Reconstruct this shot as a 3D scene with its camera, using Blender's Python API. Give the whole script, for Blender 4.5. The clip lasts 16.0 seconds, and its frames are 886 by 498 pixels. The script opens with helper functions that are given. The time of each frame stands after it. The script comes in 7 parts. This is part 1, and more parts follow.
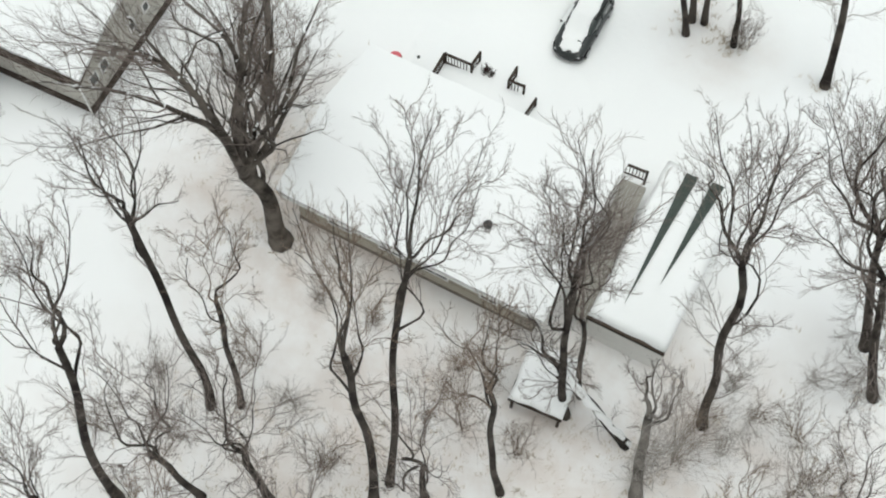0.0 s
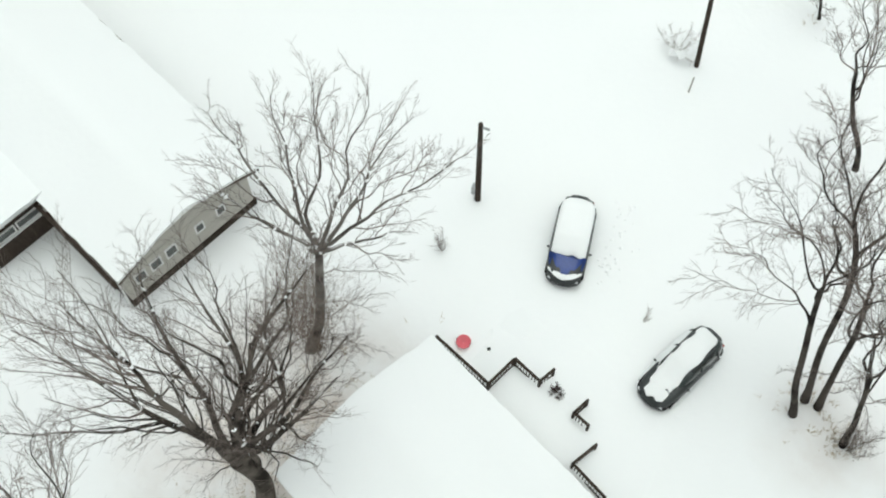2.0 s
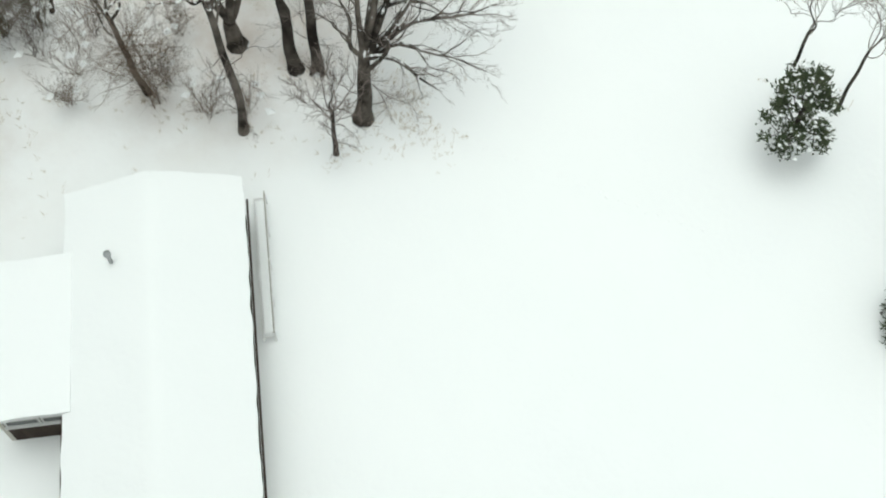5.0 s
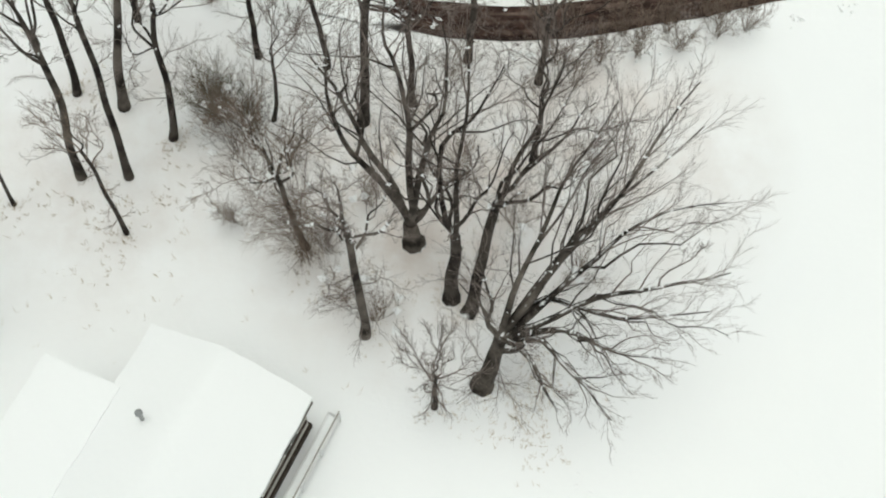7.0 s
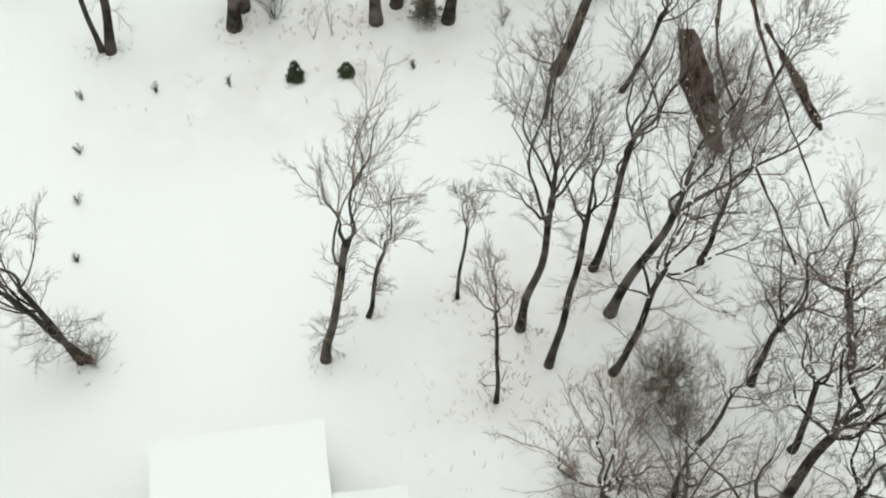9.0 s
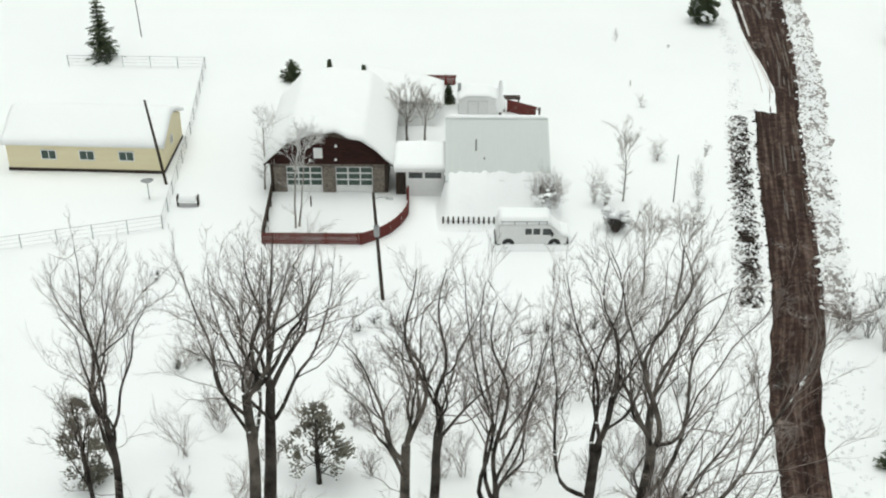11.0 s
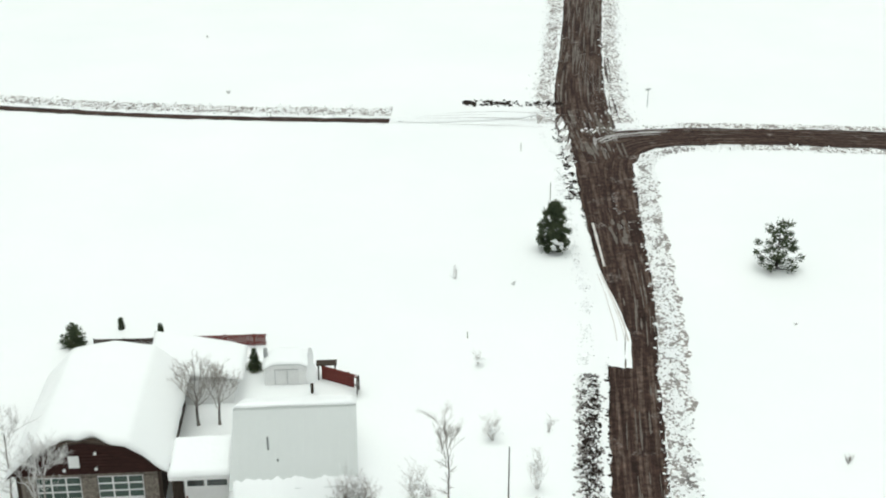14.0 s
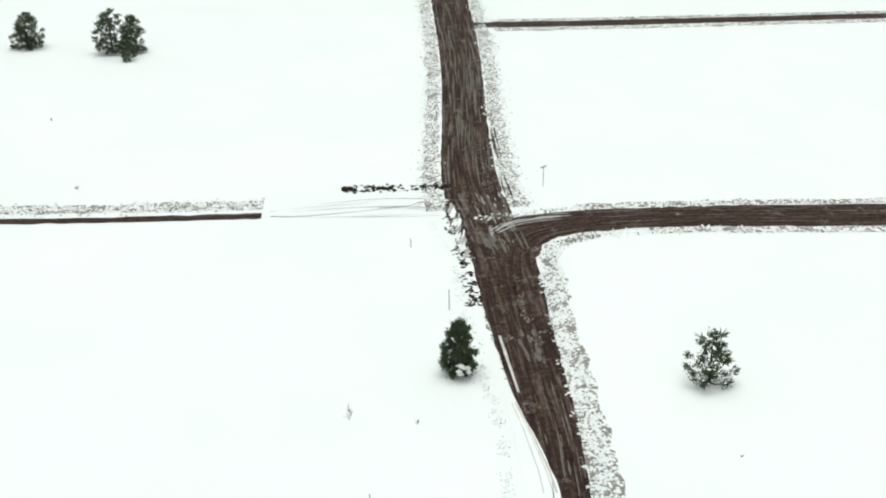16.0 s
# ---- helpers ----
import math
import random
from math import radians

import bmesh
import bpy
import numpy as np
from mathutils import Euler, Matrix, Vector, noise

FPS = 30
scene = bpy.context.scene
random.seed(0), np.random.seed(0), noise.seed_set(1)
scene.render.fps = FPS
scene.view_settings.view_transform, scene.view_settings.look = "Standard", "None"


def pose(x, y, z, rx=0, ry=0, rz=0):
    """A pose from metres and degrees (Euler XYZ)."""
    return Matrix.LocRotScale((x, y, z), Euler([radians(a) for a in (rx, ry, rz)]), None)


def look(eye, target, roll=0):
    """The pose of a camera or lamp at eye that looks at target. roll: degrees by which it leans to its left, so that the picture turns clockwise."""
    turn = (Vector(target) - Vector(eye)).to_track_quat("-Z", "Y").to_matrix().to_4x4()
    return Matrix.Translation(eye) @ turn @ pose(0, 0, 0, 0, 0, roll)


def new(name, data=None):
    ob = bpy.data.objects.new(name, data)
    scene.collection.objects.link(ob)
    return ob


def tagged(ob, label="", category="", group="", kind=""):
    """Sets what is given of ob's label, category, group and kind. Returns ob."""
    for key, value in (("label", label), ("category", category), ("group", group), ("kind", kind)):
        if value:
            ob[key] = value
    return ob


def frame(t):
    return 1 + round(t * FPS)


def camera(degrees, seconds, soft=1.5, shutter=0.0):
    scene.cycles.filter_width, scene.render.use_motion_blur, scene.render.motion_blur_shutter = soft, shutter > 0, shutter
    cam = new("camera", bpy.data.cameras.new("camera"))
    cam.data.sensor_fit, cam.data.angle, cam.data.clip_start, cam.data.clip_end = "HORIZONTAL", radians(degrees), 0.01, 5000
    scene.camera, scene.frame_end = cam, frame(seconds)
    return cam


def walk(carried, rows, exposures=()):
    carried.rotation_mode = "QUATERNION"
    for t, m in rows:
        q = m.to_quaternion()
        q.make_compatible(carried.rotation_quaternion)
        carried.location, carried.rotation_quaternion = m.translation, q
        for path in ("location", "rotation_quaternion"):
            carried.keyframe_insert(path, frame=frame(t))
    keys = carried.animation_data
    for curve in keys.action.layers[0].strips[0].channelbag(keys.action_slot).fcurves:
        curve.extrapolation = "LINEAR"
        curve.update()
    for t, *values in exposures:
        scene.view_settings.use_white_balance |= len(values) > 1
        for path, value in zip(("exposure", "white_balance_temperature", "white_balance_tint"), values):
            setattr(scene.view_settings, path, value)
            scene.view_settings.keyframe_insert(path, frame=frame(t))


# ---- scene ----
cam = camera(39.0, 16.0, soft=2.0)
PATH = [
    (0, (0.907, -6.482, 51.392), (0.849, -5.666, 49.567), -0.1),
    (0.5, (1.770, -2.929, 51.107), (1.665, -2.106, 49.288), 0.1),
    (1, (2.408, 0.729, 51.068), (2.234, 1.549, 49.252), -0.1),
    (1.5, (2.782, 4.526, 50.907), (2.530, 5.330, 49.093), -0.1),
    (2, (2.939, 8.191, 50.739), (2.610, 8.975, 48.929), -0.0),
    (2.5, (2.987, 11.462, 50.378), (2.574, 12.229, 48.578), 0.2),
    (3, (3.072, 14.540, 49.989), (2.562, 15.283, 48.203), 0.0),
    (3.5, (2.749, 18.095, 49.871), (2.149, 18.791, 48.095), 0.3),
    (4, (2.236, 21.569, 49.854), (1.557, 22.204, 48.083), 0.2),
    (4.5, (1.441, 25.038, 50.148), (0.684, 25.589, 48.380), 0.2),
    (5.2, (-0.941, 30.438, 50.748), (-1.763, 30.852, 48.973), -0.1),
    (5.7, (-3.688, 34.438, 51.255), (-4.531, 34.744, 49.468), -0.5),
    (6.2, (-6.707, 37.940, 51.646), (-7.572, 38.129, 49.852), -0.7),
    (6.8, (-9.946, 40.718, 51.736), (-10.856, 40.738, 49.955), -0.3),
    (7, (-10.863, 41.289, 51.669), (-11.791, 41.241, 49.898), -0.1),
    (7.5, (-13.315, 42.853, 51.356), (-14.219, 42.474, 49.613), -0.1),
    (8, (-16.238, 44.702, 50.891), (-17.056, 44.059, 49.182), -0.4),
    (8.5, (-19.257, 45.926, 50.374), (-19.970, 45.098, 48.699), -0.0),
    (9, (-22.635, 46.462, 49.972), (-23.211, 45.480, 48.327), 0.4),
    (9.5, (-26.186, 46.433, 49.601), (-26.710, 45.264, 48.066), 0.4),
    (10, (-29.708, 46.466, 49.174), (-30.182, 45.090, 47.802), 0.2),
    (10.2, (-31.120, 46.447, 48.978), (-31.566, 44.990, 47.683), 0.1),
    (10.7, (-34.805, 46.046, 48.617), (-35.193, 44.434, 47.498), 0.1),
    (11.25, (-38.867, 44.788, 48.483), (-39.239, 43.082, 47.508), 0.2),
    (11.8, (-42.376, 42.671, 48.572), (-42.770, 40.924, 47.683), 0.3),
    (12.3, (-44.600, 40.000, 48.800), (-45.020, 38.243, 47.942), 0.3),
    (12.5, (-45.313, 38.836, 48.908), (-45.740, 37.078, 48.057), 0.3),
    (13, (-46.926, 35.808, 49.191), (-47.370, 34.049, 48.350), 0.3),
    (13.5, (-48.365, 32.564, 49.511), (-48.824, 30.804, 48.677), 0.3),
    (14, (-49.618, 29.002, 49.804), (-50.151, 27.259, 48.979), 0.1),
    (14.5, (-50.833, 25.176, 50.166), (-51.525, 23.486, 49.349), -0.3),
    (15, (-51.896, 21.020, 50.502), (-52.601, 19.330, 49.695), -0.2),
    (15.5, (-52.854, 16.616, 50.881), (-53.571, 14.927, 50.085), -0.2),
    (16, (-53.637, 12.212, 51.037), (-54.368, 10.523, 50.257), -0.2),
]
EXPOSURES = [(0, 0.52, 6400, 3), (1.5, 0.52, 6370, 1), (3.5, 0.51, 6310, -2), (4.7, 0.51, 6340, -2), (6.8, 0.44, 6570, 1), (8.5, 0.45, 6530, 2), (10.2, 0.44, 6510, 2), (12.3, 0.53, 6410, -1), (16, 0.53, 6410, -1)]
walk(cam, [(t, look(eye, target, roll)) for t, eye, target, roll in PATH], EXPOSURES)
SKY = 0.105

# ---------- light ----------
world = bpy.data.worlds.new("overcast")
scene.world = world
world.use_nodes = True
wn, wl = world.node_tree.nodes, world.node_tree.links
sky = wn.new("ShaderNodeTexSky")
sky.sky_type = "NISHITA"
sky.sun_disc = False
sky.sun_elevation, sky.sun_rotation = radians(90), radians(0)
sky.dust_density, sky.air_density = 4.0, 1.0
cloud = wn.new("ShaderNodeHueSaturation")
cloud.inputs["Saturation"].default_value = 0.06
wl.new(sky.outputs["Color"], cloud.inputs["Color"])
wl.new(cloud.outputs["Color"], wn["Background"].inputs["Color"])
wn["Background"].inputs["Strength"].default_value = SKY
sun = new("sun", bpy.data.lights.new("sun", "SUN"))
sun.data.energy, sun.data.angle = 0.3, radians(80)
sun.data.color = (1.0, 0.985, 0.96)
sun.matrix_world = look((3, -6, 60), (0, 0, 0))


# ---------- materials ----------
def material(name, rough=0.8, metal=0.0):
    m = bpy.data.materials.new(name)
    m.use_nodes = True
    b = m.node_tree.nodes["Principled BSDF"]
    b.inputs["Roughness"].default_value, b.inputs["Metallic"].default_value = rough, metal
    return m, m.node_tree.nodes, m.node_tree.links, b


def noise_node(n, l, scale, detail=4.0, coords=None, rough=0.55):
    t = n.new("ShaderNodeTexNoise")
    t.inputs["Scale"].default_value, t.inputs["Detail"].default_value = scale, detail
    t.inputs["Roughness"].default_value = rough
    if coords is None:
        coords = n.new("ShaderNodeNewGeometry").outputs["Position"]
    l.new(coords, t.inputs["Vector"])
    return t


def ramp(n, l, source, stops):
    r = n.new("ShaderNodeValToRGB")
    r.color_ramp.elements[0].position, r.color_ramp.elements[0].color = stops[0][0], (*stops[0][1], 1)
    r.color_ramp.elements[1].position, r.color_ramp.elements[1].color = stops[-1][0], (*stops[-1][1], 1)
    for p, c in stops[1:-1]:
        r.color_ramp.elements.new(p).color = (*c, 1)
    l.new(source, r.inputs["Fac"])
    return r


def bump(n, l, b, source, strength, distance):
    k = n.new("ShaderNodeBump")
    k.inputs["Strength"].default_value, k.inputs["Distance"].default_value = strength, distance
    l.new(source, k.inputs["Height"])
    l.new(k.outputs["Normal"], b.inputs["Normal"])


def mottled(name, c1, c2, scale, fine=None, rough=0.8, metal=0.0, bumps=0.3, depth=0.02, stretch=None):
    """Two-scale mottled surface between two colours."""
    m, n, l, b = material(name, rough, metal)
    b.inputs["Specular IOR Level"].default_value = 0.12 if rough > 0.6 else 0.5
    pos = n.new("ShaderNodeTexCoord").outputs["Object"]
    if stretch:
        mp = n.new("ShaderNodeMapping")
        mp.inputs["Scale"].default_value = stretch
        l.new(pos, mp.inputs["Vector"])
        pos = mp.outputs["Vector"]
    big, small = noise_node(n, l, scale, 5, pos), noise_node(n, l, fine or scale * 9, 4, pos)
    mix = n.new("ShaderNodeMath")
    mix.operation = "MULTIPLY_ADD"
    l.new(small.outputs["Fac"], mix.inputs[0])
    mix.inputs[1].default_value = 0.5
    half = n.new("ShaderNodeMath")
    half.operation = "MULTIPLY"
    half.inputs[1].default_value = 0.5
    l.new(big.outputs["Fac"], half.inputs[0])
    l.new(half.outputs[0], mix.inputs[2])
    r = ramp(n, l, mix.outputs[0], ((0.35, c1), (0.65, c2)))
    l.new(r.outputs["Color"], b.inputs["Base Color"])
    bump(n, l, b, small.outputs["Fac"], bumps, depth)
    return m


def snow_material(name, dirt=False):
    m, n, l, b = material(name, 0.65)
    pos = n.new("ShaderNodeNewGeometry").outputs["Position"]
    soft, fine = noise_node(n, l, 0.05, 4, pos), noise_node(n, l, 3.0, 6, pos)
    base = ramp(n, l, soft.outputs["Fac"], ((0.3, (0.885, 0.895, 0.90)), (0.7, (0.925, 0.93, 0.925))))
    out = base.outputs["Color"]
    if dirt:
        # dry grass litter showing through the thin snow under the groves
        mask = None
        for cx, cy, rx, ry, much in ((2, 7, 19, 8, 1.0), (-9, 19, 6, 7, 1.0), (-5.0, 14.6, 6, 3.6, 1.15), (-40.5, 39.5, 8.5, 9, 1.0), (-44, 46, 9, 9, 0.8), (-42.5, 24, 9, 8, 0.5), (-45, 2, 16, 6, 0.45), (12, 28.4, 3, 3, 0.5), (-46, -1, 12, 5, 0.6), (-67, 29, 6, 10, 1.0)):
            mp = n.new("ShaderNodeMapping")
            mp.vector_type = "TEXTURE"
            mp.inputs["Location"].default_value = (cx, cy, 0)
            mp.inputs["Scale"].default_value = (rx, ry, 1000)
            l.new(pos, mp.inputs["Vector"])
            d = n.new("ShaderNodeVectorMath")
            d.operation = "LENGTH"
            l.new(mp.outputs["Vector"], d.inputs[0])
            fall = n.new("ShaderNodeMapRange")
            fall.inputs["From Min"].default_value, fall.inputs["From Max"].default_value = 1.25, 0.45
            fall.inputs["To Max"].default_value = much
            l.new(d.outputs["Value"], fall.inputs["Value"])
            if mask is None:
                mask = fall.outputs["Result"]
            else:
                mx = n.new("ShaderNodeMath")
                mx.operation = "MAXIMUM"
                l.new(mask, mx.inputs[0]), l.new(fall.outputs["Result"], mx.inputs[1])
                mask = mx.outputs[0]
        patch = noise_node(n, l, 0.35, 7, pos, 0.62)
        pr = ramp(n, l, patch.outputs["Fac"], ((0.34, (0.22, 0.22, 0.22)), (0.64, (1, 1, 1))))
        both = n.new("ShaderNodeMath")
        both.operation = "MULTIPLY"
        l.new(mask, both.inputs[0]), l.new(pr.outputs["Color"], both.inputs[1])
        less = n.new("ShaderNodeMath")
        less.operation = "MULTIPLY"
        less.inputs[1].default_value = 0.70
        l.new(both.outputs[0], less.inputs[0])
        mixer = n.new("ShaderNodeMix")
        mixer.data_type = "RGBA"
        l.new(less.outputs[0], mixer.inputs["Factor"])
        l.new(out, mixer.inputs["A"])
        mixer.inputs["B"].default_value = (0.60, 0.505, 0.44, 1)
        out = mixer.outputs["Result"]
    l.new(out, b.inputs["Base Color"])
    both = n.new("ShaderNodeMath")
    both.operation = "ADD"
    drift = noise_node(n, l, 0.35, 5, pos)
    l.new(drift.outputs["Fac"], both.inputs[0]), l.new(fine.outputs["Fac"], both.inputs[1])
    bump(n, l, b, both.outputs[0], 0.22, 0.10)
    b.inputs["Subsurface Weight"].default_value = 0.0
    return m


def bark_material(name, dark, light, snowy=0.5):
    """Furrowed bark with snow lying on the upper side of limbs."""
    m, n, l, b = material(name, 0.9)
    b.inputs["Specular IOR Level"].default_value = 0.1
    geo = n.new("ShaderNodeNewGeometry")
    tone, grain = noise_node(n, l, 0.8, 4, geo.outputs["Position"]), noise_node(n, l, 14, 5, geo.outputs["Position"])
    r = ramp(n, l, tone.outputs["Fac"], ((0.38, dark), (0.62, light)))
    sep = n.new("ShaderNodeSeparateXYZ")
    l.new(geo.outputs["Normal"], sep.inputs[0])
    patch = noise_node(n, l, 1.6, 3, geo.outputs["Position"])
    add = n.new("ShaderNodeMath")
    add.operation = "ADD"
    l.new(sep.outputs["Z"], add.inputs[0]), l.new(patch.outputs["Fac"], add.inputs[1])
    cut = ramp(n, l, add.outputs[0], ((1.46 - 0.2 * snowy, (0, 0, 0)), (1.55 - 0.2 * snowy, (1, 1, 1))))
    half = n.new("ShaderNodeMath")
    half.operation = "MULTIPLY"
    half.inputs[1].default_value = 0.5
    l.new(add.outputs[0], half.inputs[0])
    cut.color_ramp.elements[0].position, cut.color_ramp.elements[1].position = 0.74 - 0.08 * snowy, 0.80 - 0.08 * snowy
    l.new(half.outputs[0], cut.inputs["Fac"])
    mixer = n.new("ShaderNodeMix")
    mixer.data_type = "RGBA"
    l.new(cut.outputs["Color"], mixer.inputs["Factor"])
    l.new(r.outputs["Color"], mixer.inputs["A"])
    mixer.inputs["B"].default_value = (0.8, 0.8, 0.8, 1)
    l.new(mixer.outputs["Result"], b.inputs["Base Color"])
    bump(n, l, b, grain.outputs["Fac"], 0.6, 0.03)
    return m


def dirt_road_material():
    m, n, l, b = material("wet_brown_dirt", 0.8)
    b.inputs["Specular IOR Level"].default_value = 0.1
    pos = n.new("ShaderNodeTexCoord").outputs["UV"]
    mp = n.new("ShaderNodeMapping")
    mp.inputs["Scale"].default_value = (2.6, 0.10, 1)
    l.new(pos, mp.inputs["Vector"])
    ruts = noise_node(n, l, 1.0, 6, mp.outputs["Vector"], 0.65)
    world_pos = n.new("ShaderNodeNewGeometry").outputs["Position"]
    lumps, stones = noise_node(n, l, 0.45, 6, world_pos), noise_node(n, l, 5.0, 5, world_pos)
    r = ramp(n, l, ruts.outputs["Fac"], ((0.32, (0.016, 0.009, 0.008)), (0.50, (0.049, 0.029, 0.023)), (0.70, (0.152, 0.113, 0.094))))
    slush = ramp(n, l, lumps.outputs["Fac"], ((0.58, (0, 0, 0)), (0.72, (1, 1, 1))))
    fine = ramp(n, l, stones.outputs["Fac"], ((0.45, (0, 0, 0)), (0.7, (1, 1, 1))))
    both = n.new("ShaderNodeMath")
    both.operation = "MULTIPLY"
    l.new(slush.outputs["Color"], both.inputs[0]), l.new(fine.outputs["Color"], both.inputs[1])
    mixer = n.new("ShaderNodeMix")
    mixer.data_type = "RGBA"
    l.new(both.outputs[0], mixer.inputs["Factor"])
    l.new(r.outputs["Color"], mixer.inputs["A"])
    mixer.inputs["B"].default_value = (0.42, 0.38, 0.36, 1)
    clot = noise_node(n, l, 1.7, 7, world_pos, 0.7)
    wet = ramp(n, l, clot.outputs["Fac"], ((0.36, (0.45, 0.42, 0.40)), (0.52, (1, 1, 1)), (0.70, (1.7, 1.65, 1.6))))
    dark = n.new("ShaderNodeMix")
    dark.data_type, dark.blend_type = "RGBA", "MULTIPLY"
    dark.inputs["Factor"].default_value = 1.0
    l.new(mixer.outputs["Result"], dark.inputs["A"]), l.new(wet.outputs["Color"], dark.inputs["B"])
    l.new(dark.outputs["Result"], b.inputs["Base Color"])
    bump(n, l, b, clot.outputs["Fac"], 0.9, 0.10)
    return m


def bank_material():
    """Churned snow: white lumps, gaps coloured grey-brown for dirt and for the shade between lumps."""
    m, n, l, b = material("churned_snow", 0.8)
    pos = n.new("ShaderNodeNewGeometry").outputs["Position"]
    cells = n.new("ShaderNodeTexVoronoi")
    cells.inputs["Scale"].default_value = 2.6
    warp = noise_node(n, l, 1.6, 5, pos, 0.6)
    mixed = n.new("ShaderNodeMix")
    mixed.data_type, mixed.blend_type = "RGBA", "LINEAR_LIGHT"
    mixed.inputs["Factor"].default_value = 0.35
    l.new(pos, mixed.inputs["A"]), l.new(warp.outputs["Color"], mixed.inputs["B"])
    l.new(mixed.outputs["Result"], cells.inputs["Vector"])
    patch = noise_node(n, l, 0.5, 5, pos, 0.65)
    total = n.new("ShaderNodeMath")
    total.operation = "MULTIPLY_ADD"
    l.new(patch.outputs["Fac"], total.inputs[0])
    total.inputs[1].default_value = 0.9
    l.new(cells.outputs["Distance"], total.inputs[2])
    r = ramp(n, l, total.outputs[0], ((0.76, (0.90, 0.90, 0.90)), (0.96, (0.80, 0.79, 0.78)), (1.22, (0.27, 0.24, 0.225))))
    l.new(r.outputs["Color"], b.inputs["Base Color"])
    bump(n, l, b, cells.outputs["Distance"], 0.8, 0.12)
    return m


SNOW_GROUND = snow_material("snow_ground", True)
SNOW = snow_material("snow")
BARK = bark_material("dark_bark", (0.024, 0.020, 0.018), (0.092, 0.079, 0.069), 0.5)
BARK_GREY = bark_material("grey_bark", (0.030, 0.026, 0.022), (0.165, 0.143, 0.124), 0.45)
BARK_PALE = bark_material("pale_bark", (0.20, 0.18, 0.16), (0.42, 0.39, 0.36), 0.4)
BARK_MID = bark_material("mid_grey_bark", (0.09, 0.080, 0.072), (0.24, 0.22, 0.20), 0.5)
BARK_SNOWY = bark_material("snowy_bark", (0.02, 0.017, 0.015), (0.06, 0.052, 0.046), 1.8)
TWIG = mottled("twig", (0.095, 0.080, 0.073), (0.29, 0.24, 0.215), 0.7, rough=0.9, bumps=0.0)
TWIG_PALE = mottled("pale_twig", (0.27, 0.245, 0.225), (0.48, 0.45, 0.42), 0.7, rough=0.9, bumps=0.0)
TWIG_TAN = mottled("tan_twig", (0.13, 0.10, 0.08), (0.30, 0.235, 0.19), 0.7, rough=0.9, bumps=0.0)
FROST = mottled("frosted_twig", (0.50, 0.49, 0.48), (0.74, 0.73, 0.72), 0.7, rough=0.9, bumps=0.0)
THICKET = mottled("olive_brown_twig", (0.055, 0.046, 0.032), (0.20, 0.165, 0.115), 0.7, rough=0.9, bumps=0.0)
NEEDLE = mottled("needles", (0.030, 0.050, 0.028), (0.13, 0.145, 0.085), 1.5, rough=0.75, bumps=0.2)
NEEDLE_GREY = mottled("dusty_needles", (0.10, 0.098, 0.078), (0.30, 0.28, 0.23), 1.5, rough=0.8, bumps=0.2)
DIRT = dirt_road_material()
DIRT_PALE = mottled("worn_dirt", (0.085, 0.070, 0.060), (0.20, 0.175, 0.155), 0.9, rough=0.8)
SLUSH_PALE = mottled("pale_slush", (0.30, 0.28, 0.27), (0.62, 0.60, 0.59), 1.2, rough=0.7)
TAN_SNOW = mottled("soiled_snow", (0.46, 0.42, 0.39), (0.78, 0.75, 0.73), 0.8, rough=0.75)
BANK = bank_material()
SLUSH = mottled("grey_slush", (0.17, 0.15, 0.14), (0.46, 0.44, 0.43), 1.2, rough=0.7)
SOIL = mottled("dark_soil", (0.014, 0.010, 0.009), (0.05, 0.038, 0.032), 2.0, rough=0.9)
GRASS = mottled("dry_grass", (0.34, 0.27, 0.18), (0.55, 0.46, 0.34), 1.0, rough=0.9)
SIDING = mottled("grey_tan_siding", (0.38, 0.345, 0.285), (0.48, 0.445, 0.38), 0.6, fine=9, rough=0.7, bumps=0.15, stretch=(0.3, 0.3, 3))
SIDING_PALE = mottled("pale_siding", (0.70, 0.69, 0.66), (0.80, 0.79, 0.77), 0.6, fine=9, rough=0.7, bumps=0.15, stretch=(0.3, 0.3, 3))
SIDING_GREY = mottled("grey_siding", (0.47, 0.45, 0.41), (0.58, 0.56, 0.51), 0.6, fine=9, rough=0.7, bumps=0.15, stretch=(0.3, 0.3, 3))
FASCIA = mottled("brown_fascia", (0.085, 0.065, 0.052), (0.15, 0.12, 0.10), 1.2, rough=0.7)
DARK_WOOD = mottled("dark_stained_or_shaded_wood", (0.030, 0.022, 0.017), (0.075, 0.057, 0.046), 1.5, rough=0.75, stretch=(4, 4, 0.6))
GREY_WOOD = mottled("weathered_wood", (0.30, 0.28, 0.25), (0.47, 0.45, 0.41), 1.0, rough=0.85, stretch=(5, 0.5, 5))
RED_WOOD = mottled("red_stained_wood", (0.085, 0.022, 0.020), (0.19, 0.052, 0.043), 1.5, rough=0.75, stretch=(4, 4, 0.6))
MAROON = mottled("maroon_shingle", (0.024, 0.012, 0.011), (0.055, 0.024, 0.020), 2.0, rough=0.85, stretch=(1, 1, 4))
STONE = mottled("field_stone", (0.10, 0.085, 0.07), (0.32, 0.28, 0.24), 3.0, fine=7, rough=0.9, bumps=0.8, depth=0.06)
WHITE_PAINT = mottled("white_paint", (0.76, 0.76, 0.75), (0.85, 0.85, 0.84), 0.8, rough=0.55, bumps=0.1)
YELLOW_PAINT = mottled("pale_yellow_siding", (0.74, 0.66, 0.43), (0.82, 0.75, 0.53), 0.6, rough=0.65, bumps=0.15, stretch=(0.3, 0.3, 4))
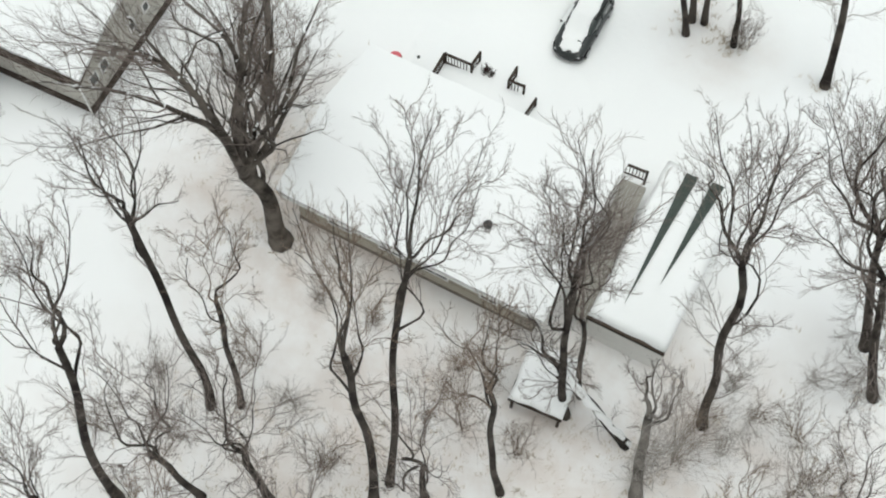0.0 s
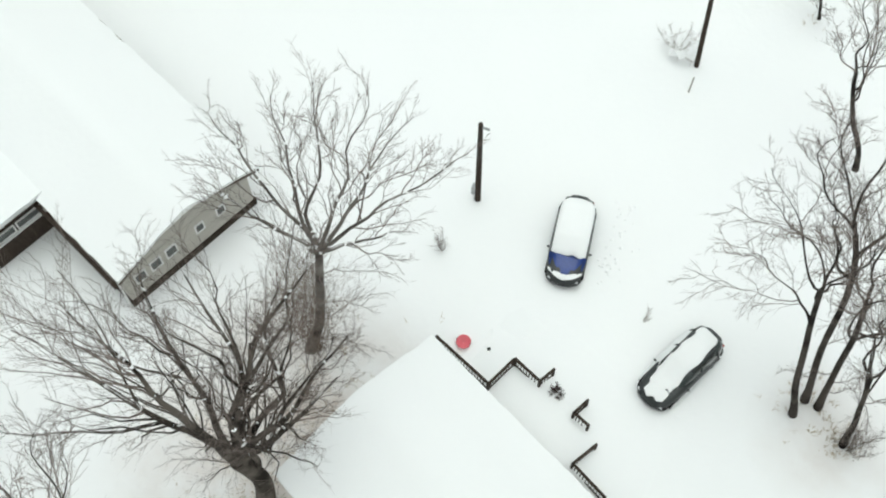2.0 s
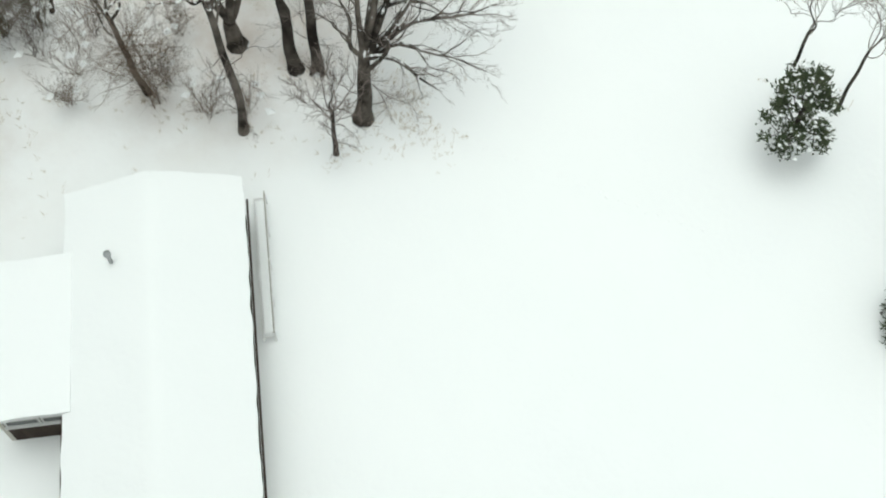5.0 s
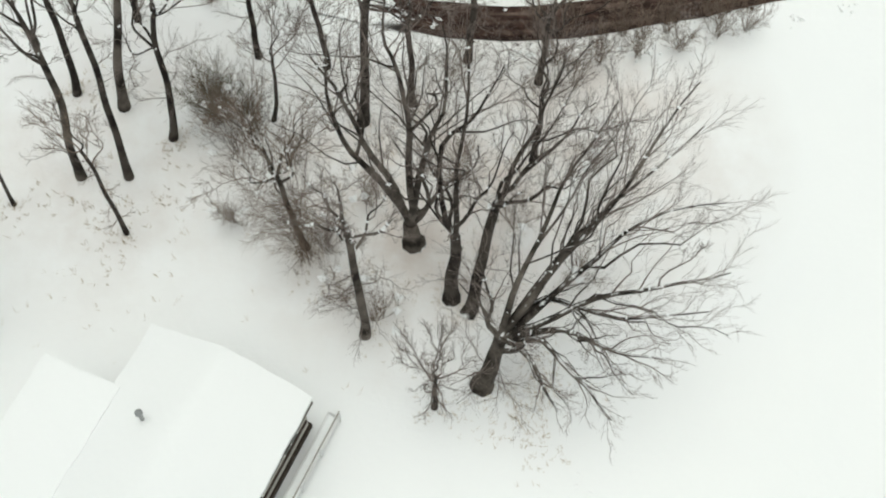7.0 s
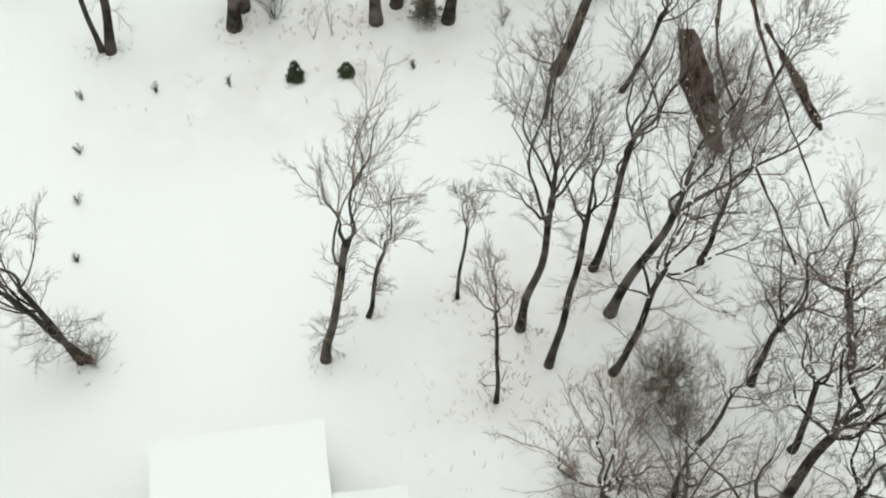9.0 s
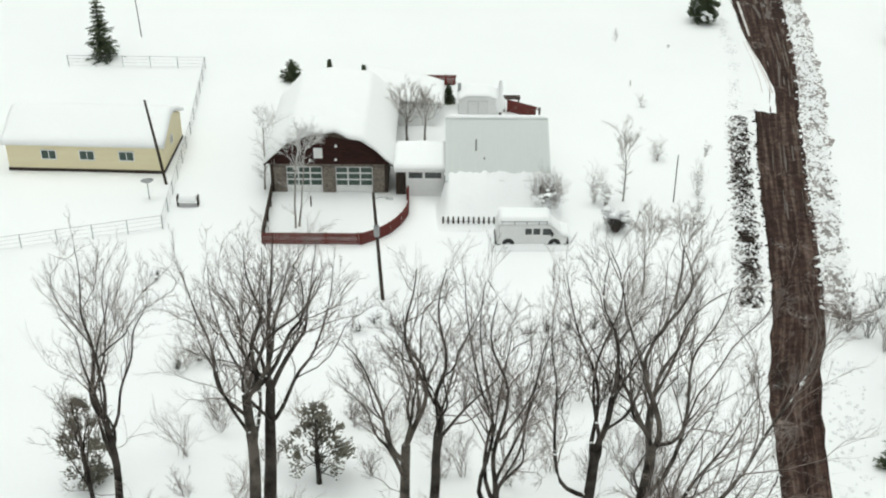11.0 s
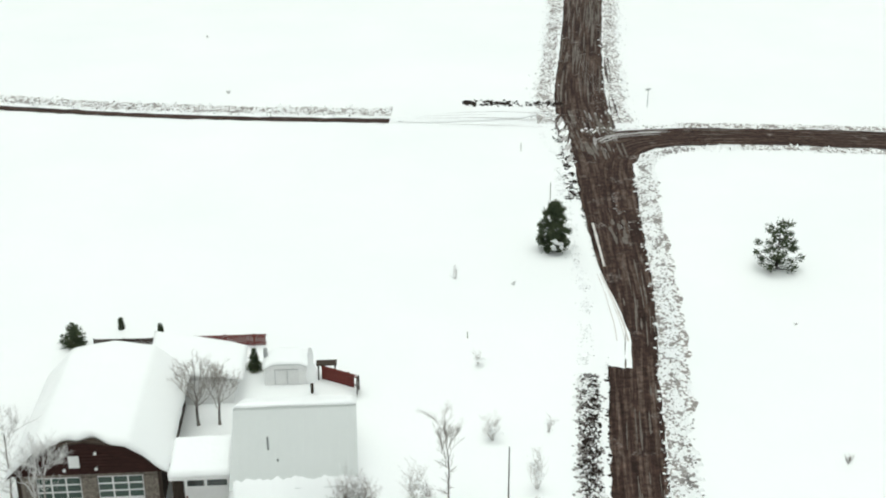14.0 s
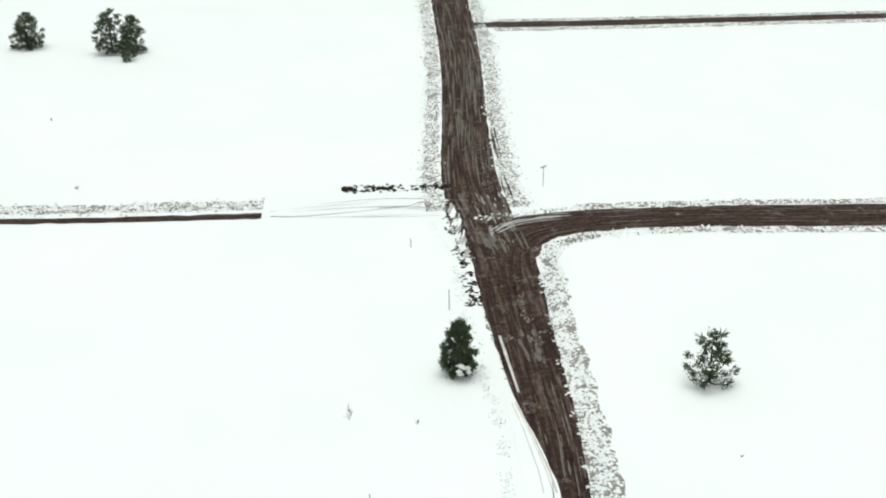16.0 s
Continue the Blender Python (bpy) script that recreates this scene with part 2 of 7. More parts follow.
METAL_ROOF = mottled("galvanised_roof", (0.555, 0.575, 0.565), (0.575, 0.595, 0.585), 0.25, rough=0.6, metal=0.0, bumps=0.0)
GREEN_METAL = mottled("dark_green_metal", (0.030, 0.043, 0.036), (0.065, 0.082, 0.070), 1.0, rough=0.55, metal=0.2)
GALV = mottled("galvanised_steel", (0.28, 0.29, 0.29), (0.42, 0.43, 0.43), 2.0, rough=0.45, metal=0.7)
BLACK = mottled("black_plastic", (0.010, 0.010, 0.011), (0.03, 0.03, 0.03), 2.0, rough=0.5)
TYRE = mottled("rubber", (0.012, 0.012, 0.012), (0.03, 0.03, 0.03), 4.0, rough=0.85)
BLUE_PAINT = mottled("blue_car_paint", (0.012, 0.035, 0.17), (0.020, 0.052, 0.24), 1.0, rough=0.35, metal=0.0, bumps=0.0)
SILVER_PAINT = mottled("dark_grey_car_paint", (0.022, 0.026, 0.027), (0.045, 0.05, 0.05), 1.0, rough=0.4, metal=0.1, bumps=0.0)
VAN_PAINT = mottled("white_van_paint", (0.70, 0.70, 0.69), (0.80, 0.80, 0.79), 0.7, rough=0.4, bumps=0.0)
PINK_RED = mottled("faded_red_plastic", (0.62, 0.10, 0.13), (0.75, 0.17, 0.20), 1.5, rough=0.5, bumps=0.0)
RED_LAMP = mottled("red_lens", (0.3, 0.02, 0.02), (0.4, 0.04, 0.03), 2.0, rough=0.3, bumps=0.0)
CHROME, _n, _l, _b = material("steel_rim", 0.3, 0.9)
_b.inputs["Base Color"].default_value = (0.55, 0.56, 0.57, 1)
GLASS, _n, _l, _b = material("dark_glass", 0.08)
_b.inputs["Base Color"].default_value = (0.02, 0.028, 0.026, 1)
_b.inputs["Specular IOR Level"].default_value = 0.8
DOOR_GLASS, _n, _l, _b = material("greenish_glass", 0.12)
_b.inputs["Base Color"].default_value = (0.045, 0.075, 0.060, 1)


# ---------- mesh helpers ----------
class Shape:
    """A mesh in the making."""

    def __init__(self):
        self.v, self.f, self.uv = [], [], None

    def box(self, x0, x1, y0, y1, z0, z1):
        k = len(self.v)
        self.v += [(x0, y0, z0), (x1, y0, z0), (x1, y1, z0), (x0, y1, z0), (x0, y0, z1), (x1, y0, z1), (x1, y1, z1), (x0, y1, z1)]
        self.f += [tuple(k + i for i in q) for q in ((3, 2, 1, 0), (4, 5, 6, 7), (0, 1, 5, 4), (1, 2, 6, 5), (2, 3, 7, 6), (3, 0, 4, 7))]
        return self

    def prism(self, outline, a, b, axis="y"):
        """An outline of (u, z) pushed along an axis from a to b."""
        k, n = len(self.v), len(outline)
        for d in (a, b):
            self.v += [(u, d, z) if axis == "y" else (d, u, z) if axis == "x" else (u, z, d) for u, z in outline]
        self.f += [(k + i, k + (i + 1) % n, k + n + (i + 1) % n, k + n + i) for i in range(n)]
        self.f += [tuple(range(k + n - 1, k - 1, -1)), tuple(range(k + n, k + 2 * n))]
        return self

    def tube(self, points, radii, sides=6, cap=True):
        k = len(self.v)
        n = len(points)
        up = Vector((0.31, 0.17, 0.93)).normalized()
        for i, p in enumerate(points):
            d = Vector(points[min(i + 1, n - 1)]) - Vector(points[max(i - 1, 0)])
            d = d.normalized() if d.length > 1e-9 else Vector((0, 0, 1))
            a = d.cross(up)
            a = a.normalized() if a.length > 1e-3 else Vector((1, 0, 0))
            b = d.cross(a)
            for s in range(sides):
                w = 2 * math.pi * s / sides
                c, e = math.cos(w) * radii[i], math.sin(w) * radii[i]
                self.v.append((p[0] + a.x * c + b.x * e, p[1] + a.y * c + b.y * e, p[2] + a.z * c + b.z * e))
        for i in range(n - 1):
            for s in range(sides):
                t = (s + 1) % sides
                self.f.append((k + i * sides + s, k + i * sides + t, k + (i + 1) * sides + t, k + (i + 1) * sides + s))
        if cap:
            self.f += [tuple(range(k, k + sides)), tuple(range(k + n * sides - 1, k + (n - 1) * sides - 1, -1))]
        return self

    def spike(self, p, q, r):
        """A straight twig that runs out to a point."""
        d = (q - p).normalized()
        a = d.orthogonal().normalized()
        b = d.cross(a)
        k = len(self.v)
        self.v += [tuple(p + a * r), tuple(p - a * r * 0.5 + b * r * 0.87), tuple(p - a * r * 0.5 - b * r * 0.87), tuple(q)]
        self.f += [(k, k + 1, k + 3), (k + 1, k + 2, k + 3), (k + 2, k, k + 3)]

    def cylinder(self, x, y, z0, z1, r, sides=12):
        return self.tube([(x, y, z0), (x, y, z1)], [r, r], sides)

    def whip(self, p, q, e, r):
        """A bent twig through q that runs out to a point."""
        k = len(self.v)
        for c, d, w in ((p, q - p, r), (q, e - p, r * 0.75)):
            d = d.normalized()
            a = d.orthogonal().normalized()
            b = d.cross(a)
            self.v += [tuple(c + a * w), tuple(c - a * w * 0.5 + b * w * 0.87), tuple(c - a * w * 0.5 - b * w * 0.87)]
        self.v.append(tuple(e))
        for i in range(3):
            j = (i + 1) % 3
            self.f += [(k + i, k + j, k + 3 + j, k + 3 + i), (k + 3 + i, k + 3 + j, k + 6)]

    def lump(self, x, y, z, rx, ry, rz, rng, buried=False):
        """A small angular clod; a buried one has no underside."""
        k = len(self.v)
        w = [rng.uniform(0.65, 1.25) for _ in range(6)]
        a = rng.uniform(0, 6.28)
        c, s = math.cos(a), math.sin(a)
        for (px, py, pz), q in zip(((1, 0, 0.1), (0, 1, 0.1), (-1, 0, 0.1), (0, -1, 0.1), (0, 0, 1), (0, 0, -0.3)), w):
            u, v = px * rx * q, py * ry * q
            self.v.append((x + u * c - v * s, y + u * s + v * c, z + pz * rz * q))
        for i in range(4):
            self.f.append((k + i, k + (i + 1) % 4, k + 4))
            if not buried:
                self.f.append((k + (i + 1) % 4, k + i, k + 5))

    def mesh(self, name, mat, smooth=False):
        me = bpy.data.meshes.new(name)
        me.from_pydata(self.v, [], self.f)
        me.materials.append(mat)
        if smooth:
            me.polygons.foreach_set("use_smooth", [True] * len(me.polygons))
        me.update()
        return me


def soften(me, width, segments=2):
    bm = bmesh.new()
    bm.from_mesh(me)
    bmesh.ops.remove_doubles(bm, verts=bm.verts, dist=1e-5)
    edges = [e for e in bm.edges if len(e.link_faces) == 2 and e.calc_face_angle(0) > 0.5]
    bmesh.ops.bevel(bm, geom=edges, offset=width, segments=segments, affect="EDGES", clamp_overlap=True)
    bmesh.ops.recalc_face_normals(bm, faces=bm.faces)
    bm.to_mesh(me)
    bm.free()
    return me


def part(name, shape, mat, parent=None, label="", smooth=False, bevel=0.0):
    """One mesh object, under a thing or a part."""
    me = shape.mesh(name, mat, smooth)
    if bevel:
        soften(me, bevel)
    ob = new(name, me)
    ob.parent = parent
    return tagged(ob, label) if label else ob


def thing(name, x, y, z=0.0, turn=0.0, label="", category="", group="", kind=""):
    ob = new(name)
    ob.matrix_world = pose(x, y, z, 0, 0, turn)
    return tagged(ob, label, category, group, kind)


def alone(name, shape, mat, label, category, group="", kind="", at=None, smooth=False, bevel=0.0):
    ob = part(name, shape, mat, None, "", smooth, bevel)
    if at is not None:
        ob.matrix_world = at
    return tagged(ob, label, category, group, kind)


def snow_cover(name, length, width, height, thick, at, label, seed=1, over=0.15, cells=36, lump=0.06, kind="stuff", round_edge=0.16, notch=None, crisp=0.0):
    """Snow lying on a roof or a flat top; height(u, v) gives the top beneath it, u and v from -1 to 1."""
    s = Shape()
    nu = max(8, cells)
    nv = max(6, int(cells * width / length)) if width < length else cells
    rng = random.Random(seed)
    ox, oy = rng.uniform(0, 99), rng.uniform(0, 99)
    L, W = length / 2 + over, width / 2 + over
    for j in range(nv + 1):
        for i in range(nu + 1):
            u, v = 2 * i / nu - 1, 2 * j / nv - 1
            edge_u, edge_v = (1 - abs(u)) * L / round_edge, (1 - abs(v)) * W / round_edge
            rim = min(1.0, edge_u) * min(1.0, edge_v)
            rim = max(crisp, math.sqrt(max(0.0, 1 - (1 - min(1, rim)) ** 2)))
            wob = noise.noise((u * L * 0.5 + ox, v * W * 0.5 + oy, 0))
            jag = 0.07 * noise.noise((u * L * 1.3 + ox, v * W * 1.3 + oy, 5))
            back = notch(u) * max(0.0, -v) ** 10 if notch else 0.0
            s.v.append((u * (L + jag), v * (W + jag) + back, height(u, v) + thick * (0.25 + 0.75 * rim) + lump * wob * rim))
    for j in range(nv):
        for i in range(nu):
            a = j * (nu + 1) + i
            s.f.append((a, a + 1, a + nu + 2, a + nu + 1))
    rim = [i for i in range(nu + 1)] + [j * (nu + 1) + nu for j in range(1, nv + 1)] + [nv * (nu + 1) + i for i in range(nu - 1, -1, -1)] + [j * (nu + 1) for j in range(nv - 1, 0, -1)]
    k = len(s.v)
    for i in rim:
        x, y, z = s.v[i]
        u, v = max(-1, min(1, x / L)), max(-1, min(1, y / W))
        s.v.append((x * 0.995, y * 0.995, min(z - 0.02, height(u, v) + 0.01)))
    upper = rim
    if crisp:
        upper = list(range(len(s.v), len(s.v) + len(rim)))
        s.v += [s.v[i] for i in rim]
    for i in range(len(rim)):
        j = (i + 1) % len(rim)
        s.f.append((upper[i], k + i, k + j, upper[j]))
    s.f.append(tuple(k + i for i in range(len(rim) - 1, -1, -1)))
    return alone(name, s, SNOW, label, "snow", kind=kind, at=at, smooth=True)

# ---------- ground and roads ----------
MAIN = [(-62, 78, 3.6), (-54.4, 56, 2.3), (-51.8, 47, 2.3), (-51.2, 41, 2.2), (-52.3, 34.6, 2.3), (-55.4, 25, 3.2), (-59.6, 14.6, 4.0), (-66.4, 3.4, 2.8), (-72.2, -10.5, 3.2),
        (-77.6, -21.1, 3.6), (-85.1, -39.2, 4.0), (-89.1, -48.5, 4.0), (-94.7, -61.5, 4.3), (-101.6, -81.2, 5.9), (-105.6, -92.0, 6.5), (-112.4, -115.1, 6.8), (-123.4, -141.3, 6.2), (-136.3, -171.5, 6.6), (-152.8, -213.3, 7.2), (-182.4, -289.2, 7)]
EAST = [(-107.5, -101.0, 5.0), (-116.6, -99.7, 6.2), (-129.0, -96.2, 6.0), (-150.0, -87.5, 6.6), (-235.1, -52.2, 6)]
WEST = [(-86.7, -115.2, 1.7), (-59.9, -125.2, 1.6), (-28.4, -140.1, 1.8), (48.9, -175.2, 1.8)]
FAR_EAST = [(-147.3, -191.4, 4.5), (-173.4, -182.1, 4.3), (-214.0, -169.0, 4.2), (-329.4, -131.3, 4.2)]


def smooth_line(points, step=1.5):
    """Points along a gentle curve through the given ones."""
    out = []
    for i in range(len(points) - 1):
        p0, p1, p2, p3 = (points[max(0, min(len(points) - 1, i + k))] for k in (-1, 0, 1, 2))
        n = max(2, int(math.dist(p1[:2], p2[:2]) / step))
        for k in range(n):
            t = k / n
            out.append(tuple(0.5 * (2 * b + (c - a) * t + (2 * a - 5 * b + 4 * c - d) * t * t + (3 * b - a - 3 * c + d) * t ** 3) for a, b, c, d in zip(p0, p1, p2, p3)))
    return out + [points[-1]]


LINES = {k: smooth_line(v) for k, v in (("main", MAIN), ("east", EAST), ("west", WEST), ("far_east", FAR_EAST))}
NEAR = [p for line in LINES.values() for p in line[::3]]
near_x, near_y = np.array([p[0] for p in NEAR]), np.array([p[1] for p in NEAR])


def road_gap(x, y):
    return float(np.sqrt(((near_x - x) ** 2 + (near_y - y) ** 2).min()))


def ground_height(x, y):
    calm = min(1.0, max(0.0, (road_gap(x, y) - 4) / 8))
    return calm * 0.10 * noise.noise((x * 0.11, y * 0.11, 0)) + calm * 0.05 * noise.noise((x * 0.4, y * 0.4, 3)) - 0.02


def steps(lo, hi, fine, far):
    inner = list(np.arange(lo, hi + 0.01, fine))
    out, d = [], fine
    a, b = lo, hi
    while b - hi < far:
        d *= 1.7
        a, b = a - d, b + d
        out.append((a, b))
    return [p[0] for p in reversed(out)] + inner + [p[1] for p in out]


s = Shape()
xs, ys = steps(-160, 40, 2.5, 3000), steps(-230, 90, 2.5, 3000)
s.v = [(x, y, ground_height(x, y) if -165 < x < 45 and -235 < y < 95 else -0.02) for y in ys for x in xs]
s.f = [(j * len(xs) + i, j * len(xs) + i + 1, (j + 1) * len(xs) + i + 1, (j + 1) * len(xs) + i) for j in range(len(ys) - 1) for i in range(len(xs) - 1)]
alone("ground", s, SNOW_GROUND, "wide flat field of fresh snow with dry grass showing", "ground", kind="structure", smooth=True)


def normals(line):
    out = []
    for i in range(len(line)):
        a, b = line[max(i - 1, 0)], line[min(i + 1, len(line) - 1)]
        d = math.hypot(b[0] - a[0], b[1] - a[1])
        out.append((-(b[1] - a[1]) / d, (b[0] - a[0]) / d))
    return out


def road_strip(name, line, z, mat, label, edge=0.28, lo=-1.0, hi=1.0, category="road", kind="structure", ragged=1.0, cross=7, fray=0.0):
    """A strip along a line with ragged edges; lo and hi are its sides in half widths."""
    s, uv = Shape(), []
    run = 0.0
    nm = normals(line)
    for i, (x, y, w) in enumerate(line):
        if i:
            run += math.dist(line[i - 1][:2], (x, y))
        taper = min(1.0, (min(i, len(line) - 1 - i)) / 3) if ragged > 1 else 1.0
        for j in range(cross):
            q = lo + (hi - lo) * j / (cross - 1)
            off = q * w / 2
            if j in (0, cross - 1):
                off += edge * ragged * (noise.noise((run * 0.7, 9.0 * j, z * 50)) + 0.6 * noise.noise((run * 2.3, 9.0 * j, 4)))
                off = off if taper == 1 else (lo + hi) / 4 * w + (off - (lo + hi) / 4 * w) * (0.15 + 0.85 * taper)
            crown = 0.03 * noise.noise((run * 0.25, q * 2, 1)) + (0.0 if j in (0, cross - 1) else 0.02)
            end = min(i, len(line) - 1 - i)
            slip = fray * max(0.0, 1 - end / 5) * (noise.noise((j * 0.9, z * 70, i // 50)) + 0.8 * noise.noise((j * 2.7, 3, i // 50))) if fray else 0.0
            s.v.append((x + nm[i][0] * off + nm[i][1] * slip, y + nm[i][1] * off - nm[i][0] * slip, z + crown * 0.5))
            uv.append((off, run))
    for i in range(len(line) - 1):
        for j in range(cross - 1):
            a = i * cross + j
            s.f.append((a + 1, a, a + cross, a + cross + 1))
    ob = alone(name, s, mat, label, category, kind=kind, smooth=True)
    layer = ob.data.uv_layers.new(name="UVMap")
    for loop in ob.data.loops:
        layer.data[loop.index].uv = uv[loop.vertex_index]
    return ob


road_strip("road", LINES["main"], 0.02, DIRT, "brown rutted dirt road cleared of snow", cross=9)
road_strip("road", LINES["east"], 0.035, DIRT, "brown dirt side road leaving the crossing")
road_strip("road", LINES["west"], 0.02, DIRT, "narrow strip of bare dirt on a snowed-in side road", edge=0.35)
road_strip("road", LINES["far_east"], 0.035, DIRT, "distant brown dirt side road")


def stretch(line, key, a, b):
    return [p for p in line if a <= p[key] <= b]


def bend(points):
    return smooth_line(points, 0.8)


# fans of dirt where vehicles cut the corner of the crossing
road_strip("road", bend([(-104.6, -85.6, 3.2), (-107.2, -92.2, 3.8), (-109.6, -95.8, 4.0), (-113.2, -98.0, 3.8), (-120.4, -98.2, 3.0)]), 0.045, DIRT, "curved dirt wheel track round the corner", ragged=1.2)
road_strip("road", bend([(-104.6, -97.0, 0.8), (-106.0, -103.0, 2.4), (-107.9, -109.0, 3.0), (-110.6, -116.0, 1.0)]), 0.04, DIRT, "muddy flare at the mouth of a snowed-in side road", edge=0.5)
# snow left lying on the roadway
road_strip("snow_patch", stretch(LINES["main"], 1, 7.5, 38), 0.05, SNOW, "packed snow covering the roadway", lo=-1.25, hi=1.25, category="snow", kind="stuff", ragged=1.6, cross=27, fray=3.2)
pts, drift = stretch(LINES["main"], 1, -68.0, -49.2), []
for (x, y, w), (nx, ny) in zip(pts, normals(pts)):
    a, b = w / 2 * (1.05 - 0.98 * min(1.0, max(0.0, (y + 68) / 14)) ** 1.3), w / 2 * 1.38
    drift.append((x + nx * (a + b) / 2, y + ny * (a + b) / 2, b - a))
road_strip("snow_patch", drift, 0.06, SNOW, "drift of snow over one side of the road", edge=0.2, category="snow", kind="stuff", cross=9, fray=0.6)
road_strip("snow_patch", stretch(LINES["main"], 1, -77.7, -66.6), 0.06, TAN_SNOW, "thin tongue of soiled snow along the road edge", lo=0.72, hi=0.86, category="snow", kind="stuff", ragged=1.1, edge=0.2)
road_strip("snow_patch", bend([(-105.1, -112.5, 2.2), (-96.1, -113.5, 2.6), (-87.7, -115.2, 2.4)]), 0.06, SNOW, "packed snow over the side road's mouth", lo=-1, hi=1, category="snow", kind="stuff", ragged=1.4)
road_strip("wheel_track", bend([(-55.4, 18.6, 0.5), (-56.6, 15.6, 1.5), (-57.8, 13.2, 1.6), (-59.2, 10.6, 0.9)]), 0.08, DIRT, "brown rut worn through packed snow", category="track", ragged=1.0, cross=5)
road_strip("wheel_track", bend([(-60.9, 20.0, 0.2), (-61.6, 18.0, 0.7), (-62.3, 15.8, 0.4), (-63.2, 12.4, 0.15)]), 0.08, DIRT, "brown rut worn through packed snow", category="track", ragged=0.8, cross=5)
road_strip("wheel_track", bend([(-57.2, 25.0, 0.10), (-61.0, 16.0, 0.16), (-64.4, 9.4, 0.35), (-66.2, 5.6, 0.5)]), 0.08, DIRT, "thin wheel track through packed snow", category="track", ragged=0.5, cross=3)
road_strip("wheel_track", bend([(-54.4, 26.0, 0.10), (-59.0, 14.0, 0.14), (-63.4, 8.2, 0.4), (-65.0, 5.4, 0.5)]), 0.085, DIRT, "thin wheel track through packed snow", category="track", ragged=0.5, cross=3)
for part_way, wide in ((0.10, 0.14), (0.2, 0.05), (0.45, 0.07)):
    trail = []
    for (x, y, w), (nx, ny) in zip(drift, normals(drift)):
        off = w * (part_way - 0.5)
        trail.append((x + nx * off, y + ny * off, wide))
    road_strip("wheel_track", trail[3:-1], 0.085, TAN_SNOW, "faint brownish wheel track on drifted snow", edge=0.12, category="track", ragged=0.6, cross=3)


def streaks(name, line, lo, hi, count, mat, label, seed, long=(1.5, 5.0), wide=(0.06, 0.2), z=0.06, category="slush"):
    """Thin worn streaks lying along a road; lo and hi are in half widths from its centre."""
    rng, s, nm = random.Random(seed), Shape(), normals(line)
    step = math.dist(line[0][:2], line[1][:2])
    for k in range(count):
        n = max(3, int(rng.uniform(*long) / step))
        i, q, w, drift_by = rng.randrange(max(1, len(line) - n)), rng.uniform(lo, hi), rng.uniform(*wide), rng.uniform(-0.012, 0.012)
        ids = range(i, min(len(line), i + n + 1))
        base = len(s.v)
        for m, c in enumerate(ids):
            x, y, full = line[c]
            f = m / (len(ids) - 1)
            half = w / 2 * (0.15 + 0.85 * math.sin(math.pi * (0.08 + 0.84 * f))) * (0.7 + 0.6 * rng.random())
            off = q * full / 2 + drift_by * m
            for side in (half, -half):
                s.v.append((x + nm[c][0] * (off + side), y + nm[c][1] * (off + side), z + 0.0006 * k))
            if m:
                a = base + 2 * m
                s.f.append((a - 2, a - 1, a + 1, a))
    return alone(name, s, mat, label, category, kind="stuff")


def fine(line):
    return smooth_line(line, 0.4)


streaks("slush_streaks", fine(stretch(LINES["main"], 1, -81.7, -71.7)), -0.35, 0.2, 14, DIRT_PALE, "greyish worn streaks on the dirt road", 41, (0.5, 2.0), (0.1, 0.5))
streaks("slush_streaks", fine(stretch(LINES["main"], 1, -71.7, -29.7)), -0.9, 0.5, 34, DIRT_PALE, "greyish worn streaks on the dirt road", 42, (0.8, 4.0), (0.05, 0.16))
streaks("slush_streaks", fine(stretch(LINES["main"], 1, -112.7, -93.7)), -0.95, 0.75, 60, DIRT_PALE, "grey slush streaks across the crossing", 43, (1.0, 4.0), (0.08, 0.4))
streaks("slush_streaks", fine(stretch(LINES["main"], 1, -112.7, -95.7)), -0.9, 0.1, 18, SLUSH, "pale slush streaks across the crossing", 44, (0.8, 3.0), (0.08, 0.3), 0.08)
streaks("slush_streaks", fine(stretch(LINES["main"], 1, -215.7, -111.7)), -0.95, 0.95, 110, DIRT_PALE, "grey slush streaks along the far road", 45, (3.0, 12.0), (0.06, 0.28))
streaks("slush_streaks", fine(stretch(LINES["main"], 1, -150.7, -104.7)), -1.3, -1.02, 12, DIRT, "brown streaks scraped through ploughed snow", 46, (3.0, 8.0), (0.08, 0.2))
streaks("slush_streaks", fine(LINES["east"][:40]), -0.9, 0.9, 26, DIRT_PALE, "grey slush streaks on the side road", 47, (1.0, 5.0), (0.06, 0.25), 0.07)
streaks("snow_streaks", bend([(-108.8, -99.6, 4.0), (-112.4, -100.9, 5.0), (-118.0, -99.8, 5.0)]), 0.1, 0.95, 22, SLUSH_PALE, "smears of slush where the side road joins", 48, (0.9, 3.0), (0.1, 0.35), 0.09)
# rutted snow where the side road meets the crossing
streaks("dirt_streaks", bend([(-108.6, -107.0, 5.0), (-100.0, -111.6, 5.0), (-90.0, -114.6, 3.0)]), -1.3, 1.1, 8, SLUSH, "dark wheel lines curving over snow", 49, (5.0, 13.0), (0.05, 0.13), 0.10)
for k in range(9):
    x, y = -106.9 + 0.50 * k, -108.6 + 1.55 * k
    streaks("snow_streaks", bend([(x - 0.9, y - 1.5, 0.9), (x - 0.1, y, 1.1), (x + 0.9, y + 1.3, 0.9)]), -0.9, 0.9, 4, SNOW if k % 2 else SLUSH_PALE, "ragged snow scraped over the road edge", 50 + k, (1.0, 2.4), (0.15, 0.4), 0.11)


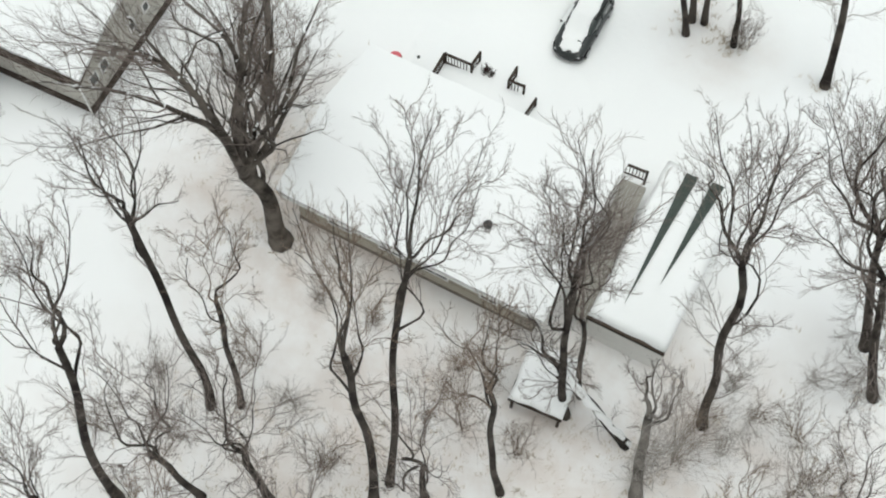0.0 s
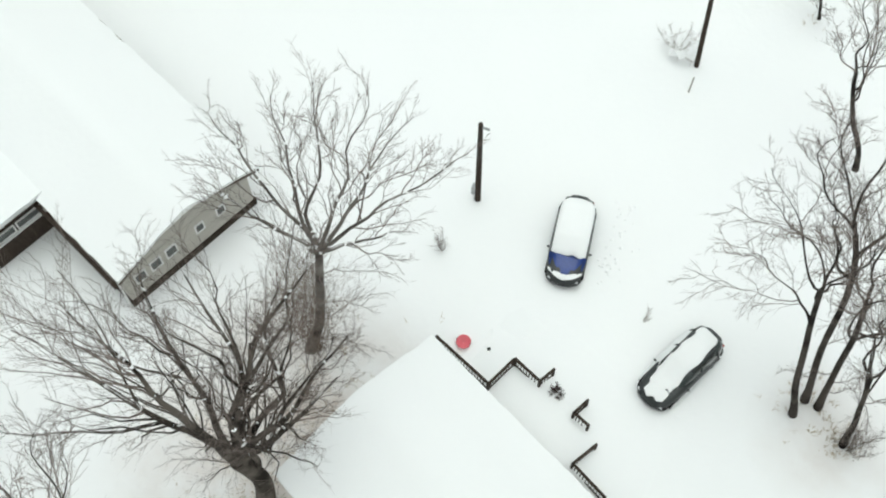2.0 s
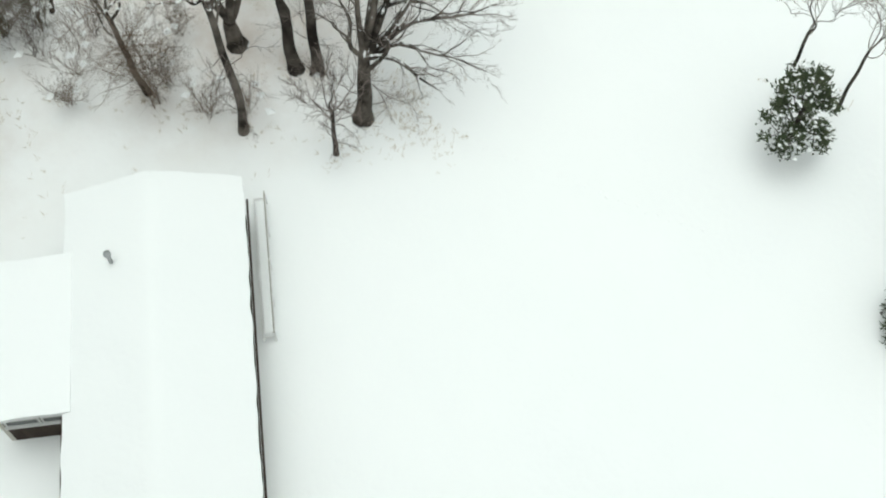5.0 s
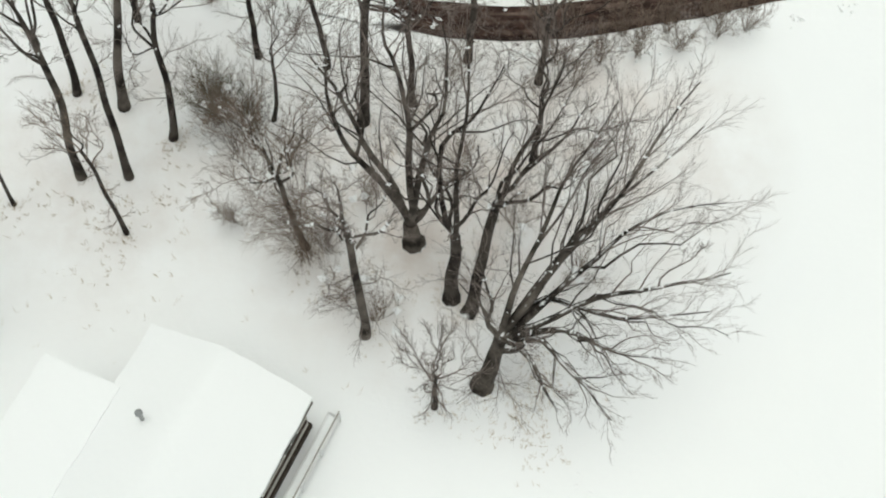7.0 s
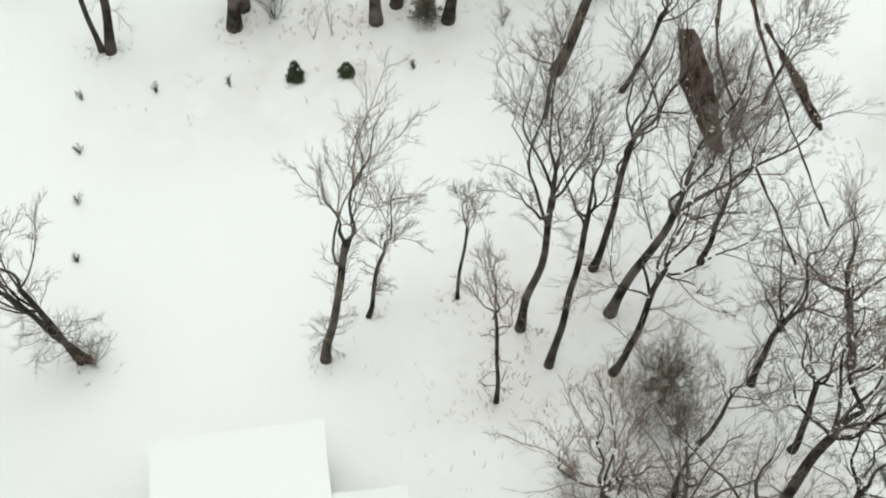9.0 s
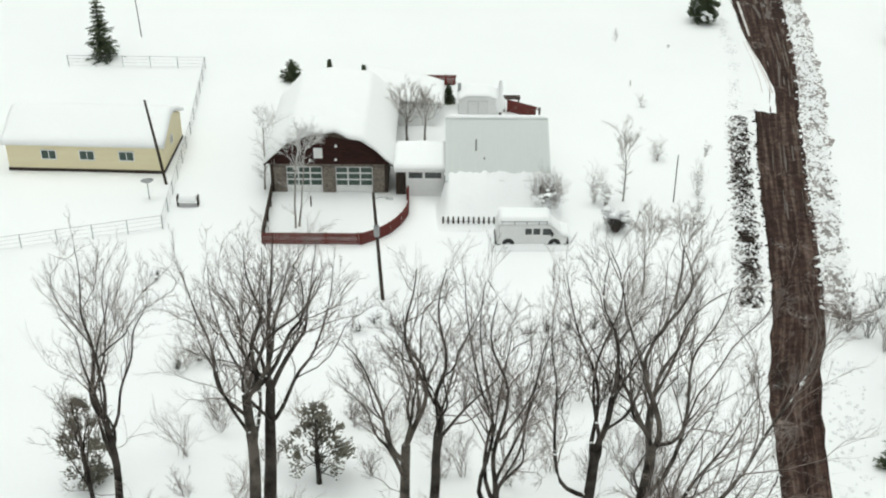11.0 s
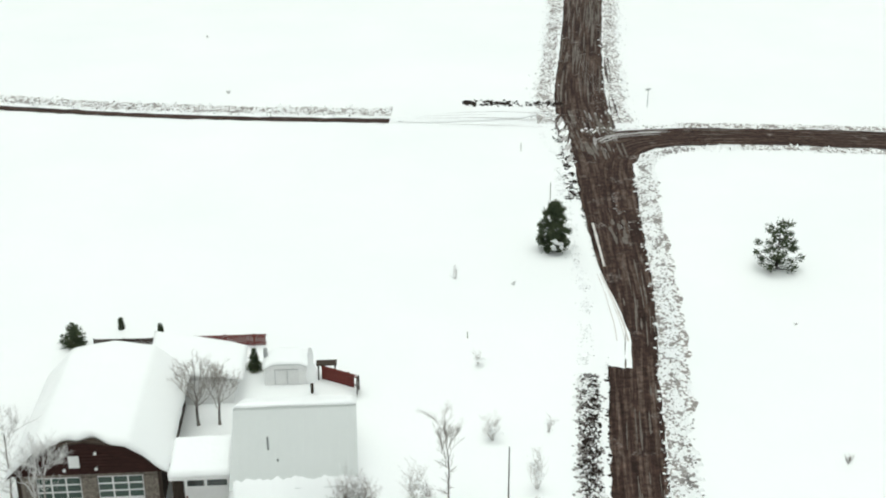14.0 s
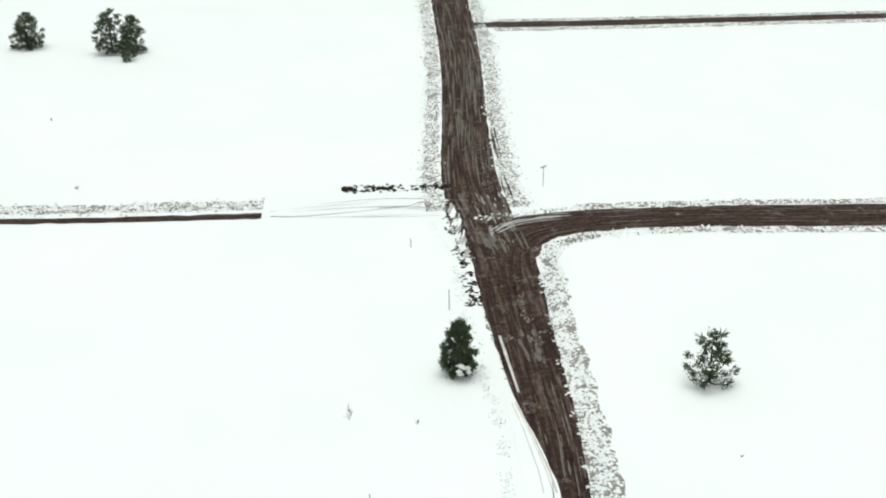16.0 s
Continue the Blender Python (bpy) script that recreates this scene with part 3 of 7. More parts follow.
def plough_band(line, near, far, label, seed):
    """A low ragged band of dirty ploughed snow beside a road, from near to far metres off its edge."""
    side = 1 if far > 0 else -1
    nm = normals(line)
    band = [(x + nx * (side * w / 2 + (near + far) / 2), y + ny * (side * w / 2 + (near + far) / 2), abs(far - near)) for (x, y, w), (nx, ny) in zip(line, nm)]
    road_strip("plough_band", band, 0.012 + 0.0006 * seed, BANK, label, edge=0.8, category="snow", kind="stuff", cross=9)


def clods(name, line, lo, hi, count, size, mat, label, seed, tall=0.8, gaps=0.22):
    """Ploughed lumps along a road; lo and hi are metres from its centre, to its left if positive."""
    rng, s, nm = random.Random(seed), Shape(), normals(line)
    for _ in range(int(count * 1.8)):
        i = rng.randrange(len(line) - 1)
        x, y, w = line[i]
        t = rng.random()
        x, y = x + (line[i + 1][0] - x) * t, y + (line[i + 1][1] - y) * t
        q = min(1.25, max(-0.25, rng.gauss(0.5, 0.27)))
        off = lo + (hi - lo) * q + (w / 2 if hi > 0 else -w / 2)
        px, py = x + nm[i][0] * off, y + nm[i][1] * off
        if noise.noise((px * 0.5, py * 0.5, seed)) + 0.7 * noise.noise((px * 1.7, py * 1.7, seed + 3)) < -gaps + 0.25 * rng.random():
            continue
        r = size * 0.72 * rng.uniform(0.4, 1.5) ** 1.6
        s.lump(px, py, -0.1 * r * tall, r, r * rng.uniform(0.6, 1.2), r * tall * 1.1, rng, True)
    alone(name, s, mat, label, "snow" if mat is SNOW else "soil", kind="stuff")


main_right = stretch(LINES["main"], 1, -90.5, -17.7)
main_mid, main_far = stretch(LINES["main"], 1, -49.7, -17.7), stretch(LINES["main"], 1, -217.7, -105.7)
plough_band(stretch(LINES["main"], 1, -89.5, -44), -0.05, -2.3, "dirty ploughed snow along the road edge", 1)
plough_band(stretch(LINES["main"], 1, -45, -17.7), -0.05, -1.3, "dirty ploughed snow along the road edge", 2)
plough_band(main_far, -0.2, -2.2, "dirty ploughed snow beside the far road", 3)
plough_band(main_far, 0.4, 2.3, "dirty ploughed snow beside the far road", 4)
plough_band(LINES["east"][8:], 0.3, 1.8, "dirty ploughed snow along the side road", 5)
plough_band(LINES["east"][12:], -0.1, -1.6, "dirty ploughed snow along the side road", 6)
plough_band(LINES["west"], -1.4, -4.0, "dirty ploughed snow along the snowed-in side road", 7)
plough_band(LINES["far_east"][4:], -0.3, -2.8, "dirty ploughed snow along the far side road", 8)
plough_band(LINES["far_east"][4:], 0.3, 2.4, "dirty ploughed snow along the far side road", 9)
clods("snow_clods", main_right, -1.9, -0.1, 4600, 0.20, SNOW, "ploughed snow clods along the road edge", 3)
clods("soil_clods", main_right, -1.7, -0.1, 1500, 0.09, SOIL, "dark soil crumbs in the ploughed snow", 4, 0.4)
clods("soil_clods", main_right, -0.35, 0.2, 420, 0.16, SOIL, "dark soil clods on the road edge", 14, 0.4)
clods("soil_clods", main_mid, 0.9, 2.0, 3600, 0.15, SOIL, "band of dark soil and brush clods beside the road", 5, 0.8, 0.75)
clods("slush_clods", main_mid, 0.8, 2.3, 1900, 0.15, SLUSH, "grey slush crumbs beside the road", 31, 0.7, 0.6)
# grey crumbs serve as slush and as the shaded sides of snow lumps
clods("slush_clods", main_right, -1.8, -0.1, 2300, 0.16, SLUSH, "grey slush crumbs and painted shade of lumps in ploughed snow", 32, 0.7, 0.6)
clods("slush_clods", LINES["east"], 0.1, 1.6, 900, 0.13, SLUSH, "grey slush crumbs along the side road", 33, 0.7, 0.5)
clods("slush_clods", LINES["west"], -4.0, -1.0, 1500, 0.13, SLUSH, "grey slush crumbs along the side road", 34, 0.7, 0.5)
clods("slush_clods", main_far, -2.8, -0.1, 900, 0.15, SLUSH, "grey slush crumbs on the far road", 35, 0.7, 0.5)
clods("slush_clods", main_far, 0.1, 2.6, 900, 0.15, SLUSH, "grey slush crumbs on the far road", 36, 0.7, 0.5)
clods("snow_clods", main_mid, 0.8, 2.3, 1700, 0.18, SNOW, "ploughed snow clods beside the road", 6)
clods("snow_clods", stretch(LINES["main"], 1, -92.7, -49.7), 1.3, 2.6, 700, 0.11, SNOW, "low ploughed snow ridge", 7)
clods("soil_clods", stretch(LINES["main"], 1, -105.7, -81.7), -0.1, 1.3, 420, 0.2, SOIL, "dark soil clods at the crossing", 8, 0.4)
clods("soil_clods", stretch(LINES["main"], 1, -92.7, -49.7), 1.3, 2.6, 130, 0.07, SOIL, "soil crumbs on a snow ridge", 17, 0.4)
for lo, hi, sd in ((-3.2, -0.2, 9), (0.2, 3.0, 10)):
    clods("snow_clods", main_far, lo, hi, 1800, 0.2, SNOW, "ploughed snow clods on the far road", sd)
    clods("soil_clods", main_far, lo, hi, 380, 0.11, SOIL, "soil crumbs beside the far road", sd + 20, 0.4)
corner = bend([(-107.4, -86.0, 0), (-109.4, -91.6, 0), (-111.3, -94.0, 0), (-114.0, -95.7, 0), (-118.4, -96.0, 0)])
clods("snow_clods", corner, -1.7, -0.1, 620, 0.20, SNOW, "ploughed snow clods round the corner", 81)
clods("slush_clods", corner, -1.6, -0.1, 420, 0.16, SLUSH, "grey slush crumbs round the corner", 82, 0.7, 0.6)
clods("snow_clods", LINES["east"], 0.1, 1.8, 1500, 0.2, SNOW, "ploughed snow clods along the side road", 11)
clods("snow_clods", LINES["east"][8:], -1.9, -0.1, 1500, 0.22, SNOW, "ploughed snow clods along the side road", 12)
clods("soil_clods", LINES["east"][8:], -1.6, -0.1, 500, 0.12, SOIL, "soil crumbs along the side road", 18, 0.5)
clods("snow_clods", LINES["west"], -4.2, -1.0, 2200, 0.24, SNOW, "ploughed snow ridge along the side road", 13)
clods("soil_clods", LINES["west"], -3.9, -1.0, 1500, 0.12, SOIL, "dark crumbs in a ploughed ridge", 15, 0.8)
clods("soil_clods", bend([(-110.0, -115.4, 1), (-105.6, -117.0, 1), (-97.8, -119.6, 1)]), -1.2, 0.6, 420, 0.22, SOIL, "dark heap of soil beside the crossing", 16, 0.8)
clods("snow_clods", LINES["far_east"], -2.5, -0.2, 700, 0.26, SNOW, "ploughed snow on the far side road", 19)
clods("snow_clods", stretch(LINES["main"], 1, -16, 60), -2.5, -0.3, 1300, 0.15, SNOW, "ploughed snow clods beside the wooded road", 21)
clods("snow_clods", stretch(LINES["main"], 1, -16, 60), 0.5, 1.8, 600, 0.13, SNOW, "snow clods on the grove side of the road", 22)
clods("soil_clods", stretch(LINES["main"], 1, -16, 60), -1.5, 0.3, 420, 0.12, SOIL, "soil crumbs beside the wooded road", 23, 0.4)


# slush and snow smeared over the crossing and the roadway
for k, (ax, ay, bx, by, wide, count, mat, label) in enumerate((
    (-104.9, -102.8, -103.0, -94.6, 0.5, 260, SNOW, "streak of snow beside the crossing"),
    (-103.6, -106.0, -102.2, -98.0, 0.4, 200, SNOW, "streak of snow beside the crossing"),
    (-111.0, -109.6, -107.3, -97.6, 1.0, 420, SLUSH, "grey slush across the crossing"),
    (-119.0, -127.0, -114.0, -111.5, 1.1, 620, SLUSH, "grey slush along the middle of the road"),
    (-121.8, -138.0, -118.2, -124.0, 0.7, 300, SLUSH, "grey slush along the middle of the road"),
    (-110.5, -98.2, -108.4, -103.4, 0.7, 200, SNOW, "snow smeared in the middle of the crossing"),
    (-103.6, -85.1, -101.7, -79.2, 0.6, 220, SLUSH, "grey slush on the dirt road"),
    (-101.6, -77.2, -99.4, -71.6, 0.7, 220, SLUSH, "grey slush on the dirt road"),
    (-84.8, -33.8, -83.0, -27.6, 0.35, 180, SLUSH, "grey slush on the dirt road"))):
    clods("slush_clods", smooth_line([(ax, ay, 0), ((ax + bx) / 2 + 0.3, (ay + by) / 2, 0), (bx, by, 0)], 0.8), -wide, wide, count, 0.2, mat, label, 60 + k, 0.16, 0.5)


# ---------- trees ----------
def bent(a, b, sag, n, rng, wander, crook=0.0):
    """A smooth path from a to b: one broad bow, and finer crooks laid over it."""
    a, b = Vector(a), Vector(b)
    d = b - a
    waves = []
    for k, amount in ((1, wander), (2, wander * 0.5), (3, crook), (4, crook * 0.8), (5, crook * 0.5)):
        waves.append((k * math.pi, Vector((rng.gauss(0, 1), rng.gauss(0, 1), rng.gauss(0, 0.7))) * d.length * amount * 0.8))
    out = []
    for i in range(n + 1):
        t = i / n
        p = a + d * t
        for w, push in waves:
            p += push * math.sin(w * t)
        p.z += sag * d.length * math.sin(math.pi * t)
        out.append(p)
    return out


def offshoot(path, t, rng, lo, hi, lift):
    """A point on a path and a direction that leaves it."""
    n = len(path) - 1
    i = min(int(t * n), n - 1)
    p = path[i].lerp(path[i + 1], t * n - i)
    along = (path[i + 1] - path[i]).normalized()
    out = Vector((rng.gauss(0, 1), rng.gauss(0, 1), rng.gauss(0, 0.8)))
    out -= along * out.dot(along)
    out = out.normalized() if out.length > 1e-3 else Vector((1, 0, 0))
    turn = rng.uniform(lo, hi)
    d = along * math.cos(turn) + out * math.sin(turn)
    d.z += lift
    return p, d.normalized()


def sprout(s, path, length, radius, level, rng, droop, dense):
    """Fine side branches along a path, and theirs in turn."""
    count = max(2, int({3: 8, 4: 7}[level] * dense + rng.random()))
    for k in range(count):
        t = (k + rng.uniform(0.2, 1.0)) / count
        t = 0.12 + 0.88 * t
        p, d = offshoot(path, t, rng, 0.30, 0.85, 0.18 - droop * 0.7)
        reach = length * rng.uniform(0.6, 1.2) * (1.15 - 0.5 * t)
        if level == 4:
            s.spike(p, p + d * reach, radius)
            continue
        sub = bent(p, p + d * reach, 0.04 - 0.12 * droop, 2, rng, 0.09)
        s.whip(*sub, radius)
        sprout(s, sub, reach * 0.60, radius * 0.66, 4, rng, droop, dense)


def limb(s, twigs, path, r0, rng, droop, dense, forks=2):
    """A crooked limb that forks; boughs leave it, and twigs the boughs."""
    n = len(path) - 1
    length = sum((path[i + 1] - path[i]).length for i in range(n))

    def girth_at(t):
        return max(0.015, r0 * (1 - 0.88 * t ** 0.85))

    (s if r0 > 0.05 else twigs).tube(path, [girth_at(i / n) for i in range(n + 1)], 6 if r0 > 0.07 else 4)
    for k in range(forks):
        t = 0.28 + 0.45 * (k + rng.uniform(0.1, 0.9)) / max(1, forks)
        p, d = offshoot(path, t, rng, 0.40, 0.80, 0.16 - 0.3 * droop)
        reach = length * (1.02 - t) * rng.uniform(0.72, 1.05)
        limb(s, twigs, bent(p, p + d * reach, 0.03 - 0.1 * droop, 8, rng, 0.06, 0.022), girth_at(t) * 0.66, rng, droop, dense, 0)
    count = max(3, int((2.4 + length * 0.62) * dense + rng.random()))
    for k in range(count):
        t = min(1.0, 0.22 + 0.78 * (k + rng.uniform(0.3, 1.0)) / count)
        p, d = offshoot(path, t, rng, 0.32, 0.80, 0.20 - droop * 0.6)
        reach = (0.30 + 0.33 * length) * rng.uniform(0.7, 1.2) * (1.2 - 0.62 * t)
        r = max(0.012, min(0.045, girth_at(t) * 0.44))
        sub = bent(p, p + d * reach, 0.05 - 0.14 * droop, 5, rng, 0.07, 0.02)
        (s if r > 0.044 else twigs).tube(sub, [max(0.008, r * (1 - 0.84 * j / 5)) for j in range(6)], 4 if r > 0.03 else 3, False)
        sprout(twigs, sub, max(0.45, reach * 0.42), 0.0072, 3, rng, droop, 0.72 * min(1.35, 0.55 + reach * 0.24))
    sprout(twigs, path[n // 2:], max(0.5, length * 0.16), 0.0072, 3, rng, droop, 0.8)


def bare_tree(x, y, fork, top, spread, girth, seed, limbs=6, dense=1.0, droop=0.0, bark=None, twig=None, label="", name="bare_tree", category="tree", centre=None, low=0, group="", wander=0.015, aims=(), snow=0):
    """A leafless tree: trunk up to its fork, crooked limbs that fan out into a crown round the line from fork to top."""
    rng = random.Random(seed)
    bark, twig = bark or BARK, twig or TWIG
    root = thing(name, x, y, -0.05, 0, label or "leafless tree with dark bark standing in snow", category, group)
    F, T = Vector(fork) - Vector((x, y, 0)), Vector(top) - Vector((x, y, 0))
    C = (Vector(centre) - Vector((x, y, 0))) if centre else F.lerp(T, 0.6)
    trunk = bent((0, 0, 0), F, 0.0, 11, rng, wander, 0.004)
    s = Shape()
    radii = [girth * (0.84 - 0.30 * i / 11) for i in range(12)]
    radii[0], radii[1] = girth * 1.15, girth * 0.90
    s.tube(trunk, radii, 8)
    part("trunk", s, bark, root, smooth=True)
    twigs, caps = Shape(), Shape()
    rise = max(1.0, T.z - F.z)
    a0 = rng.uniform(0, 6.28)
    for k in range(limbs):
        a = a0 + 6.283 * k / limbs + rng.uniform(-0.35, 0.35)
        start = trunk[11 if k < max(2, limbs // 2) else rng.randint(8, 11)]
        u = rng.uniform(0.45, 0.92) if k else 0.12
        goal = C + Vector((math.cos(a) * spread * u, math.sin(a) * spread * u, 0)) * 1.04
        goal.z = F.z + rise * (0.95 - 0.55 * u * u + rng.uniform(-0.14, 0.06))
        r0 = girth * (0.25 + 0.10 * rng.random() if k else 0.40)
        s = Shape()
        if k < len(aims):
            # a limb known by the places it passes through
            stops, r0 = [trunk[11]] + [Vector(p) - Vector((x, y, 0)) for p in aims[k]], girth * 0.36
            path = [stops[0]]
            for p, q in zip(stops, stops[1:]):
                path += bent(p, q, 0.0, 14 // len(aims[k]), rng, 0.05, 0.03)[1:]
            path = [path[0]] + [(a + b + b + c) / 4 for a, b, c in zip(path, path[1:], path[2:])] + [path[-1]]
        else:
            path = bent(start, goal, -0.03 if droop < 0.3 else 0.10, 14, rng, 0.06, 0.020)
        limb(s, twigs, path, r0, rng, droop, dense)
        for _ in range(snow):
            i = rng.randint(0, len(path) - 3)
            p = path[i].lerp(path[i + 1], rng.random())
            caps.lump(p.x, p.y, p.z + r0 * (1 - i / len(path)) * 0.7, rng.uniform(0.06, 0.16), rng.uniform(0.05, 0.11), 0.07, rng)
        part("limb", s, bark, root, smooth=True)
    for k in range(low * 2):
        start = trunk[rng.randint(2, 9)]
        a = rng.uniform(0, 6.28)
        goal = start + Vector((math.cos(a), math.sin(a), rng.uniform(-0.15, 0.5) if girth > 0.1 else rng.uniform(0.5, 1.2))) * spread * rng.uniform(0.4, 0.85)
        path = bent(start, goal, 0.06, 5, rng, 0.1, 0.03)
        twigs.tube(path, [0.024 * (1 - 0.7 * i / 5) for i in range(6)], 4, False)
        sprout(twigs, path, spread * 0.32, 0.0076, 3, rng, droop, dense)
    part("crown", twigs, twig, root, "fine grey-brown leafless twigs")
    if caps.v:
        tagged(part("snow_cap", caps, SNOW, root), "lumps of snow caught in forks", kind="stuff")
    return root


def shrub(x, y, height, spread, seed, stems=14, twig=None, label="leafless shrub poking out of snow", snow=0, dense=1.0, name="shrub"):
    rng = random.Random(seed)
    s = Shape()
    t = s
    for k in range(stems):
        a = rng.uniform(0, 6.28)
        goal = Vector((math.cos(a), math.sin(a), 0)) * spread * rng.uniform(0.15, 1.0)
        goal.z = height * rng.uniform(0.55, 1.0)
        path = bent((rng.uniform(-0.15, 0.15) * spread, rng.uniform(-0.15, 0.15) * spread, 0), goal, 0.03, 4, rng, 0.08)
        s.tube(path, [0.015 * (1 - 0.6 * i / 4) for i in range(5)], 3, False)
        sprout(t, path, height * 0.34, 0.0074, 3, rng, 0.0, dense)
    root = alone(name, s, twig or TWIG, label, "shrub", at=pose(x, y, -0.05))
    if snow:
        c = Shape()
        for _ in range(snow):
            c.lump(rng.uniform(-0.7, 0.7) * spread, rng.uniform(-0.7, 0.7) * spread, height * rng.uniform(0.3, 0.7), 0.28, 0.24, 0.18, rng)
        tagged(part("snow_cap", c, SNOW, root), "lumps of snow caught on twigs", kind="stuff")
    return root


def conifer(x, y, height, spread, seed, needle=None, label="dark green spruce standing in snow", snow=0.12, trunk_show=0.3, layers=16, name="conifer", shape=0.85, leaders=()):
    """An evergreen: trunk, whorls of drooping boughs made of many small sprays, snow caught on some."""
    rng = random.Random(seed)
    root = thing(name, x, y, -0.05, 0, label, "evergreen tree")
    t = Shape()
    t.tube([(0, 0, 0), (0.03, 0.02, height * 0.5), (0, 0, height)], [height * 0.022, height * 0.014, 0.01], 6)
    part("trunk", t, BARK, root)
    s, w = Shape(), Shape()
    for lx, ly, tall, wide in ((0.0, 0.0, height, spread),) + tuple(leaders):
        for k in range(layers):
            f = k / (layers - 1)
            z = trunk_show + (tall - trunk_show) * f * 0.97
            r = wide * (1 - f) ** shape * rng.uniform(0.72, 1.12) + 0.06
            foot = Vector((lx * min(1.0, f * 2.2 + 0.25), ly, z))
            n = max(5, int(10 * (1 - f) + 5))
            for j in range(n):
                a = 6.283 * (j + rng.random() * 0.8) / n
                reach = r * rng.uniform(0.5, 1.25)
                d = Vector((math.cos(a), math.sin(a), 0))
                side = Vector((-d.y, d.x, 0))
                tip = foot + d * reach + Vector((0, 0, -0.16 * reach + rng.uniform(-0.1, 0.12)))
                line = bent(foot, tip, -0.06, 4, rng, 0.06)
                s.tube(line, [0.03, 0.025, 0.02, 0.015, 0.008], 3, False)
                m = max(4, int(reach / 0.13))
                for i in range(m):
                    u = min(0.999, (i + 0.5 + rng.uniform(-0.4, 0.4)) / m)
                    c = int(u * 4)
                    p = line[c].lerp(line[c + 1], u * 4 - c)
                    long = (0.16 + 0.26 * min(1.6, reach) * (1 - 0.75 * u)) * rng.uniform(0.7, 1.3)
                    for sgn in (-1, 1):
                        q = p + side * sgn * long + d * long * 0.75 + Vector((0, 0, rng.uniform(-0.14, 0.05)))
                        s.spike(p, q, 0.042)
                        s.spike(p.lerp(q, 0.4), p.lerp(q, 0.4) + d * long * 0.5 + Vector((0, 0, rng.uniform(-0.05, 0.12))), 0.032)
                    s.spike(p, p + d * 0.16 + Vector((0, 0, rng.uniform(0.04, 0.13))), 0.036)
                    if rng.random() < snow * 0.5:
                        w.lump(p.x, p.y, p.z + 0.05, 0.13, 0.09, 0.05, rng)
    part("foliage", s, needle or NEEDLE, root, "dense needled foliage")
    if w.v:
        tagged(part("snow_cap", w, SNOW, root, "snow caught on boughs"), kind="stuff")
    return root


def juniper(x, y, height, spread, seed, needle=None, label="bushy dark juniper in open snow", snow=0.3, clumps=60, squat=0.55, bare=0.1):
    """A bushy evergreen: forked dark limbs, each ending in an uneven clump of short sprays, snow caught on some clumps."""
    rng = random.Random(seed)
    root = thing("juniper", x, y, -0.05, 0, label, "evergreen tree")
    t, s, w = Shape(), Shape(), Shape()
    t.tube([(0, 0, 0), (0.05, 0.03, height * 0.45), (0, 0, height * 0.92)], [height * 0.03, height * 0.02, 0.015], 6)
    for _ in range(int(clumps * 1.9)):
        f = rng.random() ** 1.15
        z = bare + (height - bare) * (0.03 + 0.94 * f)
        r = spread * math.sin(math.pi * min(1.0, 0.22 + 0.78 * f)) ** squat * (1 - 0.25 * f)
        a, q = rng.uniform(0, 6.283), rng.random() ** 0.5
        c = Vector((math.cos(a) * r * q, math.sin(a) * r * q, z + rng.uniform(-0.2, 0.2)))
        t.tube(bent((0, 0, max(0.1, z - 0.4 * r * q - 0.2)), c, -0.05, 3, rng, 0.1), [0.035, 0.03, 0.02, 0.012], 3, False)
        size = rng.uniform(0.30, 0.58) * (0.55 + 0.18 * spread)
        out = Vector((c.x, c.y, 0.55 * spread)).normalized()
        for _ in range(46):
            p = c + Vector((rng.gauss(0, 0.42), rng.gauss(0, 0.42), rng.gauss(0, 0.30))) * size
            d = (Vector((rng.gauss(0, 1), rng.gauss(0, 1), rng.gauss(0.3, 0.8))) * 0.6 + out).normalized()
            s.spike(p, p + d * size * rng.uniform(0.35, 0.8), 0.055)
        if rng.random() < snow:
            for _ in range(3):
                p = c + out * size * rng.uniform(0.25, 0.75) + Vector((rng.gauss(0, 0.35), rng.gauss(0, 0.35), rng.gauss(0.15, 0.2))) * size
                w.lump(p.x, p.y, p.z, size * rng.uniform(0.18, 0.42), size * rng.uniform(0.15, 0.32), size * 0.22, rng)
    part("trunk", t, BARK, root)
    part("foliage", s, needle or NEEDLE, root, "clumps of short dark sprays")
    if w.v:
        tagged(part("snow_cap", w, SNOW, root, "snow caught on clumps"), kind="stuff")
    return root


# grove by the first house
bare_tree(-8.05, 16.4, (-8.95, 16.8, 5.6), (-9.2, 18.4, 16.0), 4.2, 0.54, 1, limbs=11, dense=1.4, centre=(-9.6, 18.6, 12.6), low=1, bark=BARK_GREY, wander=0.04, snow=6,
          label="big old leafless tree with heavy crooked limbs beside a house",
          aims=(((-9.2, 16.2, 10.5), (-9.6, 15.9, 14.0), (-11.0, 16.5, 15.0), (-14.2, 17.6, 14.2)), ((-9.3, 16.1, 11.0), (-11.5, 15.8, 13.2), (-16.0, 16.6, 12.4)),
                ((-8.8, 17.8, 9.5), (-8.65, 18.7, 12.9), (-11.0, 20.0, 14.2)), ((-8.7, 17.9, 9.6), (-8.4, 19.2, 12.6), (-7.4, 21.6, 14.4)),
                ((-7.6, 17.5, 7.6), (-6.75, 17.9, 9.8), (-5.8, 19.8, 10.6)), ((-7.8, 17.7, 8.0), (-6.6, 18.6, 10.6), (-5.6, 20.6, 12.8)), ((-9.6, 17.4, 9.0), (-11.4, 18.4, 11.6), (-13.0, 20.0, 13.0))))
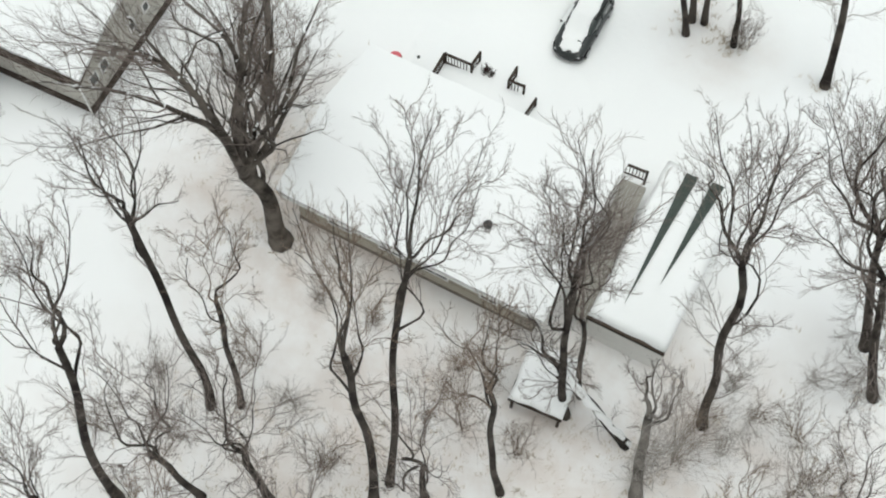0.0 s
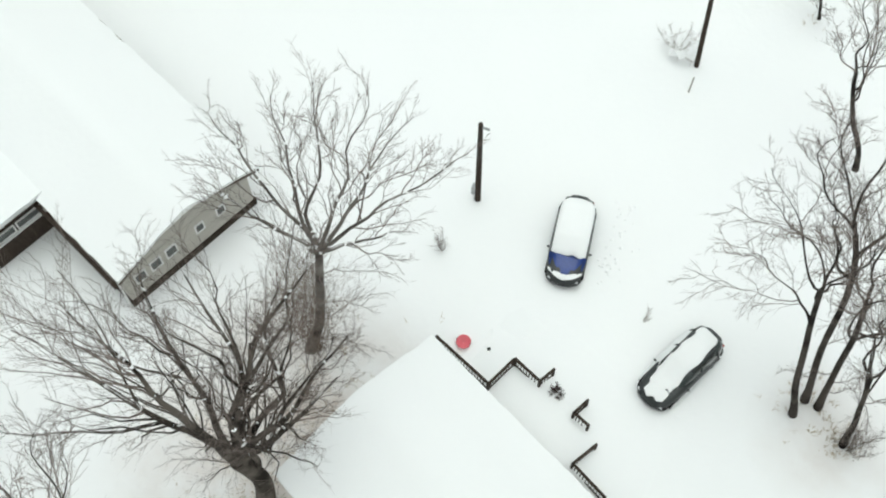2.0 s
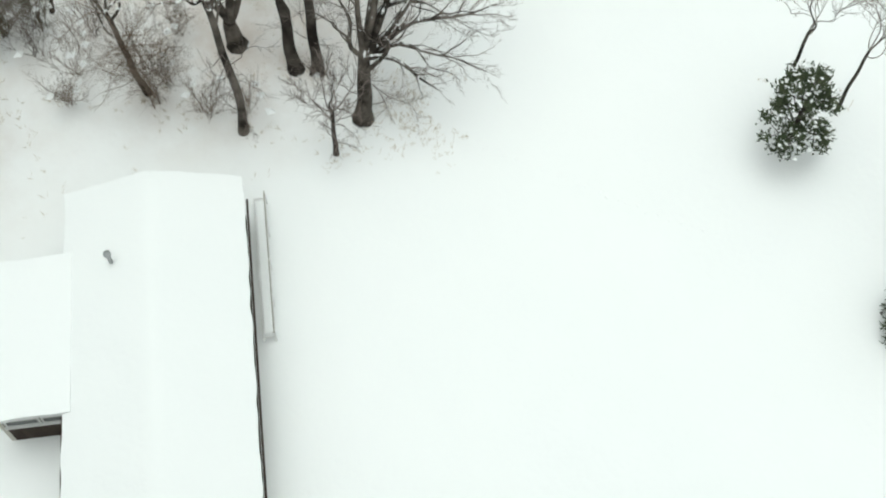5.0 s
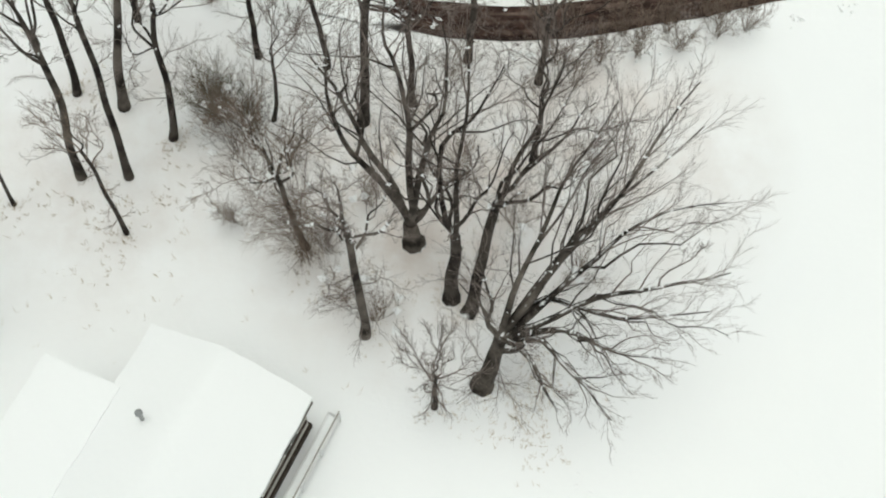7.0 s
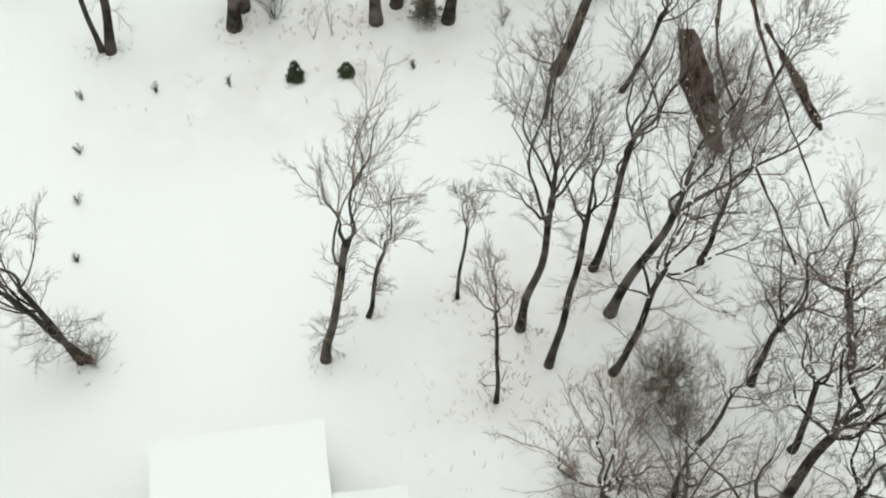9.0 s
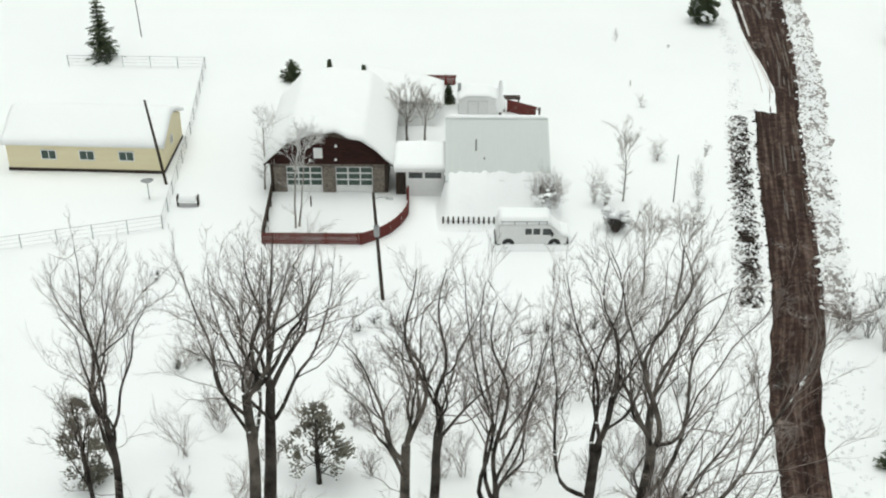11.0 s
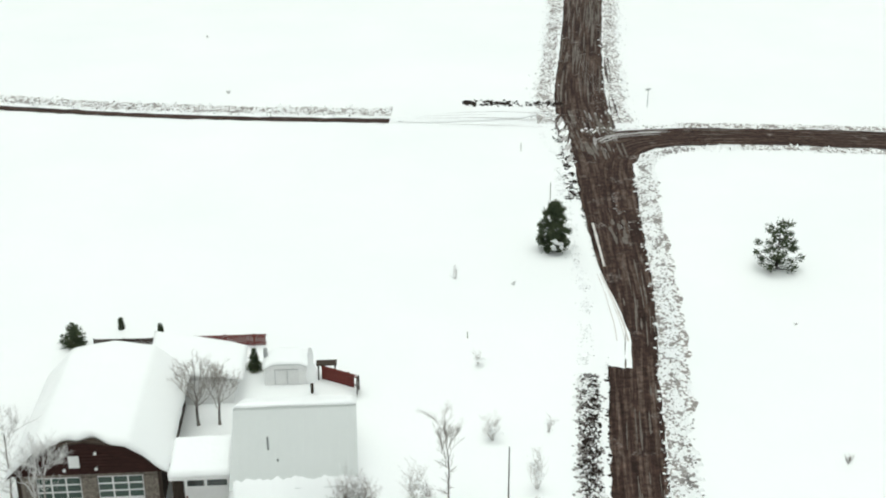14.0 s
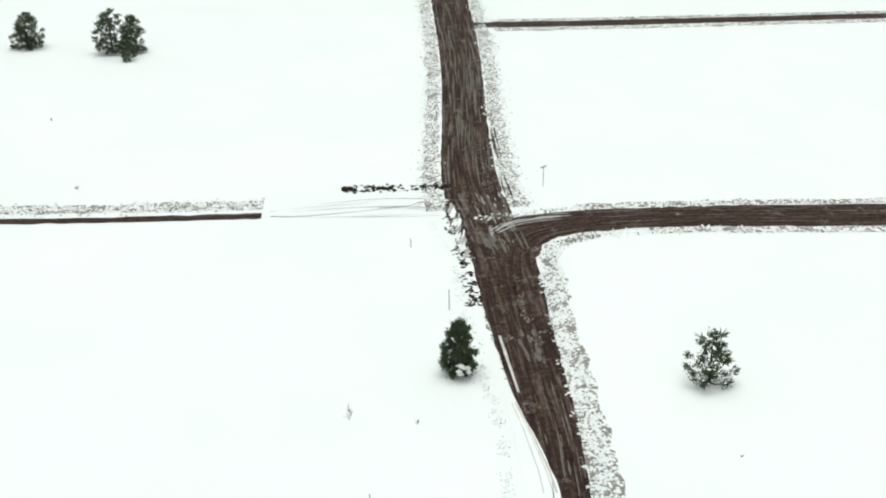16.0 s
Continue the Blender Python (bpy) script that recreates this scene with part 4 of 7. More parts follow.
bare_tree(-9.7, 23.6, (-8.6, 24.1, 9.7), (-9.0, 26.0, 15.0), 4.0, 0.27, 2, limbs=9, dense=1.25, low=6, bark=BARK_MID, snow=4,
          label="broad leafless tree with a fan-shaped crown near a house",
          aims=(((-9.2, 25.3, 12.0), (-10.0, 27.7, 15.1)), ((-10.8, 24.8, 12.2), (-12.6, 25.2, 14.8)), ((-9.9, 25.3, 12.4), (-11.2, 26.8, 14.8)), ((-8.2, 25.6, 12.0), (-8.3, 28.4, 14.9)),
                ((-7.6, 25.6, 12.0), (-6.4, 27.9, 14.8)), ((-7.0, 25.6, 11.6), (-4.3, 27.6, 14.2)), ((-10.8, 24.1, 10.8), (-13.0, 24.2, 12.0)), ((-7.4, 24.8, 10.2), (-5.8, 25.6, 11.0))))
bare_tree(-10.1, 8.5, (-10.5, 10.2, 14.6), (-10.7, 11.8, 19.5), 2.9, 0.22, 3, limbs=6, low=2, centre=(-11, 11.2, 17))
bare_tree(-8.8, 8.6, (-8.2, 9.2, 10.5), (-7.0, 10.2, 16), 1.5, 0.17, 4, limbs=4, low=4, twig=TWIG_TAN)
bare_tree(-13.3, 4.3, (-12.2, 6.0, 14.0), (-12.7, 9.0, 19.5), 2.6, 0.24, 5, limbs=5, low=4)
bare_tree(-7.1, 4.7, (-7.2, 4.9, 6.5), (-7.2, 5.4, 14.5), 2.4, 0.22, 6, limbs=5, low=3)
bare_tree(-9.9, 4.6, (-10.3, 4.3, 8.0), (-9.7, 5.2, 16.0), 2.0, 0.20, 7, limbs=5, low=3)
bare_tree(-2.8, 5.0, (-3.1, 6.2, 14.5), (-3.9, 10.5, 19.5), 1.9, 0.22, 8, limbs=5, low=4, twig=TWIG_TAN)
bare_tree(-2.2, 5.7, (-1.3, 9.5, 14.8), (-0.8, 12.2, 20), 2.1, 0.20, 9, limbs=7, dense=1.2, centre=(-0.8, 11.4, 17))
bare_tree(-0.7, 5.2, (-0.7, 5.3, 5.2), (-1.4, 5.2, 12), 2.3, 0.20, 10, limbs=4, low=2)
bare_tree(2.4, 5.6, (1.6, 5.8, 12.6), (0.8, 6.6, 18.5), 1.8, 0.18, 11, limbs=5, twig=TWIG_TAN)
bare_tree(5.0, 9.1, (4.1, 9.6, 13.2), (3.8, 11.8, 19.8), 2.0, 0.22, 12, limbs=8, dense=1.25, low=5)
bare_tree(5.6, 10.0, (4.9, 10.4, 8.0), (4.3, 11.2, 16), 1.4, 0.16, 13, limbs=4, low=4)
leaning = bare_tree(7.6, 8.0, (4.4, 9.6, 4.2), (1.7, 10.7, 9.0), 1.8, 0.24, 14, limbs=4, low=2, bark=BARK_SNOWY, label="leaning snow-covered trunk among leafless trees", dense=0.7)
rng = random.Random(5)
ridge = [Vector((-0.1, 0.05, 0.2)).lerp(Vector((-3.2, 1.6, 4.5)), k / 14) + Vector((rng.uniform(-0.05, 0.05), rng.uniform(-0.05, 0.05), 0.05)) for k in range(15)]
tagged(part("snow_cap", Shape().tube(ridge, [0.04] + [rng.uniform(0.10, 0.19) for _ in range(13)] + [0.04], 7), SNOW, leaning, smooth=True), "snow lying along a leaning trunk", kind="stuff")
bare_tree(10.8, 9.1, (9.3, 9.9, 14.8), (8.6, 12.8, 20), 2.6, 0.24, 15, limbs=8, dense=1.25, low=6, centre=(9.0, 11.6, 17))
bare_tree(17.9, 13.1, (16.2, 14.6, 8.0), (13.8, 16.8, 17), 3.0, 0.26, 16, limbs=8, low=8, dense=1.5)
bare_tree(18.1, 10.8, (16.2, 12.7, 8.0), (14.4, 14.5, 15), 3.0, 0.26, 17, limbs=8, low=8, dense=1.5)
bare_tree(16.9, 26.3, (15.8, 26.9, 8.8), (14.0, 28.0, 17), 3.6, 0.26, 18, limbs=6, low=2)
bare_tree(10.3, 28.8, (8.5, 29.4, 10.2), (6.2, 30.2, 15.5), 3.4, 0.19, 19, limbs=6, droop=0.55, dense=1.1, group="clump of trees by the parking place")
bare_tree(10.6, 29.6, (8.6, 30.3, 13.2), (7.2, 31.1, 19.0), 2.2, 0.19, 20, limbs=6, low=2, group="clump of trees by the parking place")
bare_tree(11.2, 29.5, (10.3, 29.9, 9.0), (9.3, 30.4, 18.0), 2.6, 0.19, 21, limbs=6, low=2, group="clump of trees by the parking place")
bare_tree(12.6, 28.3, (11.7, 28.7, 6.4), (10.8, 29.1, 13.8), 2.4, 0.17, 22, limbs=5, low=4, droop=0.3, group="clump of trees by the parking place")
bare_tree(5.9, 48.8, (5.4, 48.9, 2.0), (4.6, 49.0, 5.8), 1.3, 0.10, 23, limbs=6, low=3, dense=1.2, label="small bushy leafless tree in open snow")
bare_tree(9.7, 41.3, (7.7, 41.7, 6.4), (6.4, 42.0, 12.5), 2.2, 0.16, 24, limbs=6, low=2)
bare_tree(-14.4, 2.4, (-14.9, 2.9, 5.0), (-15.3, 3.6, 11.0), 2.6, 0.17, 181, limbs=6, low=3, twig=TWIG, label="crooked leafless tree in a grove")
bare_tree(-10.1, 1.6, (-10.6, 2.1, 4.0), (-11.0, 2.8, 9.0), 2.6, 0.17, 182, limbs=6, low=3, twig=TWIG_TAN, label="crooked leafless tree in a grove")
bare_tree(16.2, 4.5, (15.7, 5.0, 4.0), (15.3, 5.7, 9.0), 2.6, 0.17, 183, limbs=6, low=3, twig=TWIG, label="crooked leafless tree in a grove")
bare_tree(12.0, 3.3, (11.5, 3.8, 3.6), (11.1, 4.5, 8.0), 2.6, 0.17, 184, limbs=6, low=3, twig=TWIG_TAN, label="crooked leafless tree in a grove")
bare_tree(-4.8, 2.0, (-5.3, 2.5, 4.5), (-5.7, 3.2, 10.0), 2.6, 0.17, 185, limbs=6, low=3, twig=TWIG, label="crooked leafless tree in a grove")
shrub(8.1, 6.6, 8.0, 1.0, 31, 15, TWIG_PALE, "tall tangled thicket of leafless stems")
shrub(9.6, 7.4, 8.0, 1.3, 32, 14, TWIG_TAN, "tall tangled thicket of leafless stems")
bare_tree(8.0, 5.9, (7.7, 7.6, 5.6), (7.6, 8.8, 9.0), 1.2, 0.30, 186, limbs=4, low=5, bark=BARK_MID, label="grey crooked old trunk with broken limbs in a thicket")
for k, (bx, by, bh, br) in enumerate(((11.6, 8.0, 4.2, 1.5), (13.0, 9.4, 3.4, 1.5), (11.9, 10.8, 3.0, 1.4), (14.9, 8.6, 4.0, 1.8), (15.6, 11.4, 3.2, 1.6), (3.0, 7.4, 3.6, 1.2), (1.6, 10.6, 3.0, 1.0), (0.4, 10.9, 2.4, 0.9))):
    shrub(bx, by, bh, br, 590 + k, 10, TWIG_TAN if k % 2 else TWIG_PALE, "tan leafless underbrush in a grove", dense=1.0)
for k, (bx, by, bh, br) in enumerate(((-12.4, 9.6, 3.2, 1.3), (-11.2, 7.0, 2.8, 1.4), (-8.6, 10.6, 3.0, 1.3), (-6.6, 8.6, 2.6, 1.3), (-14.6, 7.2, 3.0, 1.4), (-4.4, 10.4, 2.4, 1.2), (-5.9, 13.6, 2.6, 1.0), (-3.6, 12.8, 2.2, 0.9))):
    shrub(bx, by, bh, br, 620 + k, 11, TWIG_TAN if k % 3 else TWIG_PALE, "fine tan brush below leafless trees", dense=0.9)
shrub(14.4, 6.2, 7.5, 1.9, 33, 16, TWIG_TAN, "pale tan leafless shrub standing in snow")
shrub(0.6, 8.3, 6.0, 1.6, 34, 14, TWIG_TAN, "tangled leafless thicket by a house wall")
shrub(-5.0, 6.3, 4.5, 1.6, 35, 14, TWIG_TAN, "tangled leafless thicket in snow")
shrub(-9.4, 23.7, 8.6, 0.95, 36, 34, TWIG_TAN, "shaggy tan vines and stems round a tree trunk", dense=0.9)
shrub(12.9, 28.2, 2.6, 0.9, 37, 14, TWIG, "leafless brush round a tree foot")
shrub(-6.3, 30.1, 1.6, 0.5, 38, 5, TWIG, "thin lone sapling in open snow")
shrub(3.2, 30.3, 1.0, 0.4, 39, 3, TWIG_PALE, "few thin stems poking out of snow")
shrub(0.1, 44.2, 1.6, 1.3, 40, 9, TWIG_PALE, "thin pale shrub half buried in snow", snow=7)

# evergreens of the open field
conifer(-9.2, 57.9, 5.6, 1.55, 41, label="dark green spruce with two tops in open snow", snow=0.05, trunk_show=0.25, layers=15, shape=0.72, leaders=((-1.2, 0.1, 5.4, 1.2),))
shrub(-10.8, 57.2, 0.35, 0.12, 45, 5, BARK, "tiny dark tuft in open snow", dense=0.7)
juniper(-19.95, 58.7, 6.0, 1.85, 43, snow=1.0, label="grey-green juniper dusted with snow", clumps=34, squat=0.5, bare=1.0)
bare_tree(-20.4, 62.1, (-20.3, 62.2, 5.0), (-20.2, 62.4, 11), 1.6, 0.12, 44, limbs=5, dense=0.8)
bare_tree(-22.6, 60.4, (-22.5, 60.5, 5.0), (-22.4, 60.6, 11), 1.6, 0.13, 45, limbs=5, dense=0.8)
bare_tree(-13.5, 61.0, (-13.6, 61.0, 6.2), (-13.4, 61.3, 12.5), 2.4, 0.14, 46, limbs=6, low=3, twig=TWIG_PALE, snow=3, label="slim leafless tree with pale twigs in open snow")

# grove behind the second house
bare_tree(-31.25, 41.95, (-32.0, 42.6, 3.6), (-33.6, 44.6, 14), 5.0, 0.52, 51, limbs=11, dense=1.2, centre=(-34.0, 45.6, 10.0), low=4, bark=BARK_GREY, snow=6,
          label="huge spreading leafless tree with low wide limbs",
          aims=(((-35.1, 45.1, 6.0), (-36.2, 46.5, 7.5), (-39.2, 50.4, 9.3)), ((-34.0, 45.2, 5.0), (-36.0, 47.4, 6.0), (-36.9, 51.6, 7.2)), ((-33.7, 44.3, 4.5), (-32.1, 47.4, 5.5), (-32.6, 50.9, 5.8)), ((-32.1, 44.4, 3.6), (-30.0, 46.2, 3.8), (-28.6, 47.2, 3.5)), ((-31.5, 43.4, 3.8), (-30.2, 44.4, 3.2), (-29.2, 45.1, 2.7)), ((-33.4, 43.2, 6.0), (-36.0, 44.6, 9.5), (-38.4, 46.6, 12.0)), ((-34.2, 44.8, 6.5), (-37.0, 47.6, 9.0), (-40.2, 50.0, 11.0)), ((-32.2, 45.2, 4.6), (-30.9, 47.4, 5.0), (-30.8, 49.3, 4.8)), ((-33.0, 45.6, 5.0), (-33.4, 48.8, 6.2), (-34.2, 51.8, 6.2))))
bare_tree(-44.8, 35.6, (-44.7, 36.3, 9.6), (-44.4, 36.8, 19.0), 3.6, 0.32, 52, limbs=6, low=2, label="tall dark leafless tree beside a dirt road", snow=5)
bare_tree(-38.2, 38.5, (-38.2, 38.4, 2.0), (-38.8, 37.6, 18.0), 3.6, 0.58, 53, limbs=6, dense=0.85, bark=BARK_GREY, snow=6, label="many-stemmed old leafless tree in a grove",
          aims=(((-38.0, 36.5, 7.0), (-38.2, 35.4, 11.0), (-38.7, 35.6, 15.0)), ((-38.7, 38.5, 8.5), (-39.3, 37.9, 13.0), (-38.8, 37.8, 17.0)), ((-38.0, 37.0, 8.0), (-38.1, 35.9, 12.0), (-38.5, 34.9, 14.0)), ((-38.3, 39.1, 7.0), (-38.7, 40.0, 10.0), (-39.7, 39.8, 14.5))))
bare_tree(-35.4, 40.4, (-36.4, 40.5, 4.2), (-38.8, 41.4, 14.0), 3.4, 0.42, 50, limbs=5, dense=0.85, snow=5, label="old leafless tree with crooked forks in a grove",
          aims=(((-38.5, 39.7, 8.5), (-38.6, 41.3, 10.5), (-39.3, 42.2, 12.8)), ((-37.2, 40.6, 7.5), (-38.8, 40.9, 12.0), (-39.6, 40.7, 15.0))))
bare_tree(-34.7, 41.2, (-37.0, 42.2, 6.2), (-38.6, 44.0, 15.0), 3.8, 0.36, 54, limbs=5, low=3, dense=0.9, snow=5, aims=(((-38.6, 43.7, 10.0), (-39.3, 44.4, 13.5)), ((-37.6, 43.6, 8.4), (-38.6, 45.8, 11.5))))
bare_tree(-33.4, 36.6, (-33.5, 36.4, 9.8), (-33.4, 35.8, 13.4), 2.8, 0.26, 55, limbs=7, low=5, bark=BARK_GREY, snow=5)
bare_tree(-37.7, 33.5, (-37.6, 32.9, 6.7), (-37.3, 31.9, 13.6), 3.3, 0.20, 556, limbs=7, low=9, dense=1.15, twig=TWIG_TAN, bark=BARK_GREY, snow=5)
bare_tree(-53.0, 31.5, (-51.6, 30.7, 6.0), (-49.8, 29.8, 13.0), 3.4, 0.26, 187, limbs=7, low=5, dense=1.1, twig=TWIG_TAN, snow=4, label="leaning leafless tree with tan twigs beside a dirt road")
shrub(-44.6, 28.5, 4.6, 2.1, 57, 40, THICKET, "dense dark olive-brown vine-choked thicket", dense=1.35, snow=10)
shrub(-44.0, 30.4, 3.6, 1.6, 58, 20, THICKET, "dense dark olive-brown thicket", dense=1.2, snow=5)
shrub(-37.0, 33.6, 7.0, 2.2, 157, 16, TWIG_TAN, "tangled tan thicket round a tree", dense=1.4)
bare_tree(-48.8, 40.6, (-48.6, 40.8, 7.5), (-48.4, 41.2, 16), 3.6, 0.24, 159, limbs=7, low=3, label="tall leafless tree beside a dirt road")
bare_tree(-47.6, 44.2, (-47.2, 44.3, 5.5), (-46.8, 44.8, 14), 3.8, 0.22, 160, limbs=8, low=3, twig=TWIG_TAN, label="leafless tree with tan twigs beside a dirt road")
for k, (bx, by) in enumerate(((-48.8, 45.0), (-48.9, 47.2), (-49.5, 49.2), (-50.0, 51.3), (-50.9, 53.3), (-51.4, 54.8), (-50.8, 48.4), (-51.1, 50.7), (-52.1, 52.8))):
    shrub(bx, by, 2.4 + 0.4 * (k % 3), 1.3, 165 + k, 14, TWIG_TAN, "brown leafless brush along a dirt road", dense=1.1)
for k, (bx, by, bh, br) in enumerate(((-42.6, 29.6, 4.6, 1.5), (-40.4, 30.9, 4.2, 1.6), (-39.0, 30.0, 3.0, 1.5), (-37.6, 34.6, 3.2, 1.4), (-35.0, 35.6, 3.6, 1.5), (-34.2, 37.2, 2.8, 1.4), (-42.3, 32.6, 3.8, 1.6), (-40.2, 36.2, 3.2, 1.6), (-39.4, 43.2, 3.6, 1.8), (-42.4, 46.6, 3.4, 1.8), (-36.8, 46.2, 2.6, 1.6))):
    shrub(bx, by, bh, br, 560 + k, 13, TWIG_TAN if k % 3 else TWIG, "tan leafless underbrush below old trees", dense=1.0, snow=3)
bare_tree(-30.1, 39.9, (-30.1, 40.0, 3.6), (-30.1, 40.1, 7.2), 1.9, 0.15, 58, limbs=7, low=5, label="small bushy leafless tree in front of larger ones")
bare_tree(-44.7, 31.2, (-44.9, 31.7, 5.0), (-45.0, 32.3, 9.0), 1.6, 0.13, 59, limbs=5)
bare_tree(-41.0, 22.3, (-41.5, 22.8, 10.3), (-41.3, 22.4, 19.0), 2.6, 0.25, 60, limbs=7, bark=BARK_GREY, low=2)
bare_tree(-41.1, 24.6, (-41.6, 25.0, 11.7), (-41.3, 24.7, 17), 1.9, 0.22, 61, limbs=5, low=1)
bare_tree(-45.1, 23.7, (-46.3, 24.9, 8.5), (-50.0, 28.2, 17.2), 3.2, 0.30, 62, limbs=6, bark=BARK_GREY, centre=(-48.6, 26.8, 13), label="leaning mossy leafless tree", aims=(((-52.4, 26.9, 13.5),), ((-50.0, 23.6, 16.5),)), snow=5)
bare_tree(-45.8, 21.2, (-46.3, 21.7, 10), (-47.2, 22.4, 18.6), 2.6, 0.22, 63, limbs=6)
bare_tree(-43.4, 26.4, (-44.3, 27.0, 8.4), (-44.6, 27.4, 16.6), 3.6, 0.22, 64, limbs=7, low=3, snow=5)
bare_tree(-38.05, 25.0, (-37.7, 24.9, 7.8), (-37.5, 24.7, 11.5), 1.1, 0.13, 65, limbs=5, low=5, dense=0.8, twig=TWIG_TAN)
bare_tree(-39.3, 19.4, (-39.6, 19.6, 5.8), (-39.7, 19.7, 9.2), 0.7, 0.11, 66, limbs=4, dense=0.8, twig=TWIG_TAN)
bare_tree(-32.4, 19.3, (-33.7, 19.9, 9.2), (-35.4, 20.6, 17.5), 1.9, 0.25, 167, limbs=4, dense=0.9, low=13, centre=(-34.4, 20.0, 13.0), twig=TWIG_TAN, bark=BARK_GREY, label="tall leafless tree with reddish twigs alone in snow", aims=(((-35.3, 20.7, 17.0),), ((-33.2, 19.0, 13.2),)))
bare_tree(-35.2, 18.2, (-36.0, 18.6, 5.2), (-36.6, 18.9, 11), 1.3, 0.14, 68, limbs=4, low=6, twig=TWIG_TAN)
bare_tree(-22.7, 13.8, (-21.7, 13.9, 7.0), (-20.7, 13.9, 12.8), 2.6, 0.21, 69, limbs=6, low=7)
bare_tree(-23.0, 13.9, (-21.2, 13.9, 6.9), (-19.6, 13.9, 12.0), 2.5, 0.19, 70, limbs=6, low=6)
shrub(-23.1, 14.2, 2.6, 1.1, 631, 14, TWIG_TAN, "tan brush round the foot of leaning trees", dense=1.0)
bare_tree(-48.0, 33.5, (-47.8, 33.2, 6.0), (-47.6, 33.4, 13), 2.6, 0.2, 71, limbs=6, low=3, snow=5)
bare_tree(-46.0, 38.0, (-45.6, 37.9, 7.0), (-45.0, 38.2, 15), 2.8, 0.22, 72, limbs=6, low=3, snow=5)
bare_tree(-43.0, 44.0, (-42.6, 44.0, 6.0), (-42.0, 44.4, 13), 2.8, 0.2, 73, limbs=6, low=3)
shrub(-41.5, 40.5, 4.5, 1.8, 75, 14, TWIG_TAN, "leafless thicket under trees")
shrub(-47.5, 46.0, 3.0, 1.6, 76, 12, TWIG_TAN, "leafless brush along a road")
shrub(-48.0, 40.0, 2.6, 1.5, 77, 12, TWIG_TAN, "leafless brush along a road")
shrub(-51.8, 27.0, 3.2, 1.4, 78, 12, TWIG_TAN, "leafless brush along a road")
shrub(-54.5, 19.0, 4.0, 1.6, 79, 14, TWIG_TAN, "leafless brush along a road")

shrub(-57.6, 15.5, 4.5, 1.2, 141, 26, TWIG_TAN, "dense tan brush beside a road", dense=1.2)
shrub(-56.6, 18.2, 4.0, 1.2, 142, 22, TWIG_TAN, "dense tan brush beside a road", dense=1.2)
bare_tree(-59.5, 17.0, (-59.8, 17.2, 3.0), (-60.4, 17.6, 9), 2.2, 0.14, 143, limbs=6, low=3)
bare_tree(-50.5, 23.5, (-50.6, 23.8, 6.0), (-51.0, 24.4, 14), 2.8, 0.18, 144, limbs=6, low=3)
bare_tree(-48.5, 30.0, (-48.5, 30.3, 6.0), (-48.8, 30.8, 15), 3.2, 0.20, 145, limbs=7, low=3)
# trees across the road
bare_tree(-64.0, 24.8, (-64.6, 24.9, 6.0), (-65.4, 25.2, 14), 3.2, 0.26, 151, limbs=6, low=3, label="leafless tree on the far side of a dirt road")
bare_tree(-66.8, 25.8, (-67.0, 26.0, 7.0), (-67.8, 26.4, 16), 3.4, 0.30, 152, limbs=6, low=3, label="leafless tree on the far side of a dirt road")
bare_tree(-65.2, 35.4, (-65.6, 35.5, 6.0), (-66.4, 35.6, 14), 3.4, 0.28, 153, limbs=6, low=3, label="leafless tree on the far side of a dirt road")
bare_tree(-69.5, 31.0, (-69.8, 31.0, 6.0), (-70.4, 31.4, 14), 3.4, 0.26, 154, limbs=6, low=2, label="leafless tree on the far side of a dirt road")
shrub(-62.8, 26.6, 3.0, 1.6, 155, 14, TWIG_TAN, "tan leafless brush on the far side of a road")
for k, (bx, by, bh) in enumerate(((-64.6, 25.9, 3.0), (-66.6, 23.6, 3.4), (-65.6, 27.6, 2.6), (-63.4, 29.2, 2.4), (-67.4, 27.4, 3.0), (-64.8, 22.4, 2.6))):
    shrub(bx, by, bh, 1.7, 610 + k, 12, TWIG_TAN if k % 2 else TWIG, "tan leafless brush on the far side of a road", dense=1.0)
shrub(-63.6, 33.0, 2.8, 1.6, 156, 14, TWIG_TAN, "tan leafless brush on the far side of a road")
bare_tree(-79.0, -7.5, (-79.3, -7.6, 4.5), (-79.8, -7.8, 12), 3.6, 0.2, 148, limbs=7, low=3, label="leafless tree beyond a dirt road")
for k, (bx, by) in enumerate(((-80.0, -15.6), (-81.6, -16.0), (-83.2, -15.4), (-78.6, -17.2), (-82.6, -18.6))):
    shrub(bx, by, 2.4, 1.5, 420 + k, 12, TWIG_TAN if k % 2 else BARK, "dark brush beyond a dirt road", dense=0.9)
# row of tall trees past the field
bare_tree(-31.0, -3.7, (-31.5, -3.8, 10.5), (-32.0, -4.8, 20.5), 3.4, 0.31, 381, limbs=6, low=4, dense=0.9, group="row of tall trees")
bare_tree(-30.6, -4.0, (-30.2, -4.0, 8.6), (-29.9, -4.0, 12.2), 1.5, 0.19, 82, limbs=5, dense=1.3, group="row of tall trees")
bare_tree(-37.6, -2.0, (-38.2, -2.3, 12.0), (-39.2, -4.2, 21.0), 4.5, 0.42, 83, limbs=8, bark=BARK_GREY, low=4, group="row of tall trees", snow=5)
bare_tree(-38.6, -3.2, (-39.4, -3.2, 11.5), (-40.6, -4.6, 21.0), 3.5, 0.46, 84, limbs=6, group="row of tall trees", snow=5)
bare_tree(-44.6, 1.5, (-45.1, 1.6, 11.0), (-45.7, 0.2, 21.0), 3.6, 0.38, 85, limbs=6, bark=BARK_GREY, low=2, group="row of tall trees")
